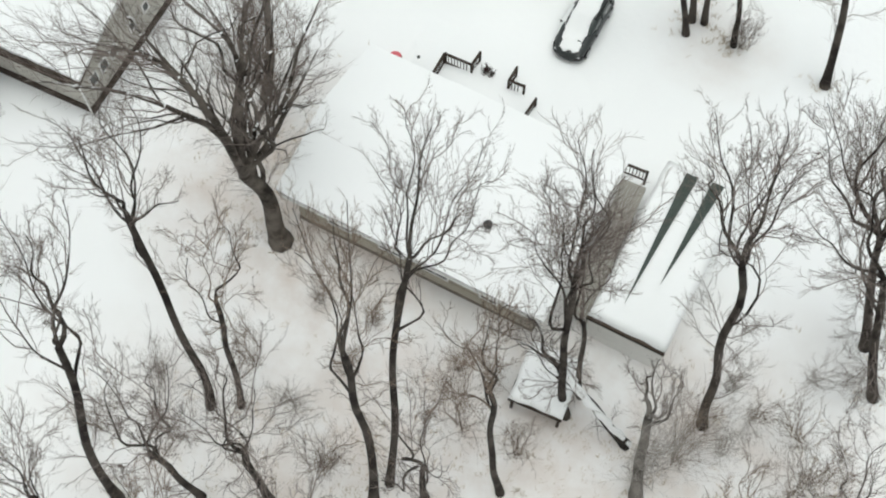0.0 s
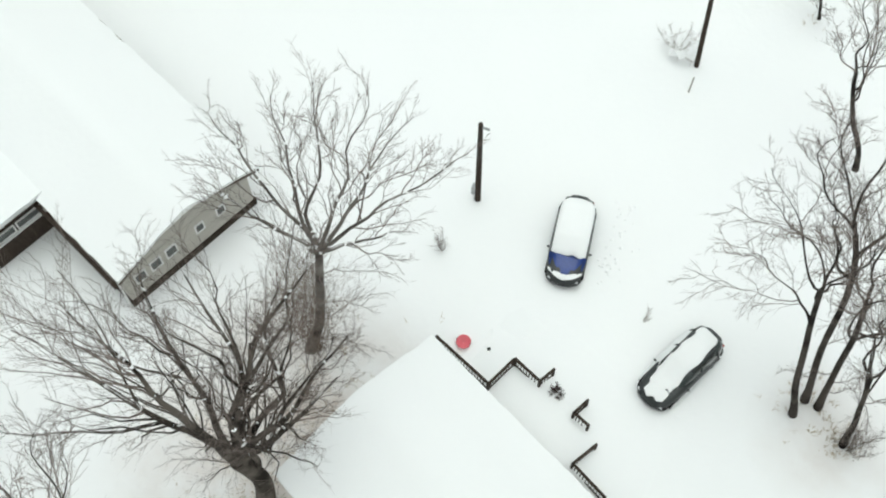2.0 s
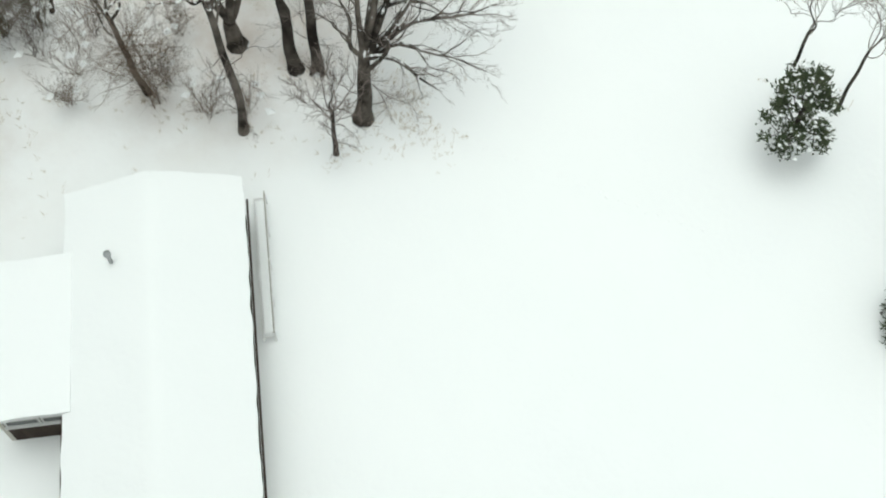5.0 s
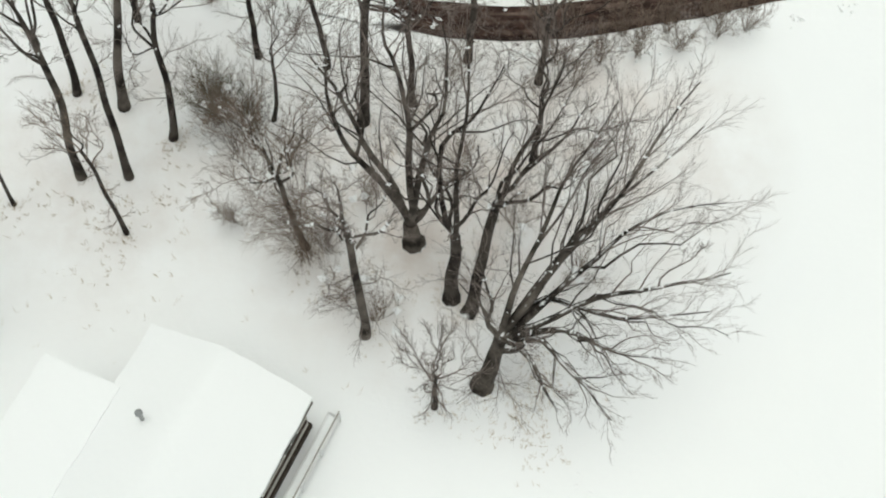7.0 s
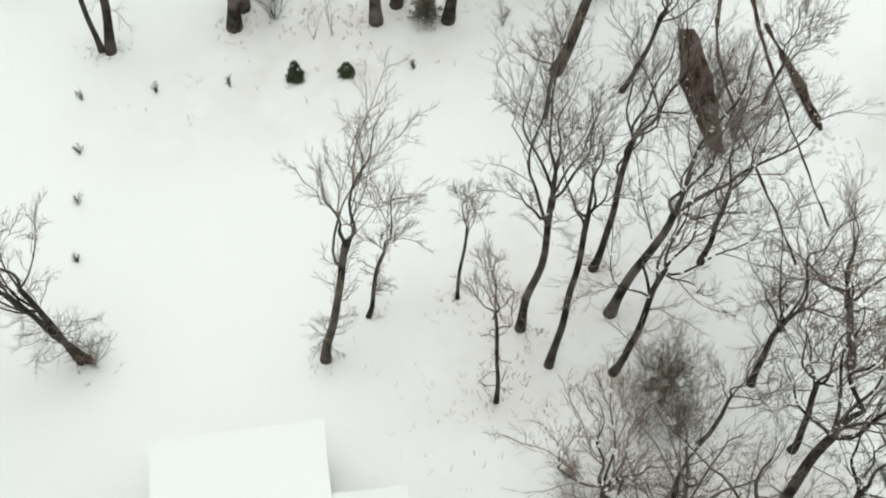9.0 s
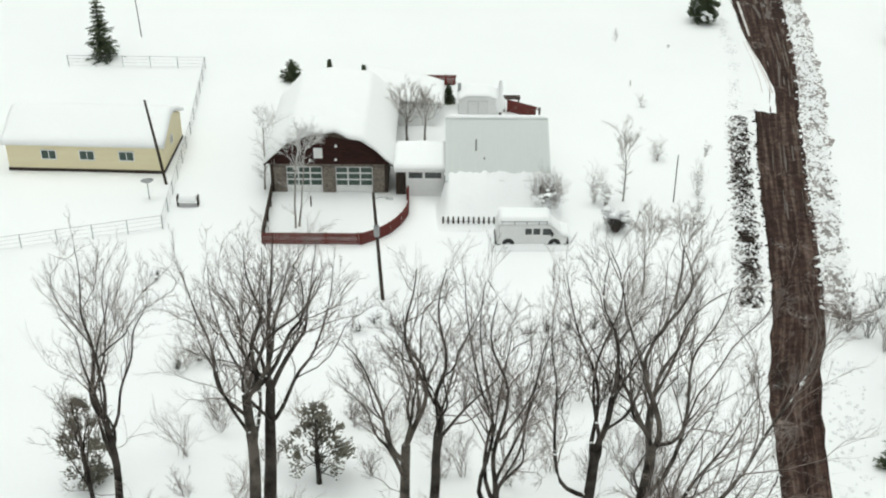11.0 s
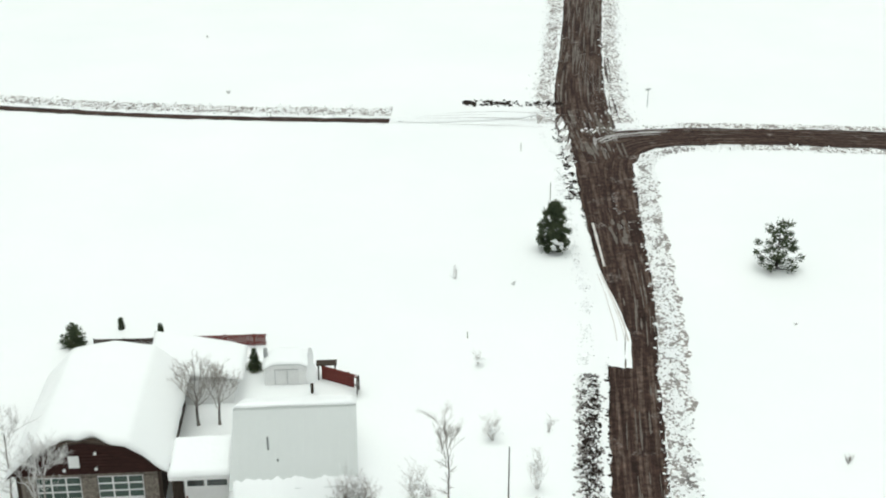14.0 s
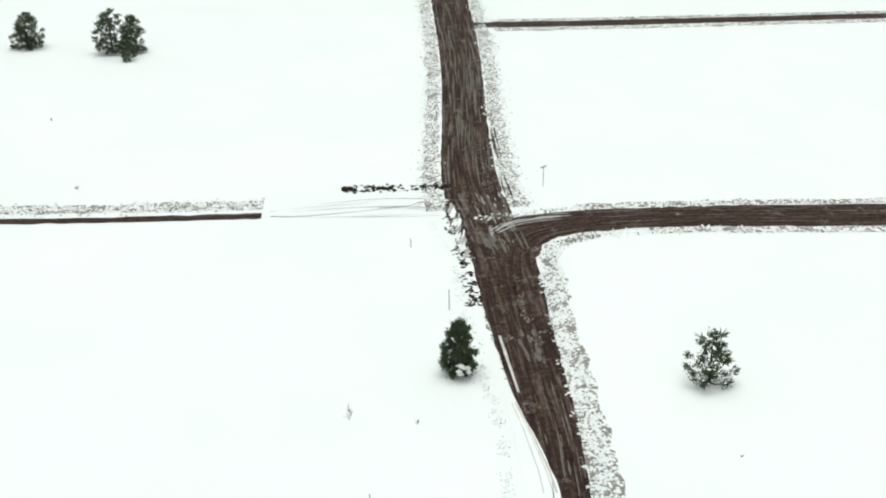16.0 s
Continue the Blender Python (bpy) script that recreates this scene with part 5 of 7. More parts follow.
bare_tree(-46.2, 0.9, (-46.8, 1.0, 10.8), (-47.7, -0.5, 21.0), 3.3, 0.36, 86, limbs=6, low=2, group="row of tall trees")
bare_tree(-48.1, 3.4, (-48.9, 3.7, 8.5), (-49.6, 1.8, 21.0), 3.9, 0.38, 87, limbs=6, low=3, group="row of tall trees")
bare_tree(-53.2, 3.4, (-53.6, 3.5, 10.8), (-54.4, 1.6, 21.0), 3.3, 0.41, 88, limbs=6, low=3, group="row of tall trees", snow=5)
bare_tree(-55.4, 4.2, (-56.0, 4.4, 11.0), (-58.0, 2.4, 21.0), 3.8, 0.44, 89, limbs=7, bark=BARK_GREY, low=2, group="row of tall trees")
bare_tree(-51.2, 9.6, (-53.3, 10.9, 11.1), (-56.8, 9.8, 20.0), 4.6, 0.36, 90, limbs=6, low=2, aims=(((-63.2, 4.8, 17.0),), ((-60.0, 7.0, 16.5),)), bark=BARK_GREY, label="leaning leafless tree over a snowy road", snow=5)
bare_tree(-56.6, 3.4, (-56.5, 3.6, 5.0), (-56.3, 3.8, 11.0), 1.6, 0.28, 91, limbs=5, low=5, group="row of tall trees")
bare_tree(-53.5, 12.5, (-54.8, 13.3, 6.0), (-55.4, 13.6, 11.9), 2.3, 0.18, 92, limbs=6, low=3)
bare_tree(-49.0, 12.0, (-49.2, 12.1, 4.0), (-48.8, 11.9, 8.0), 2.3, 0.16, 93, limbs=6, low=4, twig=TWIG_TAN)
conifer(-47.0, 2.9, 4.4, 0.8, 94, needle=NEEDLE_GREY, snow=0.03, label="young dark green spruce below tall trees", trunk_show=0.7, layers=11)
shrub(-39.8, -1.6, 3.2, 1.5, 95, 16, BARK, "dark brush beside tree trunks")
shrub(-56.8, 5.0, 5.0, 1.3, 96, 18, TWIG_TAN, "tan brush between tree trunks")
shrub(-50.6, 5.2, 1.8, 0.7, 97, 7, TWIG, "few thin stems in snow")
for k, (sx, sy) in enumerate(((-28.4, -1.2), (-32.0, 0.3), (-35.6, 1.7), (-44.7, 5.6), (-27.0, 2.2), (-25.8, 5.2), (-24.5, 8.5))):
    shrub(sx, sy, 0.75, 0.28, 100 + k, 8, BARK, "small dark sapling planted in a row", name="sapling", dense=0.7)
conifer(-38.9, 3.0, 1.2, 0.42, 110, label="small dark evergreen in a row of saplings", snow=0.05, layers=9, trunk_show=0.05)
conifer(-41.4, 4.1, 0.8, 0.34, 111, label="small dark evergreen in a row of saplings", snow=0.05, layers=8, trunk_show=0.05)
for k, (rx, ry) in enumerate(((-41.0, 0.9), (-42.0, 1.2))):
    shrub(rx, ry, 3.0, 0.35, 115 + k, 4, TWIG_PALE, "thin pale upright stems in snow", dense=0.5)
for k, (x, y, h, r) in enumerate(((-60.6, 1.6, 2.6, 1.6), (-60.4, 5.4, 2.4, 1.4), (-60.9, -2.4, 2.4, 1.3), (-56.2, 6.0, 1.8, 1.3), (-58.4, 3.2, 3.0, 1.8))):
    shrub(x, y, h, r, 320 + k, 17, TWIG_TAN, "tan leafless brush below tall trees", dense=1.3)
for k, (x, y, h, r) in enumerate(((-80.3, -14.0, 3.2, 1.6), (-79.4, -9.6, 3.4, 1.8), (-79.0, -16.5, 2.6, 1.4))):
    shrub(x, y, h, r, 330 + k, 16, TWIG, "dark leafless brush beside the road", dense=1.2)
for k, (x, y, h, r) in enumerate(((-29.6, -24.4, 2.4, 1.8), (-34.8, -21.8, 2.6, 1.9), (-39.4, -18.8, 2.2, 1.6))):
    shrub(x, y, h, r, 340 + k, 14, TWIG_PALE, "pale twiggy brush behind tall trees", dense=1.1)
juniper(-29.2, -11.6, 6.1, 1.7, 121, needle=NEEDLE_GREY, snow=0.3, label="grey-green cedar behind tall trees", clumps=24, squat=0.5, bare=0.1)
juniper(-42.0, -9.0, 5.4, 2.1, 122, needle=NEEDLE_GREY, snow=0.3, label="grey-green cedar behind tall trunks", clumps=22, squat=0.6, bare=0.9)
# brush and hedge farther on, behind the row
for k, (bx, by, bh) in enumerate(((-34.5, -13, 3.6), (-37.5, -8.5, 3.4), (-36.8, -15, 3.2), (-46.5, -10.5, 3.8), (-46, -18, 2.6), (-53.5, -13, 3.4), (-50.2, -8.0, 3.6), (-55.2, -7.2, 4.0), (-59.2, -7.0, 4.2), (-57.5, -14, 3.0), (-62.0, -7.4, 4.4), (-41.8, -14.5, 3.0), (-60.4, -3.6, 4.6), (-58.6, 0.2, 4.6), (-57.6, 2.6, 4.0))):
    shrub(bx, by, bh, 1.9, 380 + k, 11, TWIG_TAN if k % 2 else TWIG, "tangled leafless brush behind tall trees", dense=0.8)
for k, (bx, by) in enumerate(((-46.5, -23.5), (-47.9, -24.2), (-49.0, -23.6), (-34.5, -21.8), (-35.9, -22.4), (-36.9, -21.9), (-33.4, -33.0), (-57.5, -20.5), (-59.0, -20.8), (-60.6, -20.6), (-62.2, -20.4))):
    shrub(bx, by, 0.9, 0.75, 400 + k, 16, BARK, "low dark bush half buried in snow", dense=0.6, snow=2)
for k in range(26):
    hx = -43 - 30 * (k / 25) + random.Random(k).uniform(-0.6, 0.6)
    shrub(hx, -14.2 - 0.08 * (hx + 43) + random.Random(k + 50).uniform(-0.5, 0.5), random.Random(k + 9).uniform(1.4, 2.6), 1.1, 300 + k, 9, TWIG if k % 3 else BARK, "grey leafless hedge brush", dense=0.8, name="hedge_shrub") if not 19 < k < 23 else None
for k, (bx, by, bh) in enumerate(((-36.5, -16, 2.4), (-39.5, -11, 2.2), (-34.5, -9.5, 1.8), (-45, -9, 2.6), (-49, -8, 3.4), (-52.5, -6.5, 3.2), (-57, -5.5, 3.4), (-60.5, -6.5, 3.0), (-55, -10.5, 3.5), (-49, -12, 2.8))):
    shrub(bx, by, bh, 1.3, 340 + k, 10, TWIG, "grey leafless brush behind tall trees", dense=0.9)
conifer(-75.0, -3.4, 3.0, 1.2, 120, label="small dark evergreen by the road", snow=0.1, layers=10, trunk_show=0.1)

# ---------- houses ----------
def window(parent, x, y, z, w, h, face, mat=None, bars=1, frame_mat=None):
    """A window set on a wall: face is the outward side, '-y', '+x' or '+y'."""
    f, g = Shape(), Shape()
    t = 0.07
    def put(s, a0, a1, z0, z1, d0, d1):
        if face == "-y":
            s.box(x + a0, x + a1, y - d1, y - d0, z + z0, z + z1)
        elif face == "+y":
            s.box(x + a0, x + a1, y + d0, y + d1, z + z0, z + z1)
        else:
            s.box(x + d0, x + d1, y + a0, y + a1, z + z0, z + z1)
    for a in ((-w / 2, w / 2, -h / 2, -h / 2 + t), (-w / 2, w / 2, h / 2 - t, h / 2), (-w / 2, -w / 2 + t, -h / 2 + t, h / 2 - t), (w / 2 - t, w / 2, -h / 2 + t, h / 2 - t)):
        put(f, *a, 0.0, 0.06)
    for k in range(bars):
        c = -w / 2 + w * (k + 1) / (bars + 1)
        put(f, c - 0.025, c + 0.025, -h / 2 + t, h / 2 - t, 0.0, 0.05)
    put(g, -w / 2 + t, w / 2 - t, -h / 2 + t, h / 2 - t, 0.004, 0.02)
    frame_ob = part("window", f, frame_mat or WHITE_PAINT, parent)
    part("pane", g, mat or GLASS, frame_ob, "dark glass pane")
    return frame_ob


def gable_height(eave, ridge, across="v"):
    return (lambda u, v: eave + (ridge - eave) * (1 - abs(v))) if across == "v" else (lambda u, v: eave + (ridge - eave) * (1 - abs(u)))


def boards(parent, x0, x1, y0, y1, z, mat, width=0.14, along="y", thick=0.035, name="plank"):
    """Single boards laid side by side with gaps, sharing one mesh."""
    length = (y1 - y0) if along == "y" else (x1 - x0)
    n = int(((x1 - x0) if along == "y" else (y1 - y0)) / width)
    s = Shape()
    s.box(0, width - 0.007, 0, length, 0, thick) if along == "y" else s.box(0, length, 0, width - 0.007, 0, thick)
    me = s.mesh(name, mat)
    for k in range(n):
        ob = new(name, me)
        ob.parent = parent
        ob.location = (x0 + k * width, y0, z) if along == "y" else (x0, y0 + k * width, z)


def railing(name, points, height, mat, label, gap=0.16, base=0.0, group=""):
    """A railing through points: posts, top and bottom rail, single balusters."""
    x0, y0 = points[0][:2]
    root = thing(name, x0, y0, base, 0, label, "railing", group)
    bal = Shape().box(-0.018, 0.018, -0.018, 0.018, 0.08, height - 0.05).mesh("baluster", mat)
    for (ax, ay), (bx, by) in zip(points, points[1:]):
        d = math.dist((ax, ay), (bx, by))
        a = math.atan2(by - ay, bx - ax)
        m = Matrix.Translation((ax - x0, ay - y0, 0)) @ Matrix.Rotation(a, 4, "Z")
        for nm, sh in (("top_rail", Shape().box(0, d, -0.06, 0.06, height - 0.06, height)), ("bottom_rail", Shape().box(0, d, -0.03, 0.03, 0.06, 0.12))):
            part(nm, sh, mat, root).matrix_local = m
        for e in (0, d):
            part("post", Shape().box(e - 0.05, e + 0.05, -0.05, 0.05, -0.3, height + 0.06), mat, root).matrix_local = m
        for k in range(1, int(d / gap)):
            ob = new("baluster", bal)
            ob.parent = root
            ob.matrix_local = m @ Matrix.Translation((k * gap, 0, 0))
    return root


# first house: long low roof under snow
H1 = pose(-7.6, 17.5, 0, 0, 0, -24.2)
house = thing("house", -7.6, 17.5, 0, -24.2, "low tan-grey house under a thick blanket of snow", "house")
part("wall", Shape().box(0.25, 11.95, 0.25, 0.45, 0, 2.75), SIDING, house, "tan-grey lap siding")
part("wall", Shape().box(0.25, 11.95, 7.35, 7.55, 0, 2.75), SIDING, house)
for gx in (0.25, 11.75):
    part("wall", Shape().prism([(0.45, 0), (7.35, 0), (7.35, 2.75), (3.9, 3.85), (0.45, 2.75)], gx, gx + 0.2, "x"), SIDING, house)
part("foundation", Shape().box(0.2, 12.0, 0.2, 7.6, -0.1, 0.25), STONE, house)
part("roof", Shape().prism([(-0.15, 2.7), (3.9, 3.95), (7.95, 2.7), (7.95, 2.86), (3.9, 4.11), (-0.15, 2.86)], -0.2, 12.4, "x"), FASCIA, house, "brown roof edge")
part("fascia", Shape().box(-0.22, 12.42, -0.2, -0.152, 2.62, 2.84), FASCIA, house, "brown fascia board")
part("gutter_or_shade_strip", Shape().tube([(-0.2, -0.24, 2.72), (12.4, -0.24, 2.72)], [0.06, 0.06], 6), WHITE_PAINT, house)
for wx in (2.4, 5.0, 7.2, 9.8):
    window(house, wx, 0.25, 1.55, 1.3 if wx < 9 else 0.9, 0.95, "-y")
for k in range(9):
    part("siding_board", Shape().box(0.26, 11.94, 0.215, 0.249, 0.3 + k * 0.26, 0.53 + k * 0.26), SIDING, house) if k not in (3, 4, 5, 6) else None
snow_cover("roof_snow", 12.6, 8.1, gable_height(2.96, 4.06), 0.33, H1 @ pose(6.1, 3.9, 0), "thick smooth snow on a low roof", 5, over=0.16, crisp=0.8)
vent = thing("roof_vent", 1.2, 15.95, 3.35, 0, "short black vent pipe sticking out of roof snow", "vent")
part("pipe", Shape().cylinder(0, 0, -0.3, 0.62, 0.13, 12), BLACK, vent)
part("cap", Shape().cylinder(0, 0, 0.62, 0.72, 0.2, 12), BLACK, vent)

# boardwalk and rails round the first house
deck = thing("deck", 4.75, 13.6, 0.0, -20.5, "bare weathered grey board walkway beside a house", "deck")
boards(deck, 0.0, 1.15, 0.0, 7.0, 0.85, GREY_WOOD, 0.143)
for jy in (0.1, 1.8, 3.5, 5.2, 6.8):
    part("joist", Shape().box(0, 1.15, jy, jy + 0.1, 0.68, 0.85), GREY_WOOD, deck)
    for jx in (0.05, 1.0):
        part("post", Shape().box(jx, jx + 0.1, jy, jy + 0.1, -0.1, 0.68), GREY_WOOD, deck)
railing("railing", [(7.15, 20.5), (8.2, 20.1)], 0.9, DARK_WOOD, "short dark wooden railing at the end of a walkway", base=0.85)

def porch_drift(u, v):
    out = math.cos(math.pi / 2 * max(0.0, min(1.0, (v + 0.45) / 1.4))) ** 2
    side = math.cos(math.pi / 2 * max(0.0, min(1.0, (abs(u) - 0.2) / 0.75))) ** 2
    return -0.16 + 0.45 * out * side


snow_cover("porch_snow", 13.0, 7.0, porch_drift, 0.06, H1 @ pose(5.3, 11.5, 0), "snow banked over a porch", 33, over=0.0, cells=44, lump=0.10, round_edge=2.5)

for way, label in (([(-4.75, 25.85), (-1.95, 24.75)], "long dark wooden porch railing beside the snowy roof"),
                   ([(-1.95, 24.72), (-1.36, 26.15)], "dark wooden porch railing with balusters"),
                   ([(-1.28, 26.2), (0.0, 25.68), (0.36, 26.38)], "dark wooden porch railing with balusters and a short return"),
                   ([(2.13, 25.65), (1.8, 24.95), (2.53, 24.66)], "short dark wooden railing by steps"),
                   ([(3.1, 24.0), (2.5, 22.9), (4.15, 22.1)], "dark wooden landing railing beside the snowy roof")):
    railing("railing", way, 0.85, DARK_WOOD, label, base=0.15)
plant = shrub(0.76, 25.75, 0.7, 0.4, 130, 20, MAROON, "dark red withered potted plant by a railing", dense=1.2, name="potted_plant")
sled = thing("saucer_sled", -3.72, 26.35, 0.12, 0, "round faded red saucer sled lying on snow", "sled")
s = Shape()
for k, (r, z) in enumerate(((0.02, 0.02), (0.16, 0.03), (0.26, 0.07), (0.31, 0.12), (0.33, 0.11), (0.31, 0.09), (0.2, 0.0))):
    s.v += [(r * math.cos(6.283 * i / 24), r * math.sin(6.283 * i / 24), z) for i in range(24)]
    if k:
        s.f += [((k - 1) * 24 + i, (k - 1) * 24 + (i + 1) % 24, k * 24 + (i + 1) % 24, k * 24 + i) for i in range(24)]
s.f.append(tuple(range(24)))
part("dish", s, PINK_RED, sled, smooth=True)
for hx in (-0.3, 0.3):
    part("rope_handle", Shape().tube([(hx, -0.08, 0.12), (hx * 1.1, 0, 0.16), (hx, 0.08, 0.12)], [0.012] * 3, 5), BLACK, sled)
alone("ball", Shape().tube([(0, 0, 0), (0, 0, 0.05), (0, 0, 0.11), (0, 0, 0.16)], [0.03, 0.08, 0.08, 0.03], 10), BLACK, "small dark ball on snow", "ball", at=pose(-2.6, 26.5, 0.02))

# low flat-roofed annex beyond the walkway, its green metal roofing bared in two long wedges
annex = thing("annex", -7.6, 17.5, 0, -24.2, "low white-sided annex with a flat snowy roof", "building")
part("wall", Shape().box(14.15, 17.35, 1.2, 1.32, -0.1, 2.25), SIDING_PALE, annex, "pale lap siding")
part("wall", Shape().box(14.15, 17.35, 9.2, 9.32, -0.1, 2.25), SIDING_PALE, annex)
for gx in (14.03, 17.35):
    part("wall", Shape().box(gx, gx + 0.12, 1.2, 9.32, -0.1, 2.25), SIDING_PALE, annex)
part("roof", Shape().box(13.98, 17.5, 1.08, 9.45, 2.25, 2.38), FASCIA, annex, "dark roof deck")
part("fascia", Shape().box(13.96, 17.52, 1.03, 1.078, 2.2, 2.42), DARK_WOOD, annex, "dark eaves board")
snow_cover("roof_snow", 3.5, 8.3, lambda u, v: 2.38, 0.24, H1 @ pose(15.74, 5.3, 0), "smooth snow on a flat annex roof", 15, over=0.02, cells=18)
for (ax, ay), (bx, by), (cx, cy) in (((9.74, 19.63), (10.26, 19.42), (7.1, 13.3)), ((10.86, 19.26), (11.40, 19.04), (8.58, 14.25))):
    root = thing("metal_panel", cx, cy, 2.42, 0, "long dark green metal roofing panel half buried in roof snow", "metal panel", "panels beside the walkway")
    s = Shape()
    pts = [(0, 0), (bx - cx, by - cy), (ax - cx, ay - cy)]
    for z in (0.30, 0.36):
        s.v += [(px, py, z * (0.78 if k == 0 else 1.0)) for k, (px, py) in enumerate(pts)]
    s.f += [(2, 1, 0), (3, 4, 5), (0, 1, 4, 3), (1, 2, 5, 4), (2, 0, 3, 5)]
    part("sheet", s, GREEN_METAL, root)
    for k in range(1, 4):
        t = k / 4
        ex, ey = (ax - cx) * t + (bx - cx) * (1 - t), (ay - cy) * t + (by - cy) * (1 - t)
        part("seam", Shape().tube([(ex * 0.25, ey * 0.25, 0.30), (ex, ey, 0.37)], [0.015, 0.015], 5), GREEN_METAL, root)
# brush pile with a rough lean-to among the trees
leanto = thing("lean_to", 2.6, 9.3, 0, -20, "rough dark wooden lean-to roofed with snow among trees", "shelter")
part("roof_board", Shape().box(-0.1, 2.3, -0.1, 0.0, 1.25, 1.5), DARK_WOOD, leanto)
part("roof", Shape().prism([(-0.05, 1.35), (2.4, 2.0), (2.4, 2.1), (-0.05, 1.45)], -0.1, 2.3, "x"), DARK_WOOD, leanto)
for px in (0.0, 2.1):
    part("post", Shape().box(px, px + 0.12, 0.0, 0.12, -0.1, 1.3), DARK_WOOD, leanto)
    part("post", Shape().box(px, px + 0.12, 2.2, 2.32, -0.1, 1.95), DARK_WOOD, leanto)
snow_cover("roof_snow", 2.3, 2.4, lambda u, v: 1.78 + 0.32 * v, 0.22, pose(2.6, 9.3, 0, 0, 0, -20) @ pose(1.1, 1.2, 0), "snow on a rough shelter", 8, over=0.05, cells=14)

# second house, with a wing
H2 = pose(-32.2, 28.0, 0, 0, 0, -22.0)
house = thing("house", -32.2, 28.0, 0, -22.0, "grey-sided house with a wing under thick snow", "house")
part("wall", Shape().box(0.6, 15.5, 7.1, 7.3, 0, 2.9), SIDING_GREY, house)
part("wall", Shape().box(0.6, 15.5, 0.3, 0.4, 0, 2.9), SIDING_GREY, house)
for gx in (0.6, 15.3):
    part("wall", Shape().prism([(0.4, 0), (7.1, 0), (7.1, 2.9), (3.75, 4.35), (0.4, 2.9)], gx, gx + 0.2, "x"), SIDING_GREY, house, "grey siding of the gable end")
part("foundation", Shape().box(0.5, 15.6, 0.2, 7.4, -0.1, 0.42), DARK_WOOD, house, "dark exposed base")
part("roof", Shape().prism([(0.05, 2.87), (3.85, 4.5), (7.65, 2.87), (7.65, 3.02), (3.85, 4.65), (0.05, 3.02)], 0.38, 15.8, "x"), FASCIA, house, "dark roof edge")
for wy in (1.1, 1.95, 2.8):
    window(house, 15.5, wy, 1.75, 0.62, 0.8, "+x", bars=0)
for wy in (4.4, 5.6):
    window(house, 15.5, wy, 1.75, 0.5, 0.7, "+x", bars=0)
for wx in (2.0, 5.0, 9.0, 12.5):
    window(house, wx, 7.3, 1.6, 1.2, 1.0, "+y")
for k in range(10):
    part("siding_board", Shape().box(15.502, 15.53, 0.42, 7.08, 0.46 + k * 0.25, 0.69 + k * 0.25), SIDING_GREY, house) if k in (0, 1, 2, 8) else None
part("wing_wall", Shape().box(3.7, 9.95, -3.0, -2.8, 0, 3.0), SIDING_GREY, house)
part("wing_wall", Shape().box(3.7, 3.9, -2.8, 0.3, 0, 3.0), SIDING_GREY, house)
part("wing_wall", Shape().box(9.75, 9.95, -2.8, 0.3, 0, 0.95), DARK_WOOD, house, "dark base below glazing")
part("wing_roof", Shape().box(3.5, 10.28, -3.15, 0.04, 3.0, 3.23), DARK_WOOD, house, "dark flat roof edge")
for wy in (-2.0, -0.5):
    window(house, 9.95, wy, 2.0, 1.42, 0.62, "+x", bars=0)
part("sill_board", Shape().box(9.95, 10.06, -2.8, 0.3, 1.55, 1.63), WHITE_PAINT, house, "white sill under the glazing")
part("wing_wall", Shape().box(9.75, 9.95, -2.8, 0.3, 0.95, 2.45), DARK_WOOD, house)
# -y eave has a dark gutter; the +y strip paints the shaded gap below the roof
for gx0, gy0, gy1 in ((10.1, -0.18, 0.0), (1.2, 7.74, 7.82)):
    part("gutter_or_shade_strip", Shape().box(gx0, 15.8, gy0, gy1, 2.84, 2.98), DARK_WOOD, house, "dark strip under the eaves, standing for gap shade on one side")
part("header", Shape().box(9.75, 9.99, -2.8, 0.3, 2.45, 2.99), DARK_WOOD, house, "dark beam over glazing")
part("downpipe", Shape().cylinder(15.6, 0.1, 0, 2.9, 0.05, 8), WHITE_PAINT, house)
snow_cover("roof_snow", 15.3, 7.4, gable_height(3.25, 4.52), 0.30, H2 @ pose(8.13, 3.87, 0), "thick smooth snow on a gabled roof", 6, over=0.16, crisp=0.9, cells=48)
snow_cover("roof_snow", 6.85, 3.4, lambda u, v: 3.25 + 0.08 * (v + 1), 0.36, H2 @ pose(6.88, -1.45, 0), "thick snow on the wing's roof", 7, over=0.14, cells=28, crisp=0.9)
vent = thing("roof_vent", -27.43, 28.4, 4.35, 0, "small grey turbine vent sticking out of roof snow", "vent")
part("pipe", Shape().cylinder(0, 0, -0.4, 0.5, 0.09, 12), GALV, vent)
part("hood", Shape().tube([(0, 0, 0.5), (0, 0, 0.6), (0, 0, 0.72), (0, 0, 0.78)], [0.11, 0.16, 0.15, 0.04], 12), GALV, vent)
ramp_way = thing("access_ramp", -32.2, 28.0, 0.0, -22.0, "narrow white-grey board ramp along the house wall", "ramp")
boards(ramp_way, -0.3, 6.8, 7.80, 8.40, 0.42, WHITE_PAINT, 0.15, along="x")
for px in (-0.25, 1.5, 3.2, 5.0, 6.7):
    part("post", Shape().box(px, px + 0.08, 8.33, 8.41, -0.05, 1.05), WHITE_PAINT, ramp_way)
    part("post", Shape().box(px, px + 0.08, 7.82, 7.90, -0.05, 0.42), WHITE_PAINT, ramp_way)
part("hand_rail", Shape().box(-0.3, 6.85, 8.34, 8.40, 1.0, 1.05), GREY_WOOD, ramp_way)
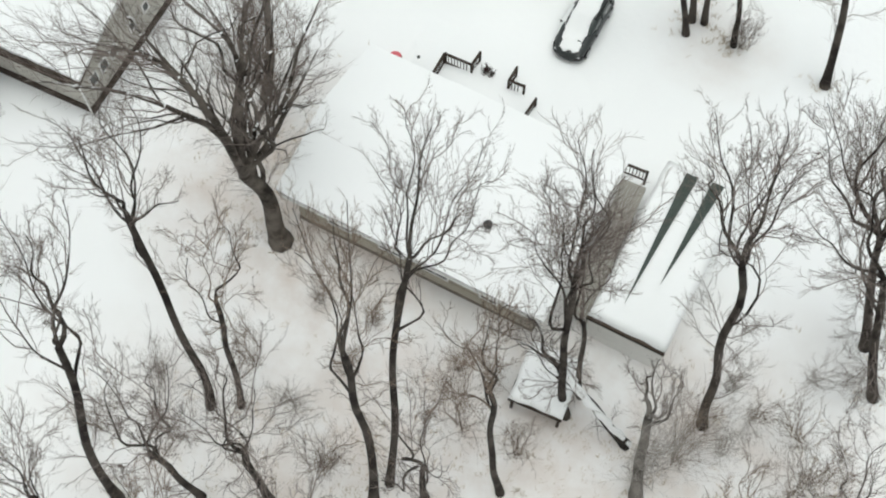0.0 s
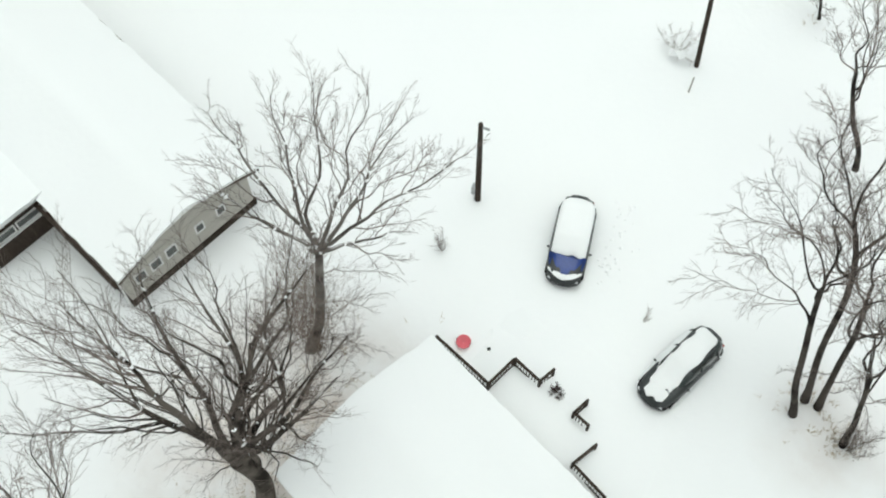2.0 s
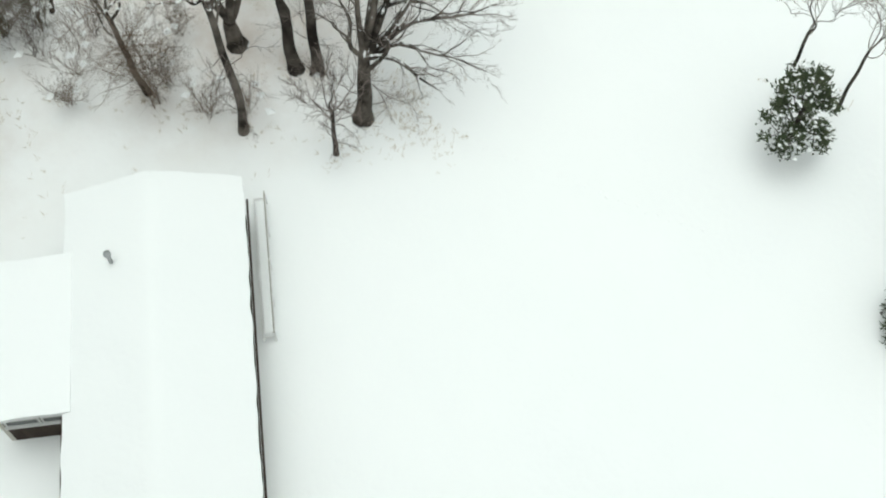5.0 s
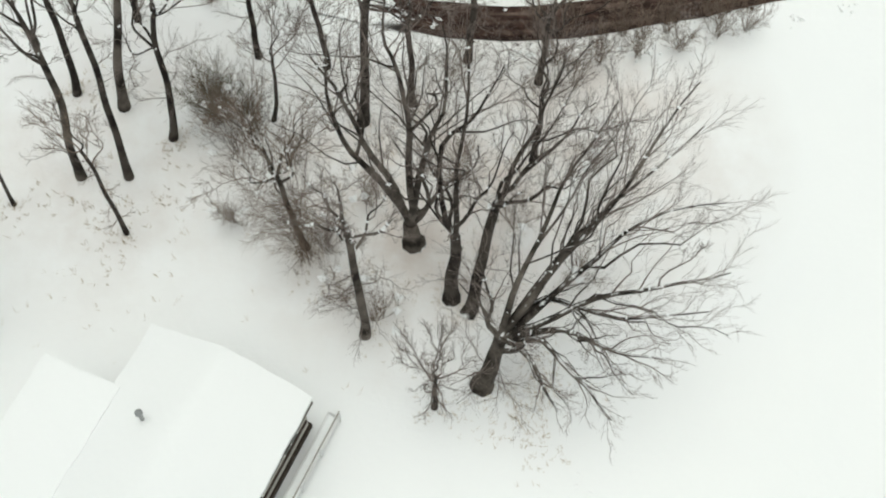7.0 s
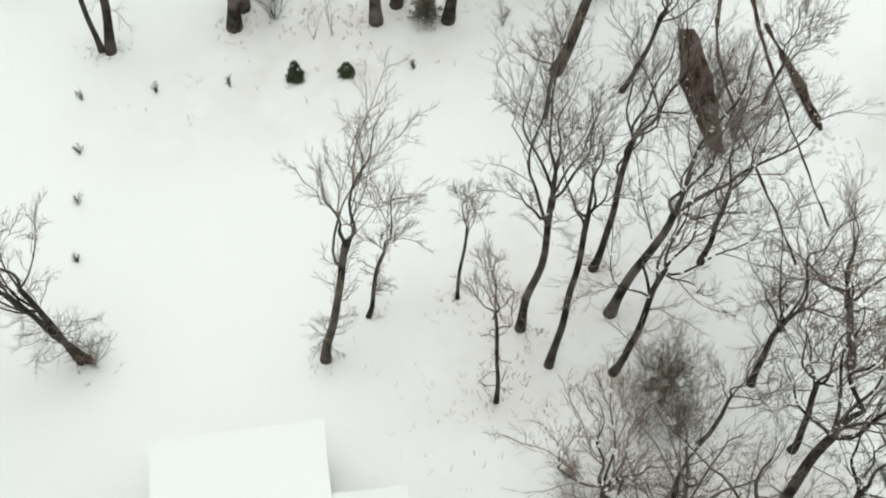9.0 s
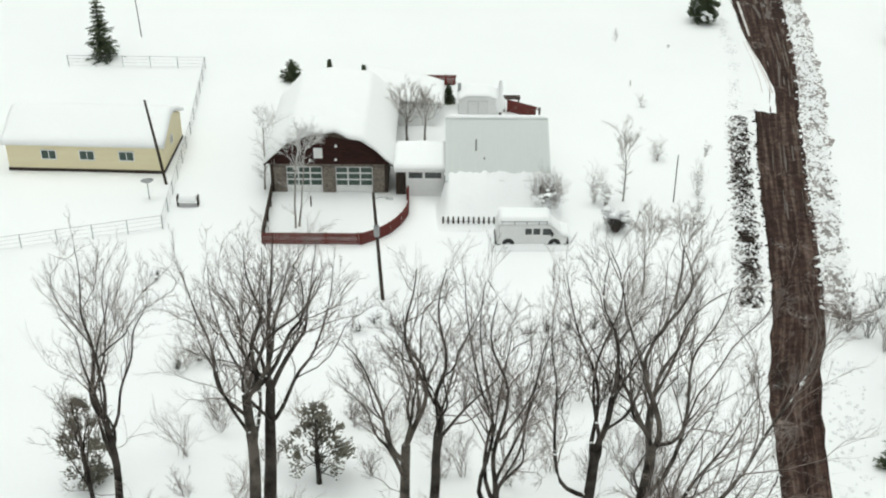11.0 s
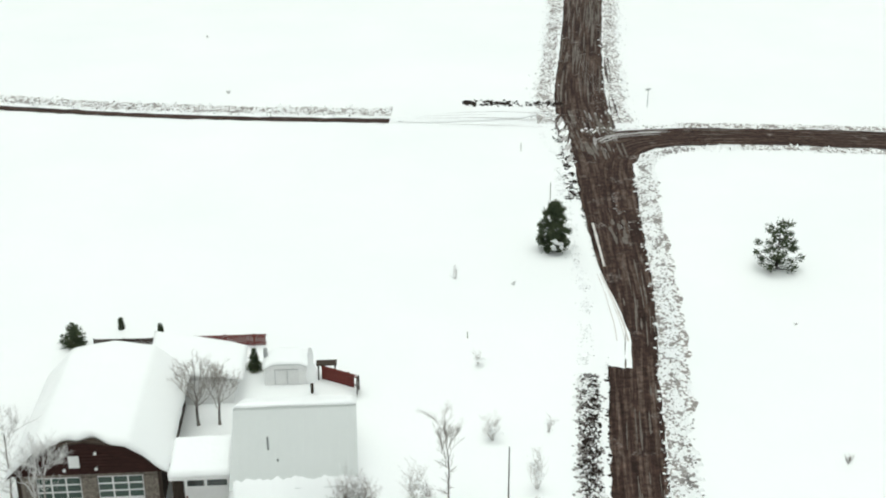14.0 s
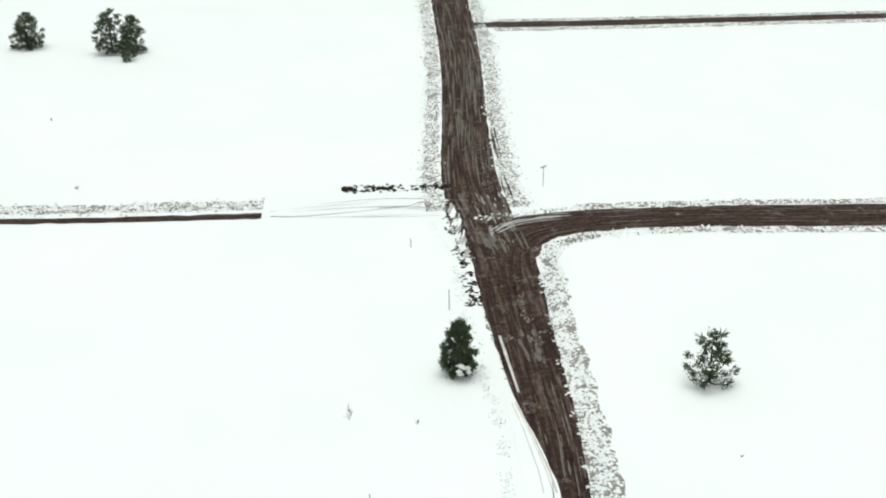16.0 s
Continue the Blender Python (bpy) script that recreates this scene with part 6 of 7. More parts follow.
snow_cover("ramp_snow", 7.0, 0.46, lambda u, v: 0.455, 0.10, pose(-32.2, 28.0, 0, 0, 0, -22.0) @ pose(3.25, 8.08, 0), "trodden snow on a narrow ramp", 61, over=0.0, cells=30, lump=0.05, round_edge=0.1)

# third house: garage front of stone and maroon shingles
H3 = pose(-42.9, -44.4, 0, 0, 0, 167.2)
house = thing("garage_house", -42.9, -44.4, 0, 167.2, "barn-roofed house with two garage doors under deep snow", "house")
part("wall", Shape().box(0.0, 0.25, 0.0, 12.4, 0, 2.6), DARK_WOOD, house, "dark side wall")
part("wall", Shape().box(9.15, 9.4, 0.0, 12.4, 0, 2.6), DARK_WOOD, house, "dark side wall")
part("wall", Shape().box(0.25, 9.15, 12.2, 12.4, 0, 2.6), DARK_WOOD, house)
part("lintel", Shape().box(0.25, 9.15, 0.05, 0.3, 2.3, 2.6), STONE, house, "stone lintel")
for a, b in ((0.25, 1.25), (4.15, 5.2), (8.2, 9.15)):
    part("pier", Shape().box(a, b, -0.02, 0.3, 0, 2.3), STONE, house, "rough field-stone pier", bevel=0.03)
part("gable", Shape().prism([(-0.25, 2.6), (9.65, 2.6), (7.45, 4.62), (4.7, 5.1), (1.85, 4.62)], -0.1, 0.15), MAROON, house, "dark maroon shingled gable")
for k in range(8):
    w0, w1 = 0.12 + 0.27 * k, 9.3 - 0.29 * k
    part("shingle_course", Shape().box(w0 + 0.1, w1 - 0.1, -0.135, -0.101, 2.64 + k * 0.26, 2.87 + k * 0.26), MAROON, house) if k < 6 else None
part("gable_vent", Shape().box(3.55, 4.25, -0.19, -0.1, 3.15, 4.05), WHITE_PAINT, house, "pale slatted gable vent")
for lx, lz in ((3.2, 4.25), (3.25, 3.05), (5.35, 4.3), (5.3, 3.1)):
    part("flood_lamp", Shape().tube([(lx, -0.1, lz), (lx, -0.3, lz - 0.03)], [0.06, 0.12], 10), WHITE_PAINT, house, "small white flood lamp")
for d0, d1 in ((1.27, 4.13), (5.22, 8.18)):
    door = part("garage_door", Shape().box(d0, d1, 0.08, 0.14, 0.0, 2.28), WHITE_PAINT, house, "white framed garage door with glass panels")
    n, rows = 3, 4
    for r in range(rows):
        for c in range(n):
            w, h = (d1 - d0) / n, 2.28 / rows
            g = Shape().box(d0 + c * w + 0.06, d0 + (c + 1) * w - 0.06, 0.05, 0.078, r * h + 0.08, (r + 1) * h - 0.07)
            part("pane", g, DOOR_GLASS if r else WHITE_PAINT, door)
prof = [(-0.45, 2.5), (1.75, 4.65), (4.7, 5.15), (7.55, 4.65), (9.85, 2.5)]
part("roof", Shape().prism(prof + [(x, z + 0.14) for x, z in reversed(prof)], -0.35, 12.7), DARK_WOOD, house, "dark barn roof")


def barn_height(u, v):
    x = 4.7 + u * 5.15
    for (x0, z0), (x1, z1) in zip(prof, prof[1:]):
        if x <= x1 or x1 == prof[-1][0]:
            return z0 + (z1 - z0) * max(0, min(1, (x - x0) / (x1 - x0))) + 0.14
    return 2.6


snow_cover("roof_snow", 10.3, 13.1, barn_height, 0.55, H3 @ pose(4.7, 6.15, 0), "very deep rounded snow on a barn-shaped roof", 9, over=0.1, cells=40, lump=0.10, round_edge=1.2, notch=lambda u: 0.55 * math.exp(-((u + 0.24) / 0.14) ** 2) + 0.55 * math.exp(-((u - 0.12) / 0.16) ** 2) + 0.2 * noise.noise((u * 5, 0, 3)))

part("rear_wing_wall", Shape().box(7.6, 13.0, 12.45, 16.9, 0, 1.9), WHITE_PAINT, house, "pale wall of a low rear wing")
part("rear_wing_roof", Shape().box(7.0, 13.3, 12.42, 17.1, 1.9, 2.05), WHITE_PAINT, house)
snow_cover("roof_snow", 7.0, 5.0, lambda u, v: 2.07 + 0.34 * (1 - u) + 0.22 * (1 + v) * (1 - u), 0.62, H3 @ pose(10.3, 14.9, 0), "rounded snow pillow on a low rear wing", 92, over=0.05, cells=26, lump=0.10, round_edge=1.3)

# link between house and workshop
link = thing("breezeway", -42.9, -44.4, 0, 167.2, "white link building with a dark window strip under snow", "building")
part("wall", Shape().box(10.9, 13.9, -0.55, -0.4, 0, 1.6), WHITE_PAINT, link)
part("wall", Shape().box(10.9, 13.9, 2.9, 3.05, 0, 2.3), WHITE_PAINT, link)
for px in (10.9, 12.2, 13.7):
    part("post", Shape().box(px, px + 0.2, -0.55, -0.4, 1.6, 2.3), WHITE_PAINT, link)
for px in (11.1, 12.4):
    part("pane", Shape().box(px, px + (1.1 if px < 12 else 1.3), -0.5, -0.46, 1.6, 2.3), GLASS, link)
part("door", Shape().box(10.05, 10.85, -0.3, -0.24, 0, 2.0), DARK_WOOD, link, "dark recessed door")
part("roof", Shape().box(9.95, 14.1, -0.85, 3.2, 2.3, 2.5), WHITE_PAINT, link)
snow_cover("roof_snow", 4.1, 4.0, lambda u, v: 2.5 + 0.15 * (v + 1), 0.4, H3 @ pose(12.0, 1.2, 0), "rounded snow on a link roof", 10, over=0.05, cells=20)

shop = thing("workshop", -42.9, -44.4, 0, 167.2, "workshop with a bare pale grey metal roof slope", "building")
part("wall", Shape().box(14.3, 22.1, -2.1, -1.95, 0, 2.5), WHITE_PAINT, shop)
part("wall", Shape().box(14.3, 22.1, 7.4, 7.55, 0, 2.6), WHITE_PAINT, shop)
for gx in (14.3, 21.95):
    part("wall", Shape().prism([(-1.95, 0), (7.4, 0), (7.4, 2.7), (3.1, 4.95), (-1.95, 2.55)], gx, gx + 0.15, "x"), WHITE_PAINT, shop)
for k in range(14):
    x0 = 14.02 + k * 0.592
    part("roof_panel", Shape().prism([(-2.5, 2.45), (3.1, 5.1), (3.1, 5.14), (-2.5, 2.49)], x0, x0 + 0.588, "x"), METAL_ROOF, shop)
part("roof", Shape().prism([(3.1, 5.06), (7.9, 2.7), (7.9, 2.8), (3.1, 5.14)], 14.02, 22.3, "x"), METAL_ROOF, shop)
part("ridge_cap", Shape().tube([(14.0, 3.1, 5.13), (22.32, 3.1, 5.13)], [0.07, 0.07], 6), METAL_ROOF, shop)
part("flue", Shape().cylinder(16.45, 0.2, 3.5, 4.75, 0.07, 10), GALV, shop, "thin metal flue pipe")
part("roof_jack", Shape().cylinder(17.1, -0.6, 3.2, 3.55, 0.06, 8), GALV, shop)
part("lamp_arm", Shape().tube([(22.1, -1.6, 2.3), (22.4, -1.7, 2.5), (22.4, -1.8, 2.2)], [0.04] * 3, 6), GALV, shop)
snow_cover("roof_snow", 8.2, 4.6, lambda u, v: 5.12 - 1.18 * (v + 1), 0.35, H3 @ pose(18.15, 5.6, 0), "snow on the back slope of a workshop roof", 11, over=0.05, cells=22)
s = Shape()
cols, rows_ = 64, 20
for j in range(rows_ + 1):
    for i in range(cols + 1):
        x, t = 13.2 + 10.2 * i / cols, j / rows_
        ragged = 0.40 * noise.noise((x * 0.9, 0, 2)) + 0.25 * noise.noise((x * 2.6, 0, 6))
        lip = -2.0 + ragged * t ** 5
        out = -6.2 + 1.2 * min(1.0, max(0.0, (x - 16.8) / 1.6))
        y = out + (lip - out) * t
        side = 0.5 - 0.5 * math.cos(math.pi * min(1.0, min(i, cols - i) / 8))
        crest = 2.47 + (lip + 2.5) * 0.473 + 0.34
        z = crest * (0.9 * t + 0.1 * t * t * (3 - 2 * t)) * side + 0.16 * t * (1 - t) * 4 * noise.noise((x * 0.5, y * 0.7, 2)) * side
        s.v.append((x, y, z - 0.06))
s.f = [(j * (cols + 1) + i, j * (cols + 1) + i + 1, (j + 1) * (cols + 1) + i + 1, (j + 1) * (cols + 1) + i) for j in range(rows_) for i in range(cols)]
alone("snow_bank", s, SNOW, "bank of snow slid from a metal roof", "snow", kind="stuff", at=H3, smooth=True)

shed = thing("garden_shed", -42.9, -44.4, 0, 167.2, "small white shed with double doors and arched roof", "shed")
part("wall", Shape().prism([(15.2, 0), (18.7, 0), (18.7, 1.4), (17.8, 1.72), (16.1, 1.72), (15.2, 1.4)], 15.0, 17.5), WHITE_PAINT, shed)
for dx in (16.0, 16.95):
    dr = part("door", Shape().box(dx, dx + 0.9, 14.95, 14.997, 0.05, 1.36), VAN_PAINT, shed, "white shed door")
    part("door_trim", Shape().box(dx + 0.0, dx + 0.03, 14.92, 14.948, 0.05, 1.36), GALV, dr)
    part("door_trim", Shape().box(dx + 0.04, dx + 0.89, 14.92, 14.948, 1.32, 1.35), GALV, dr)
part("chimney", Shape().box(15.1, 15.4, 16.5, 16.8, 1.4, 2.3), GALV, shed)
part("roof", Shape().prism([(15.05, 1.36), (16.0, 1.74), (17.9, 1.74), (18.85, 1.36), (17.9, 1.81), (16.0, 1.81)], 14.9, 17.6), METAL_ROOF, shed)
snow_cover("roof_snow", 3.7, 2.6, lambda u, v: 1.81 - 0.4 * max(0, abs(u) - 0.5) * 2, 0.16, H3 @ pose(16.95, 16.25, 0), "snow on a shed roof", 12, over=0.02, cells=14)
stack = thing("snowy_post", -42.9, -44.4, 0, 167.2, "tall post topped with a snow cone beside a shed", "post")
part("pole", Shape().cylinder(18.9, 13.6, -0.05, 2.2, 0.12, 10), DARK_WOOD, stack)
part("snow_cap", Shape().tube([(18.86, 13.6, 1.0), (18.9, 13.58, 1.5), (18.93, 13.6, 2.0), (18.88, 13.62, 2.6), (18.9, 13.6, 3.3), (18.87, 13.6, 3.95)], [0.30, 0.46, 0.42, 0.20, 0.24, 0.10], 12), SNOW, stack, smooth=True)


def board_fence(name, points, height, mat, label, parent_pose, group="", pitch=0.155, panel=2.4):
    """A fence of upright boards with rails and posts."""
    root = new(name)
    root.matrix_world = parent_pose
    tagged(root, label, "fence", group)
    me = Shape().box(0, pitch - 0.02, 0, 0.03, 0.05, height).mesh("board", mat)
    for (ax, ay), (bx, by) in zip(points, points[1:]):
        d, a = math.dist((ax, ay), (bx, by)), math.atan2(by - ay, bx - ax)
        m = Matrix.Translation((ax, ay, 0)) @ Matrix.Rotation(a, 4, "Z")
        for z in (0.25, height - 0.2):
            part("rail", Shape().box(0, d, 0.032, 0.08, z, z + 0.09), mat, root).matrix_local = m
        part("cap", Shape().box(0, d, -0.03, 0.1, height + 0.002, height + 0.045), mat, root).matrix_local = m
        for k in range(int(d / panel) + 1):
            part("post", Shape().box(k * panel - 0.05, k * panel + 0.05, 0.085, 0.185, -0.1, height + 0.08), mat, root).matrix_local = m
        for k in range(int(d / pitch)):
            ob = new("board", me)
            ob.parent = root
            ob.matrix_local = m @ Matrix.Translation((k * pitch, 0, 0))
    return root


board_fence("yard_fence", [(0.3, -8.3), (7.8, -8.3), (9.0, -7.5), (9.9, -6.6), (10.7, -5.2), (11.2, -3.6), (11.1, -0.7)], 0.95, RED_WOOD, "low red-stained board fence round a snowy yard", H3)
# this side lies in shadow: the shade is put in by the dark wood colour
board_fence("yard_fence", [(0.05, -0.1), (0.25, -8.1)], 0.95, DARK_WOOD, "low board fence along one side of the yard, darkened as its shaded side", H3)
board_fence("back_fence", [(9.2, 21.4), (15.0, 21.4)], 1.0, RED_WOOD, "red-stained board fence behind the house", H3)
board_fence("back_fence", [(1.0, 21.6), (9.15, 21.4)], 0.9, DARK_WOOD, "dark board fence behind the house", H3)
board_fence("deck_fence", [(19.6, 15.6), (22.3, 13.9)], 1.15, RED_WOOD, "red-stained deck fence beside a shed", H3, pitch=0.2)
board_fence("deck_fence", [(22.35, 13.85), (22.3, 12.6)], 1.15, DARK_WOOD, "dark end of a deck fence", H3, pitch=0.2)
table = thing("deck_table", -42.9, -44.4, 0, 167.2, "dark garden table on a deck behind the workshop", "table")
part("top", Shape().box(19.2, 20.8, 15.5, 16.3, 1.25, 1.33), DARK_WOOD, table)
for px, py in ((19.3, 15.6), (20.6, 15.6), (19.3, 16.15), (20.6, 16.15)):
    part("leg", Shape().box(px, px + 0.1, py, py + 0.1, -0.05, 1.25), DARK_WOOD, table)
bird = thing("yard_post", -42.9, -44.4, 0, 167.2, "small dark post standing in the yard snow", "post")
part("stake", Shape().box(3.35, 3.45, -2.4, -2.3, -0.05, 0.9), DARK_WOOD, bird)
# yellow house at the edge
H4 = pose(-34.5, -49.5, 0, 0, 0, 165)
house = thing("house", -34.5, -49.5, 0, 165, "pale yellow house with a snow-covered gable roof", "house")
part("wall", Shape().box(-13, 0, 0, 0.2, 0.2, 2.5), YELLOW_PAINT, house, "pale yellow lap siding")
part("wall", Shape().box(-13, 0, 6.6, 6.8, 0.2, 2.5), YELLOW_PAINT, house)
for gx in (-13, -0.2):
    part("wall", Shape().prism([(0.2, 0.2), (6.6, 0.2), (6.6, 2.5), (3.4, 4.0), (0.2, 2.5)], gx, gx + 0.2, "x"), YELLOW_PAINT, house)
part("foundation", Shape().box(-13.05, 0.05, -0.05, 6.85, -0.1, 0.22), DARK_WOOD, house, "dark base strip")
part("roof", Shape().prism([(-0.3, 2.42), (3.4, 4.1), (7.1, 2.42), (7.1, 2.55), (3.4, 4.24), (-0.3, 2.55)], -13.3, 0.3, "x"), WHITE_PAINT, house)
for wx in (-9.5, -6.3, -3.0):
    window(house, wx, 0.0, 1.5, 1.3, 0.9, "-y", mat=DOOR_GLASS)
window(house, 0.0, 3.2, 1.6, 0.7, 0.8, "+x")
snow_cover("roof_snow", 13.6, 7.4, gable_height(2.55, 4.24), 0.32, H4 @ pose(-6.5, 3.4, 0), "thick snow on a gable roof", 14, over=0.05)


def wire_fence(points, label):
    root = thing("wire_fence", points[0][0], points[0][1], 0, 0, label, "fence")
    x0, y0 = points[0]
    for (ax, ay), (bx, by) in zip(points, points[1:]):
        d = math.dist((ax, ay), (bx, by))
        n = max(1, int(d / 2.6))
        for k in range(n + 1):
            t = k / n
            part("post", Shape().cylinder(ax - x0 + (bx - ax) * t, ay - y0 + (by - ay) * t, -0.1, 1.2, 0.035, 6), GALV, root)
        for z in (0.15, 0.5, 0.85, 1.17):
            part("wire", Shape().tube([(ax - x0, ay - y0, z), (bx - x0, by - y0, z)], [0.012 if z < 1 else 0.022] * 2, 4), GALV, root)
    return root


wire_fence([(-21.1, -39.3), (-34.1, -40.2), (-37.0, -56.5), (-39.1, -71.1), (-26.0, -74.4)], "pale wire fence on thin posts round a yard")
hoop = thing("satellite_dish", -33.2, -45.3, 0, 0, "small grey dish on a post in snow", "dish")
part("pole", Shape().cylinder(0, 0, -0.05, 1.5, 0.05, 8), GALV, hoop)
part("dish", Shape().tube([(0, 0.1, 1.45), (0, 0.0, 1.6), (0, -0.05, 1.65)], [0.15, 0.5, 0.5], 14), GALV, hoop)
bench = thing("bench", -36.2, -43.6, 0, 167, "snow-covered bench with dark ends", "bench")
part("seat", Shape().box(-0.85, 0.85, -0.25, 0.25, 0.4, 0.46), DARK_WOOD, bench)
for px in (-0.85, 0.77):
    part("leg", Shape().box(px, px + 0.08, -0.25, 0.25, -0.05, 0.4), DARK_WOOD, bench)
    part("arm_rest", Shape().box(px, px + 0.08, -0.3, 0.3, 0.46, 0.85), DARK_WOOD, bench)
snow_cover("bench_snow", 1.5, 0.7, lambda u, v: 0.46, 0.45, pose(-36.2, -43.5, 0, 0, 0, 167), "pillow of snow on a bench", 15, over=0.0, cells=12, lump=0.05)


# ---------- poles ----------
def pole(x, y, height, lean, label, arm="", girth=0.13):
    root = thing("utility_pole", x, y, 0, 0, label, "pole")
    lx, ly = lean
    part("shaft", Shape().tube([(0, 0, -0.2), (lx * 0.5, ly * 0.5, height * 0.5), (lx, ly, height)], [girth * 1.15, girth, girth * 0.8], 10), DARK_WOOD, root, smooth=True)
    if arm == "bracket":
        part("bracket", Shape().box(lx - 0.06, lx + 0.4, ly - 0.04, ly + 0.04, height - 0.25, height - 0.17), GALV, root)
        part("meter_box", Shape().box(-0.28, -0.1, -0.12, 0.12, 0.5, 1.2), GALV, root)
    if arm == "transformer":
        t = part("transformer", Shape().cylinder(lx + 0.35, ly - 0.1, height - 1.7, height - 0.8, 0.22, 14), GALV, root, "grey drum transformer")
        part("bushing", Shape().cylinder(lx + 0.35, ly - 0.1, height - 0.8, height - 0.6, 0.05, 8), GALV, t)
    if arm == "lamp":
        part("lamp_arm", Shape().tube([(lx, ly, height - 0.5), (lx - 0.5, ly + 0.2, height - 0.3), (lx - 0.9, ly + 0.3, height - 0.35)], [0.03] * 3, 6), GALV, root)
        part("lamp_head", Shape().tube([(lx - 0.8, ly + 0.27, height - 0.36), (lx - 1.3, ly + 0.4, height - 0.42)], [0.1, 0.06], 8), GALV, root)
        part("transformer", Shape().cylinder(0.3, -0.1, height * 0.62, height * 0.62 + 0.8, 0.2, 12), GALV, root, "snow-capped drum on the pole")
    return root


pole(-5.8, 33.1, 6.8, (0.0, -0.1), "short dark wooden pole with a meter box in snow", "bracket")
pole(1.2, 43.9, 10.0, (-0.5, -0.5), "tall dark wooden utility pole with a drum transformer", "transformer", 0.11)
pole(-48.9, -27.0, 8.3, (0.4, -0.5), "dark wooden utility pole with a lamp arm", "lamp", 0.12)
pole(-34.6, -47.6, 7.4, (0.9, -0.3), "dark wooden pole leaning in front of a yellow house", "", 0.11)
pole(-33.1, -80.9, 4.7, (0.2, 0), "thin grey pole in open snow", "", 0.05)
for x, y, h in ((1.3, 42.35, 1.2), (-96.2, -84.7, 2.1), (-98.6, -100.1, 1.0), (-74.1, -36.0, 4.2), (-78.5, -58.4, 0.6)):
    alone("marker_post", Shape().tube([(0, 0, -0.1), (0.03, 0, h)], [0.05, 0.04], 8), GREY_WOOD if h < 4 else DARK_WOOD, "thin marker post standing in snow", "post", at=pose(x, y, 0))
sign = thing("road_sign", -119.9, -111.0, 0, 17, "small road sign on a thin post at the crossing", "sign")
part("post", Shape().box(-0.03, 0.03, -0.03, 0.03, -0.1, 2.5), GALV, sign)
part("panel", Shape().box(-0.45, 0.45, -0.045, -0.031, 2.3, 2.5), GALV, sign)


# ---------- vehicles ----------
def wheel(parent, x, y, r=0.31, w=0.2):
    t = part("wheel", Shape().tube([(x - w / 2, y, r), (x + w / 2, y, r)], [r, r], 20), TYRE, parent)
    part("rim", Shape().tube([(x - w / 2 - 0.01, y, r), (x + w / 2 + 0.01, y, r)], [r * 0.62, r * 0.62], 14), CHROME, t)


def loft(rings):
    """A closed skin over rings of points."""
    s, n = Shape(), len(rings[0])
    for ring in rings:
        s.v += ring
    for a in range(len(rings) - 1):
        s.f += [(a * n + i, (a + 1) * n + i, (a + 1) * n + (i + 1) % n, a * n + (i + 1) % n) for i in range(n)]
    s.f += [tuple(range(n)), tuple(range(len(rings) * n - 1, (len(rings) - 1) * n - 1, -1))]
    return s


def plan_width(y, half, length, power=4.5):
    """Half the width at y of a rounded oblong."""
    return half * max(0.0, 1 - min(1.0, abs(y) / length) ** power) ** (1 / 2.4)


def car_top(y):
    """Height of a car's roof line, nose towards +y."""
    for (y0, z0), (y1, z1) in zip(CAR_LINE, CAR_LINE[1:]):
        if y <= y1:
            return z0 + (z1 - z0) * max(0.0, (y - y0) / (y1 - y0))
    return CAR_LINE[-1][1]


CAR_LINE = [(-2.05, 0.90), (-1.8, 1.30), (-1.35, 1.46), (-0.4, 1.52), (0.2, 1.44), (1.0, 0.98), (1.5, 0.90), (1.95, 0.76), (2.12, 0.60)]


def car_snow(m, y0, y1, share, thick, label, seed, cut=0.0, bow=0.0, slide=0.0):
    """Snow lying on a car between y0 and y1 with a wavy front edge."""
    s, nu, nv = Shape(), 34, 16
    for j in range(nu + 1):
        for i in range(nv + 1):
            q = 2 * i / nv - 1
            lim = y1 + cut * noise.noise((q * 2.2, seed, 0)) - 0.10 * q * q
            y = y0 + (lim - y0) * j / nu
            mid, half = (y0 + y1) / 2, (y1 - y0) / 2
            w = share * plan_width(min(0.0, y - mid), 1.0, half * 1.04, 6)
            y -= bow * q * q
            rim = min(1.0, (1 - abs(q)) * 5, j / 2.5, (nu - j) / 2.5)
            base = car_top(y) - 0.10 * q * q
            drape = slide * max(0.0, q) ** 2
            s.v.append((q * w + slide * (0.55 + 0.30 * noise.noise((y * 1.3, q, seed))), y, base - 1.9 * drape + thick * math.sin(rim * 1.57) + 0.03 * rim * noise.noise((q * 2, y * 1.5, seed))))
    s.f = [(j * (nv + 1) + i, j * (nv + 1) + i + 1, (j + 1) * (nv + 1) + i + 1, (j + 1) * (nv + 1) + i) for j in range(nu) for i in range(nv)]
    alone("car_snow", s, SNOW, label, "snow", kind="stuff", at=m, smooth=True)


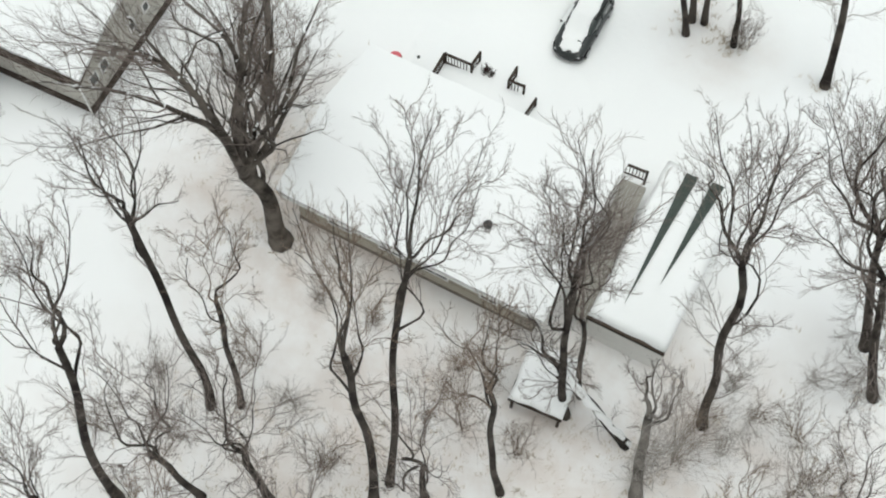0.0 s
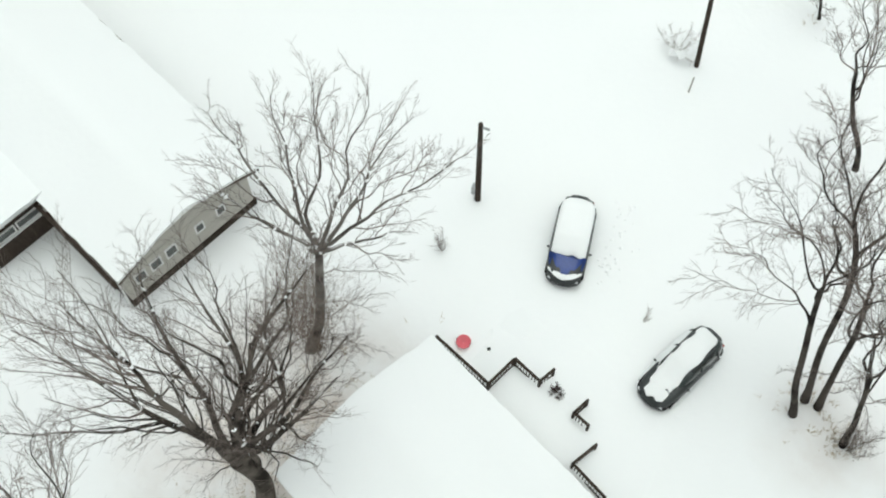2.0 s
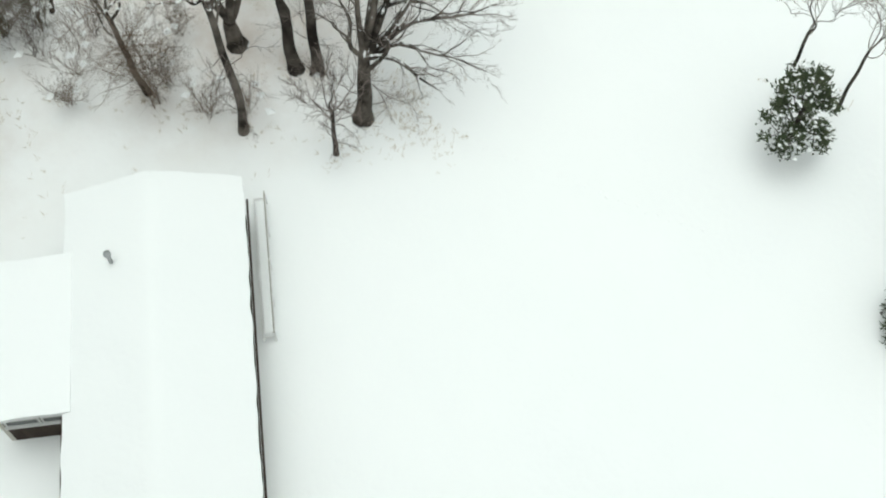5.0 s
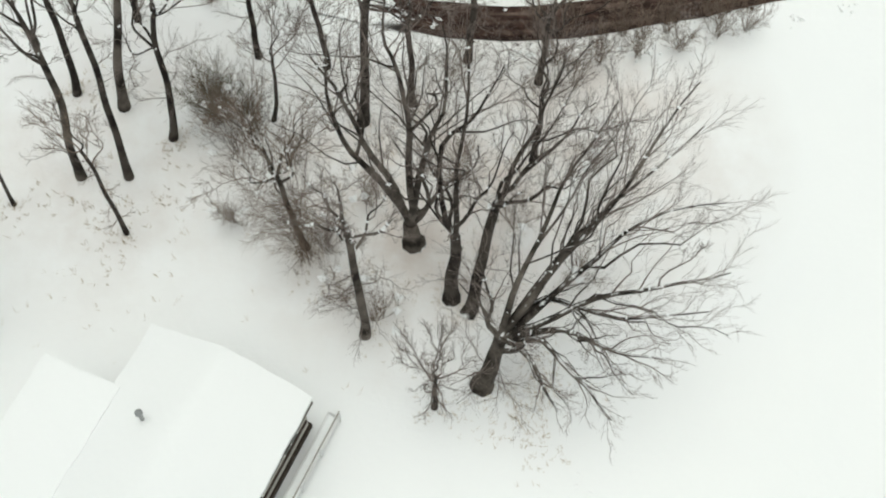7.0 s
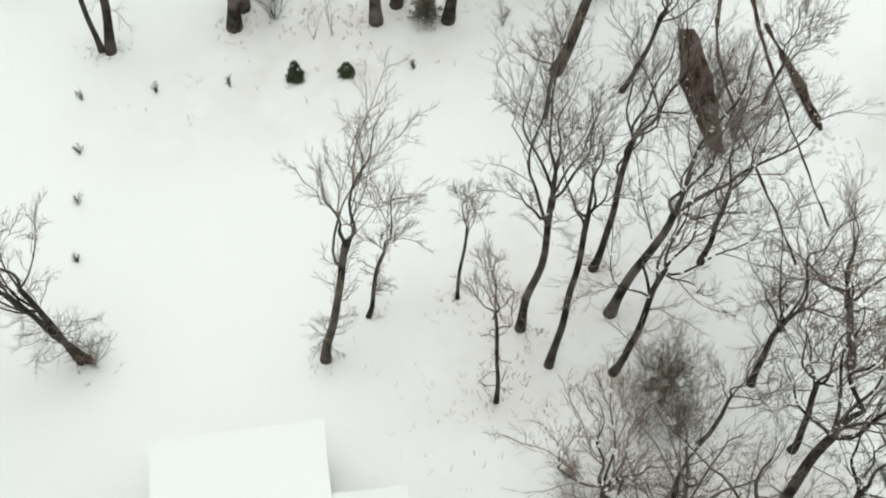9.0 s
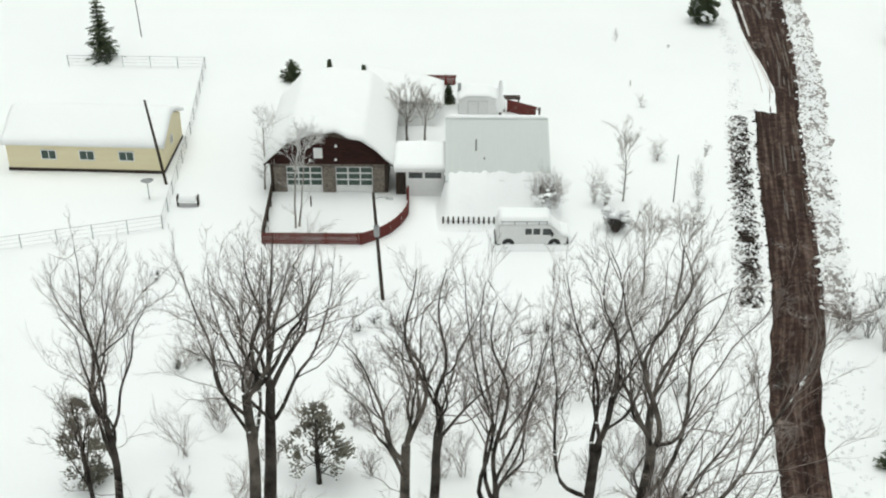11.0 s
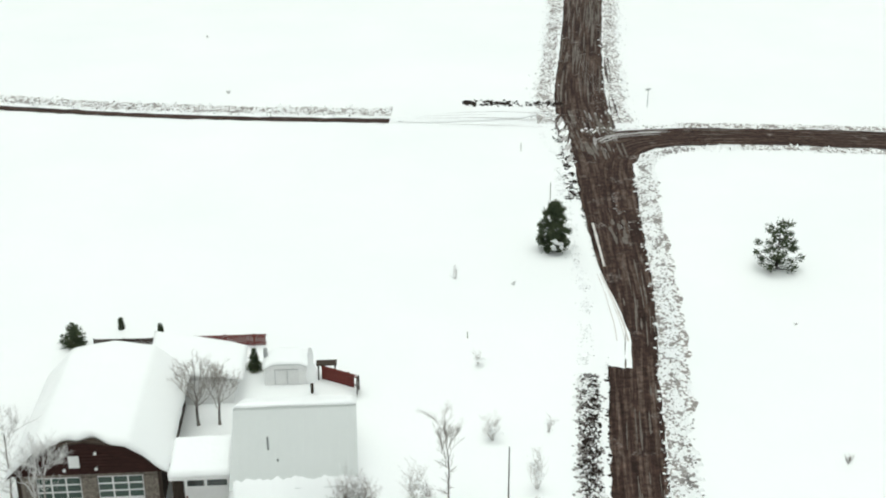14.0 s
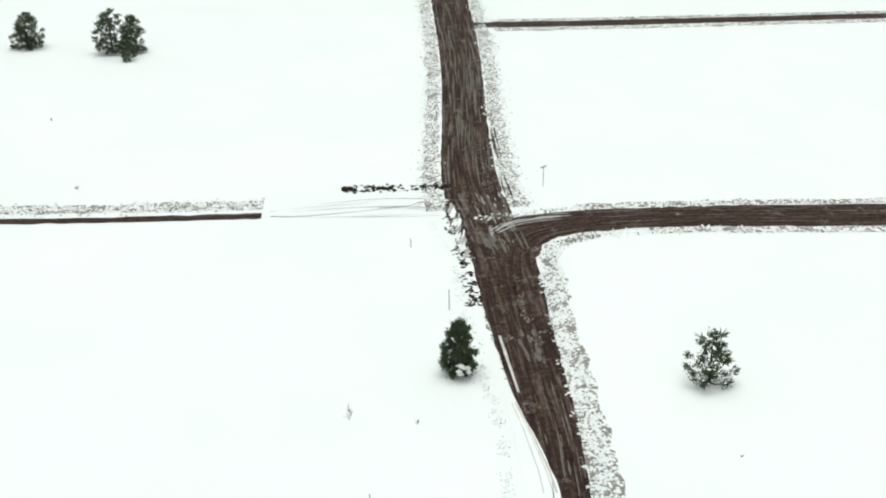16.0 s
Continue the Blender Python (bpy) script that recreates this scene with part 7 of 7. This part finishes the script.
def car(x, y, turn, paint, label, hood_bare, seed):
    """A family car: rounded hull, glasshouse, roof, wheels, lamps, mirrors; the nose points along +y."""
    root = thing("car", x, y, 0, turn, label, "car", "cars parked in the snow")
    m = pose(x, y, 0, 0, 0, turn)
    rings = []
    for k in range(25):
        t = -2.13 + 4.26 * k / 24
        w = max(0.30, plan_width(t, 0.88, 2.2))
        top = min(car_top(t), 0.98)
        ring = [(1.0, 0.50), (0.985, 0.70), (0.90, top - 0.07), (0.78, top - 0.01), (0.35, top + 0.02), (-0.35, top + 0.02), (-0.78, top - 0.01), (-0.90, top - 0.07), (-0.985, 0.70), (-1.0, 0.50), (-0.94, 0.28), (0.94, 0.28)]
        rings.append([(q * w, t, min(z, top + 0.03)) for q, z in ring])
    part("body", loft(rings), paint, root, smooth=True)
    rings = []
    for k in range(17):
        t = -1.98 + 2.95 * k / 16
        w = plan_width(t + 0.5, 0.80, 1.62, 5)
        top = max(0.97, car_top(t) - 0.03)
        rings.append([(w, t, 0.92), (w * (0.97 - 0.12 * (top - 0.97)), t, (0.92 + top) / 2), (w * (0.96 - 0.30 * (top - 0.97)), t, top - 0.05), (w * 0.6, t, top), (-w * 0.6, t, top), (-w * (0.96 - 0.30 * (top - 0.97)), t, top - 0.05), (-w * (0.97 - 0.12 * (top - 0.97)), t, (0.92 + top) / 2), (-w, t, 0.92)])
    part("glasshouse", loft(rings), GLASS, root, "dark windows round the cabin", smooth=True)
    rings = []
    for k in range(9):
        t = -1.45 + 1.75 * k / 8
        w = 0.66 * plan_width(t + 0.575, 1.0, 0.98, 6)
        top = car_top(t)
        rings.append([(w, t, top - 0.05), (w * 0.8, t, top + 0.005), (-w * 0.8, t, top + 0.005), (-w, t, top - 0.05)])
    part("roof", loft(rings), paint, root, smooth=True)
    for sg in (-1, 1):
        for py, pz in ((-0.35, 1.40), (-1.35, 1.36)):
            part("pillar", Shape().tube([(sg * 0.82, py, 0.95), (sg * 0.69, py, pz)], [0.045, 0.04], 6), paint, root)
        part("mirror", Shape().box(min(sg * 0.86, sg * 1.0), max(sg * 0.86, sg * 1.0), 0.66, 0.75, 0.95, 1.06), BLACK, root, bevel=0.03)
        part("headlight", Shape().box(sg * 0.56 - 0.12, sg * 0.56 + 0.12, 1.90, 2.01, 0.54, 0.62), CHROME, root, bevel=0.03)
        part("tail_light", Shape().box(sg * 0.58 - 0.07, sg * 0.58 + 0.07, -2.03, -1.93, 0.60, 0.76), RED_LAMP, root, bevel=0.02)
        for wy in (1.32, -1.3):
            wheel(root, sg * 0.76, wy)
    rings = []
    for k in range(13):
        a = math.pi * k / 12
        rings.append([(0.80 * math.cos(a) * r, 1.72 + 0.44 * math.sin(a) * r, z) for r, z in ((1.0, 0.30), (1.02, 0.48), (0.9, 0.52), (0.85, 0.34))])
    part("front_bumper", loft(rings), BLACK, root, smooth=True)
    rings = [[(px, -py, pz) for px, py, pz in ring] for ring in rings]
    part("rear_bumper", loft(rings), BLACK, root, smooth=True)
    if hood_bare:
        part("wiper", Shape().tube([(-0.5, 1.02, 1.02), (0.1, 0.98, 1.03)], [0.012, 0.012], 4), BLACK, root)
        car_snow(m, -1.78, 0.98, 0.775, 0.12, "smooth snow on a car roof and windscreen", seed, 0.22)
        car_snow(m, 1.80, 2.04, 0.76, 0.06, "strip of snow on a car nose", seed + 1, 0.03, 0.30)
        rings = []
        for k in range(9):
            t = 0.90 + 0.95 * k / 8
            w = 0.96 * plan_width(t, 0.88, 2.2)
            top = min(car_top(t), 0.98) + 0.035
            rings.append([(w * q, t - 0.22 * q * q * k / 8, top - 0.05 * q * q + dz) for q, dz in ((-1, 0), (-0.5, 0), (0, 0), (0.5, 0), (1, 0), (0.9, -0.05), (-0.9, -0.05))])
        part("bonnet", loft(rings), BLUE_PAINT, root, "bare glossy blue bonnet", smooth=True)
    else:
        car_snow(m, -1.88, 1.55, 0.775, 0.14, "smooth snow over a whole car top, slid to one side", seed, 0.5, 0.0, 0.42)
        car_snow(m, 1.38, 2.0, 0.64, 0.10, "snow on a car bonnet", seed + 1, 0.16, 0.12, 0.10)
    return root


car(-1.08, 32.5, 189.2, SILVER_PAINT, "car under snow with a bare blue bonnet", True, 21)
car(5.28, 28.7, 156.3, SILVER_PAINT, "dark grey car buried under snow", False, 23)

van = thing("van", -61.2, -32.4, 0, 168, "white work van with dark windows under snow", "van")
side = [(-2.65, 0.35), (2.65, 0.35), (2.68, 0.85), (2.05, 1.15), (1.35, 2.02), (-2.45, 2.05), (-2.65, 1.7)]
part("body", Shape().prism(side, -0.98, 0.98), VAN_PAINT, van, bevel=0.08)
for wx in (1.7, -1.75):
    for sg in (-1, 1):
        t = part("wheel", Shape().tube([(wx, sg * 0.88 - 0.12, 0.34), (wx, sg * 0.88 + 0.12, 0.34)], [0.35, 0.35], 20), TYRE, van)
        part("rim", Shape().tube([(wx, sg * 0.88 - 0.13, 0.34), (wx, sg * 0.88 + 0.13, 0.34)], [0.2, 0.2], 14), CHROME, t)
    part("wheel_arch", Shape().tube([(wx, -1.0, 0.42), (wx, 1.0, 0.42)], [0.46, 0.46], 18), BLACK, van)
for a, b in ((-0.5, -0.02), (0.1, 0.6)):
    part("side_window", Shape().box(a, b, -1.0, -0.975, 1.22, 1.72), GLASS, van, bevel=0.01)
g = Shape()
g.v = [(0.8, -1.0, 1.2), (1.68, -1.0, 1.2), (1.35, -1.0, 1.72), (0.8, -1.0, 1.72)]
g.v += [(px, -0.97, pz) for px, py, pz in g.v]
g.f = [(3, 2, 1, 0), (4, 5, 6, 7), (0, 1, 5, 4), (1, 2, 6, 5), (2, 3, 7, 6), (3, 0, 4, 7)]
part("side_window", g, GLASS, van)
part("front_bumper", Shape().box(2.6, 2.78, -0.95, 0.95, 0.35, 0.6), BLACK, van, bevel=0.04)
part("rear_bumper", Shape().box(-2.75, -2.62, -0.95, 0.95, 0.35, 0.6), BLACK, van, bevel=0.04)
part("sill", Shape().box(-2.6, 2.6, -0.99, 0.99, 0.26, 0.36), BLACK, van)
part("mirror", Shape().box(1.4, 1.55, -1.25, -0.98, 1.15, 1.4), BLACK, van, bevel=0.03)
for rx in (-2.2, -1.3, -0.4, 0.5, 1.1):
    part("roof_rack_post", Shape().box(rx - 0.03, rx + 0.03, -0.96, -0.9, 2.0, 2.3), GALV, van)
part("roof_rack_rail", Shape().box(-2.35, 1.2, -0.95, -0.91, 2.27, 2.32), GALV, van)
part("roof_rack_rail", Shape().box(-2.35, 1.2, 0.91, 0.95, 2.27, 2.32), GALV, van)
snow_cover("van_snow", 3.9, 1.8, lambda u, v: 2.06, 0.5, pose(-61.2, -32.4, 0, 0, 0, 168) @ pose(-0.55, 0, 0), "thick snow on a van roof", 25, over=0.02, cells=22, lump=0.06, round_edge=0.25)
snow_cover("van_snow", 1.1, 1.7, lambda u, v: 1.5 - 0.55 * u, 0.2, pose(-61.2, -32.4, 0, 0, 0, 168) @ pose(1.85, 0, 0), "snow on a van windscreen", 26, over=0.02, cells=14, lump=0.04, round_edge=0.25)
snow_cover("van_snow", 0.85, 1.75, lambda u, v: 1.02 - 0.10 * u, 0.26, pose(-61.2, -32.4, 0, 0, 0, 168) @ pose(2.42, 0, 0), "snow heaped on a van bonnet", 27, over=0.03, cells=14, lump=0.05, round_edge=0.25)
snow_cover("snow_bank", 6.4, 2.9, lambda u, v: -0.24, 0.72, pose(-61.2, -32.4, 0, 0, 0, 168) @ pose(0, 0, 0), "snow drifted round the wheels of a van", 28, over=0.0, cells=30, lump=0.10, round_edge=1.1)

# ---------- plants round the third house ----------
bare_tree(-55.4, -51.4, (-55.4, -51.5, 1.8), (-55.2, -51.8, 5.8), 1.95, 0.14, 201, limbs=9, dense=0.85, twig=TWIG_PALE, bark=BARK_MID, label="vase-shaped leafless garden tree behind a roof")
bare_tree(-56.9, -51.0, (-57.0, -51.1, 1.8), (-57.4, -51.4, 5.3), 1.5, 0.12, 202, limbs=8, dense=0.85, twig=TWIG_PALE, bark=BARK_MID, label="vase-shaped leafless garden tree behind a roof")
bare_tree(-44.1, -38.2, (-44.5, -38.1, 6.2), (-44.7, -38.0, 9.0), 1.5, 0.10, 203, limbs=6, bark=BARK_PALE, twig=FROST, label="slim pale birch in a fenced yard", low=4, dense=0.7)
bare_tree(-44.4, -38.4, (-45.1, -38.2, 6.4), (-45.4, -38.1, 9.2), 1.5, 0.09, 204, limbs=6, bark=BARK_PALE, twig=FROST, label="slim pale birch in a fenced yard", low=4, dense=0.7)
bare_tree(-42.4, -44.9, (-42.6, -44.8, 5.6), (-42.9, -44.8, 7.6), 1.5, 0.09, 205, limbs=5, bark=BARK_PALE, twig=FROST, label="tall pale frosted tree with snow-laden boughs beside a garage", low=13, dense=0.8, snow=8, wander=0.006)
shrub(-63.6, -36.3, 3.4, 1.7, 206, 50, TWIG, "leafless bush with snow beside a van", snow=30)
shrub(-68.0, -32.5, 1.4, 1.15, 207, 80, BARK, "dense dark bush capped with snow", snow=6)
w, rng = Shape(), random.Random(8)
for k in range(16):
    w.lump(rng.uniform(-0.85, 0.85), rng.uniform(-0.8, 0.35), rng.uniform(1.15, 1.6), 0.55, 0.46, 0.34, rng)
alone("snow_clump", w, SNOW, "heap of snow on a dark bush", "snow", kind="stuff", at=pose(-68.0, -32.5, 0), smooth=True)
bare_tree(-70.2, -37.0, (-70.25, -37.1, 3.6), (-70.3, -37.2, 7.2), 0.95, 0.07, 208, limbs=5, wander=0.006, twig=TWIG_PALE, bark=BARK_MID, low=7, dense=0.9, label="slim pale leafless sapling in open snow")
shrub(-67.8, -37.2, 3.4, 0.9, 209, 12, TWIG_PALE, "pale upright leafless stems in snow", dense=0.8, snow=7)
shrub(-68.5, -36.5, 1.9, 0.6, 219, 12, TWIG, "grey leafless stems in snow", dense=0.8, snow=5)
bare_tree(-67.0, -23.9, (-67.0, -24.1, 3.0), (-67.3, -24.6, 7.2), 1.8, 0.10, 210, limbs=6, twig=TWIG_PALE, bark=BARK_MID, low=3)
bare_tree(-68.6, -21.7, (-68.9, -22.0, 4.6), (-69.5, -22.4, 8.0), 1.9, 0.12, 211, limbs=6, twig=TWIG_PALE, bark=BARK_MID, low=2, droop=0.3)
bare_tree(-84.8, -17.9, (-84.8, -18.1, 2.8), (-84.8, -18.5, 6.0), 1.3, 0.08, 212, limbs=6, twig=TWIG_PALE, bark=BARK_MID, low=3, dense=0.8)
bare_tree(-86.5, -17.4, (-86.5, -17.6, 1.8), (-86.6, -18.0, 3.9), 0.9, 0.05, 213, limbs=5, twig=TWIG_PALE, bark=BARK_MID, low=2, dense=0.8)
shrub(-65.2, -21.0, 4.6, 1.9, 214, 16, TWIG_PALE, "pale leafless brush in open snow")
shrub(-75.5, -43.3, 1.9, 0.9, 215, 10, TWIG_PALE, "small pale bush capped with snow", snow=12)
shrub(-76.4, -36.7, 3.2, 0.6, 216, 9, TWIG_PALE, "thin pale stems with snow lumps", snow=9, dense=0.7)
shrub(-79.7, -42.9, 1.5, 0.5, 217, 5, TWIG, "thin leafless sapling in snow", dense=0.7)
shrub(-77.9, -53.9, 1.2, 0.6, 218, 7, TWIG_PALE, "few pale stems poking out of snow", snow=3, dense=0.7)
shrub(-80.9, -69.6, 1.3, 0.3, 220, 4, TWIG, "stub of dark stems in open snow", dense=0.7)
shrub(-85.6, -66.8, 0.45, 0.2, 221, 6, BARK, "tiny dark tuft in open snow", dense=0.7)
shrub(-73.3, -31.6, 1.9, 0.5, 222, 8, TWIG_PALE, "thin pale stems with snow lumps", snow=6, dense=0.7)
shrub(-75.7, -34.5, 1.2, 0.4, 223, 6, TWIG_PALE, "thin pale stems with snow lumps", snow=5, dense=0.6)
shrub(-108.1, -36.8, 1.7, 0.8, 224, 12, BARK_GREY, "small dark shrub in open snow", snow=3)
shrub(-107.3, -34.7, 2.0, 0.6, 225, 8, TWIG, "thin leafless shrub in open snow")
shrub(-98.4, -33.2, 0.8, 0.35, 226, 6, TWIG, "tiny leafless shrub in open snow")
shrub(-106.0, -52.6, 0.2, 0.2, 227, 5, TWIG, "tiny tuft in open snow")
shrub(-69.2, -132.4, 0.6, 0.4, 228, 6, TWIG, "tiny tuft in open snow")
shrub(-70.0, -162.1, 0.4, 0.3, 229, 6, TWIG, "tiny tuft in open snow")
juniper(-91.9, -73.0, 5.0, 1.6, 231, label="dark juniper with a lump of snow beside the road", snow=0.03, clumps=90, squat=0.6)
w = Shape()
for k in range(7):
    w.lump(random.Random(k).uniform(-0.35, 0.65), 1.55 + random.Random(k + 5).uniform(-0.2, 0.2), 0.75 + 0.12 * k, 0.44, 0.35, 0.3, random.Random(k + 9))
alone("snow_clump", w, SNOW, "clump of snow caught on a spruce", "snow", kind="stuff", at=pose(-91.9, -73.0, 0), smooth=True)
juniper(-110.3, -63.0, 5.0, 2.2, 232, label="open-branched green pine with snow in open field", snow=0.8, clumps=32, squat=0.6, bare=0.2)
conifer(-29.3, -76.0, 7.4, 1.9, 233, label="tall dark spruce behind a fenced yard", snow=0.08)
conifer(-47.1, -66.6, 2.1, 1.2, 234, label="round dark evergreen shrub behind the roof", snow=0.05, layers=10, trunk_show=0.05, shape=0.5)
conifer(-51.0, -68.5, 1.0, 0.11, 235, label="tiny evergreen in snow", layers=8, trunk_show=0.05, snow=0.05)
conifer(-54.1, -66.5, 1.0, 0.11, 236, label="tiny evergreen in snow", layers=8, trunk_show=0.05, snow=0.05)
conifer(-60.7, -58.3, 1.9, 0.65, 237, label="small dark evergreen beside a fence", layers=10, trunk_show=0.05, snow=0.05)
juniper(-72.1, -206.5, 6.2, 3.2, 238, label="far dark juniper with clumped snow", snow=0.3, clumps=70)
juniper(-84.5, -197.2, 7.4, 3.2, 239, label="far dark juniper with clumped snow", snow=0.3, clumps=70)
juniper(-87.8, -196.1, 6.2, 2.4, 240, label="far dark juniper with clumped snow", snow=0.3, clumps=70)
juniper(-86.0, -190.7, 3.4, 1.3, 241, label="small far juniper in open snow", snow=0.35, clumps=26)

# tops of a low picket row sticking out of the snow
picket = thing("picket_row", -55.2, -35.87, 0.42, 0, "row of short dark picket tops sticking out of snow", "fence")
for k in range(11):
    part("picket", Shape().prism([(-0.07, -0.05), (0.07, -0.05), (0.07, 0.5), (0, 0.6), (-0.07, 0.5)], -0.02, 0.02), DARK_WOOD, picket).matrix_local = pose(-0.380 * k, 0.090 * k, 0, 0, 0, 167)
part("rail", Shape().tube([(0, 0.04, 0.18), (-3.80, 0.94, 0.18)], [0.03, 0.03], 4), DARK_WOOD, picket)

# a trail of footprints past the big grove, and scuffed snow beside a car
rng = random.Random(12)
s = Shape()
for k in range(26):
    x, y = -28.6 + 0.42 * k + rng.uniform(-0.1, 0.1), 45.0 + 0.30 * k + 0.16 * (k % 2) + rng.uniform(-0.1, 0.1)
    s.lump(x, y, 0.0, 0.16, 0.09, 0.03, rng)
for k in range(40):
    s.lump(0.9 + rng.gauss(0, 0.35), 33.6 + rng.uniform(-2.4, 2.0), 0.0, rng.uniform(0.06, 0.14), rng.uniform(0.05, 0.1), 0.05, rng)
alone("footprint_trail", s, SNOW_GROUND, "shallow footprints and scuffs in snow", "footprints", kind="stuff")

# dry grass under the trees, thickest at their feet
FEET = [(ob.location.x, ob.location.y, 1.3, 1.1, 20) for ob in bpy.data.objects if ob.name.startswith("bare_tree") and ob.parent is None and ob.location.y > -12]
rng = random.Random(77)
s = Shape()
for cx, cy, rx, ry, n in [(2, 7, 18, 6, 900), (-9, 20, 5, 5, 350), (-38, 38, 6, 6, 500), (-40, 24, 8, 6, 260), (-46, 1, 12, 4, 320), (12.4, 28.4, 1.2, 0.8, 25), (-30.5, 44.0, 3, 2.4, 200)] + FEET:
    for _ in range(n):
        x, y = cx + rng.gauss(0, 0.5) * rx, cy + rng.gauss(0, 0.5) * ry
        if noise.noise((x * 0.35, y * 0.35, 7)) < -0.05:
            continue
        for _ in range(4):
            h, a = rng.uniform(0.10, 0.30), rng.uniform(0, 6.28)
            k = len(s.v)
            bx, by = x + rng.uniform(-0.12, 0.12), y + rng.uniform(-0.12, 0.12)
            s.v += [(bx, by, -0.05), (bx + 0.02, by + 0.01, -0.05), (bx - 0.01, by + 0.02, -0.05), (bx + math.cos(a) * h * 0.8, by + math.sin(a) * h * 0.8, h)]
            s.f += [(k, k + 1, k + 3), (k + 1, k + 2, k + 3), (k + 2, k, k + 3)]
alone("grass", s, GRASS, "tufts of dry tan grass poking through snow", "grass", kind="stuff")
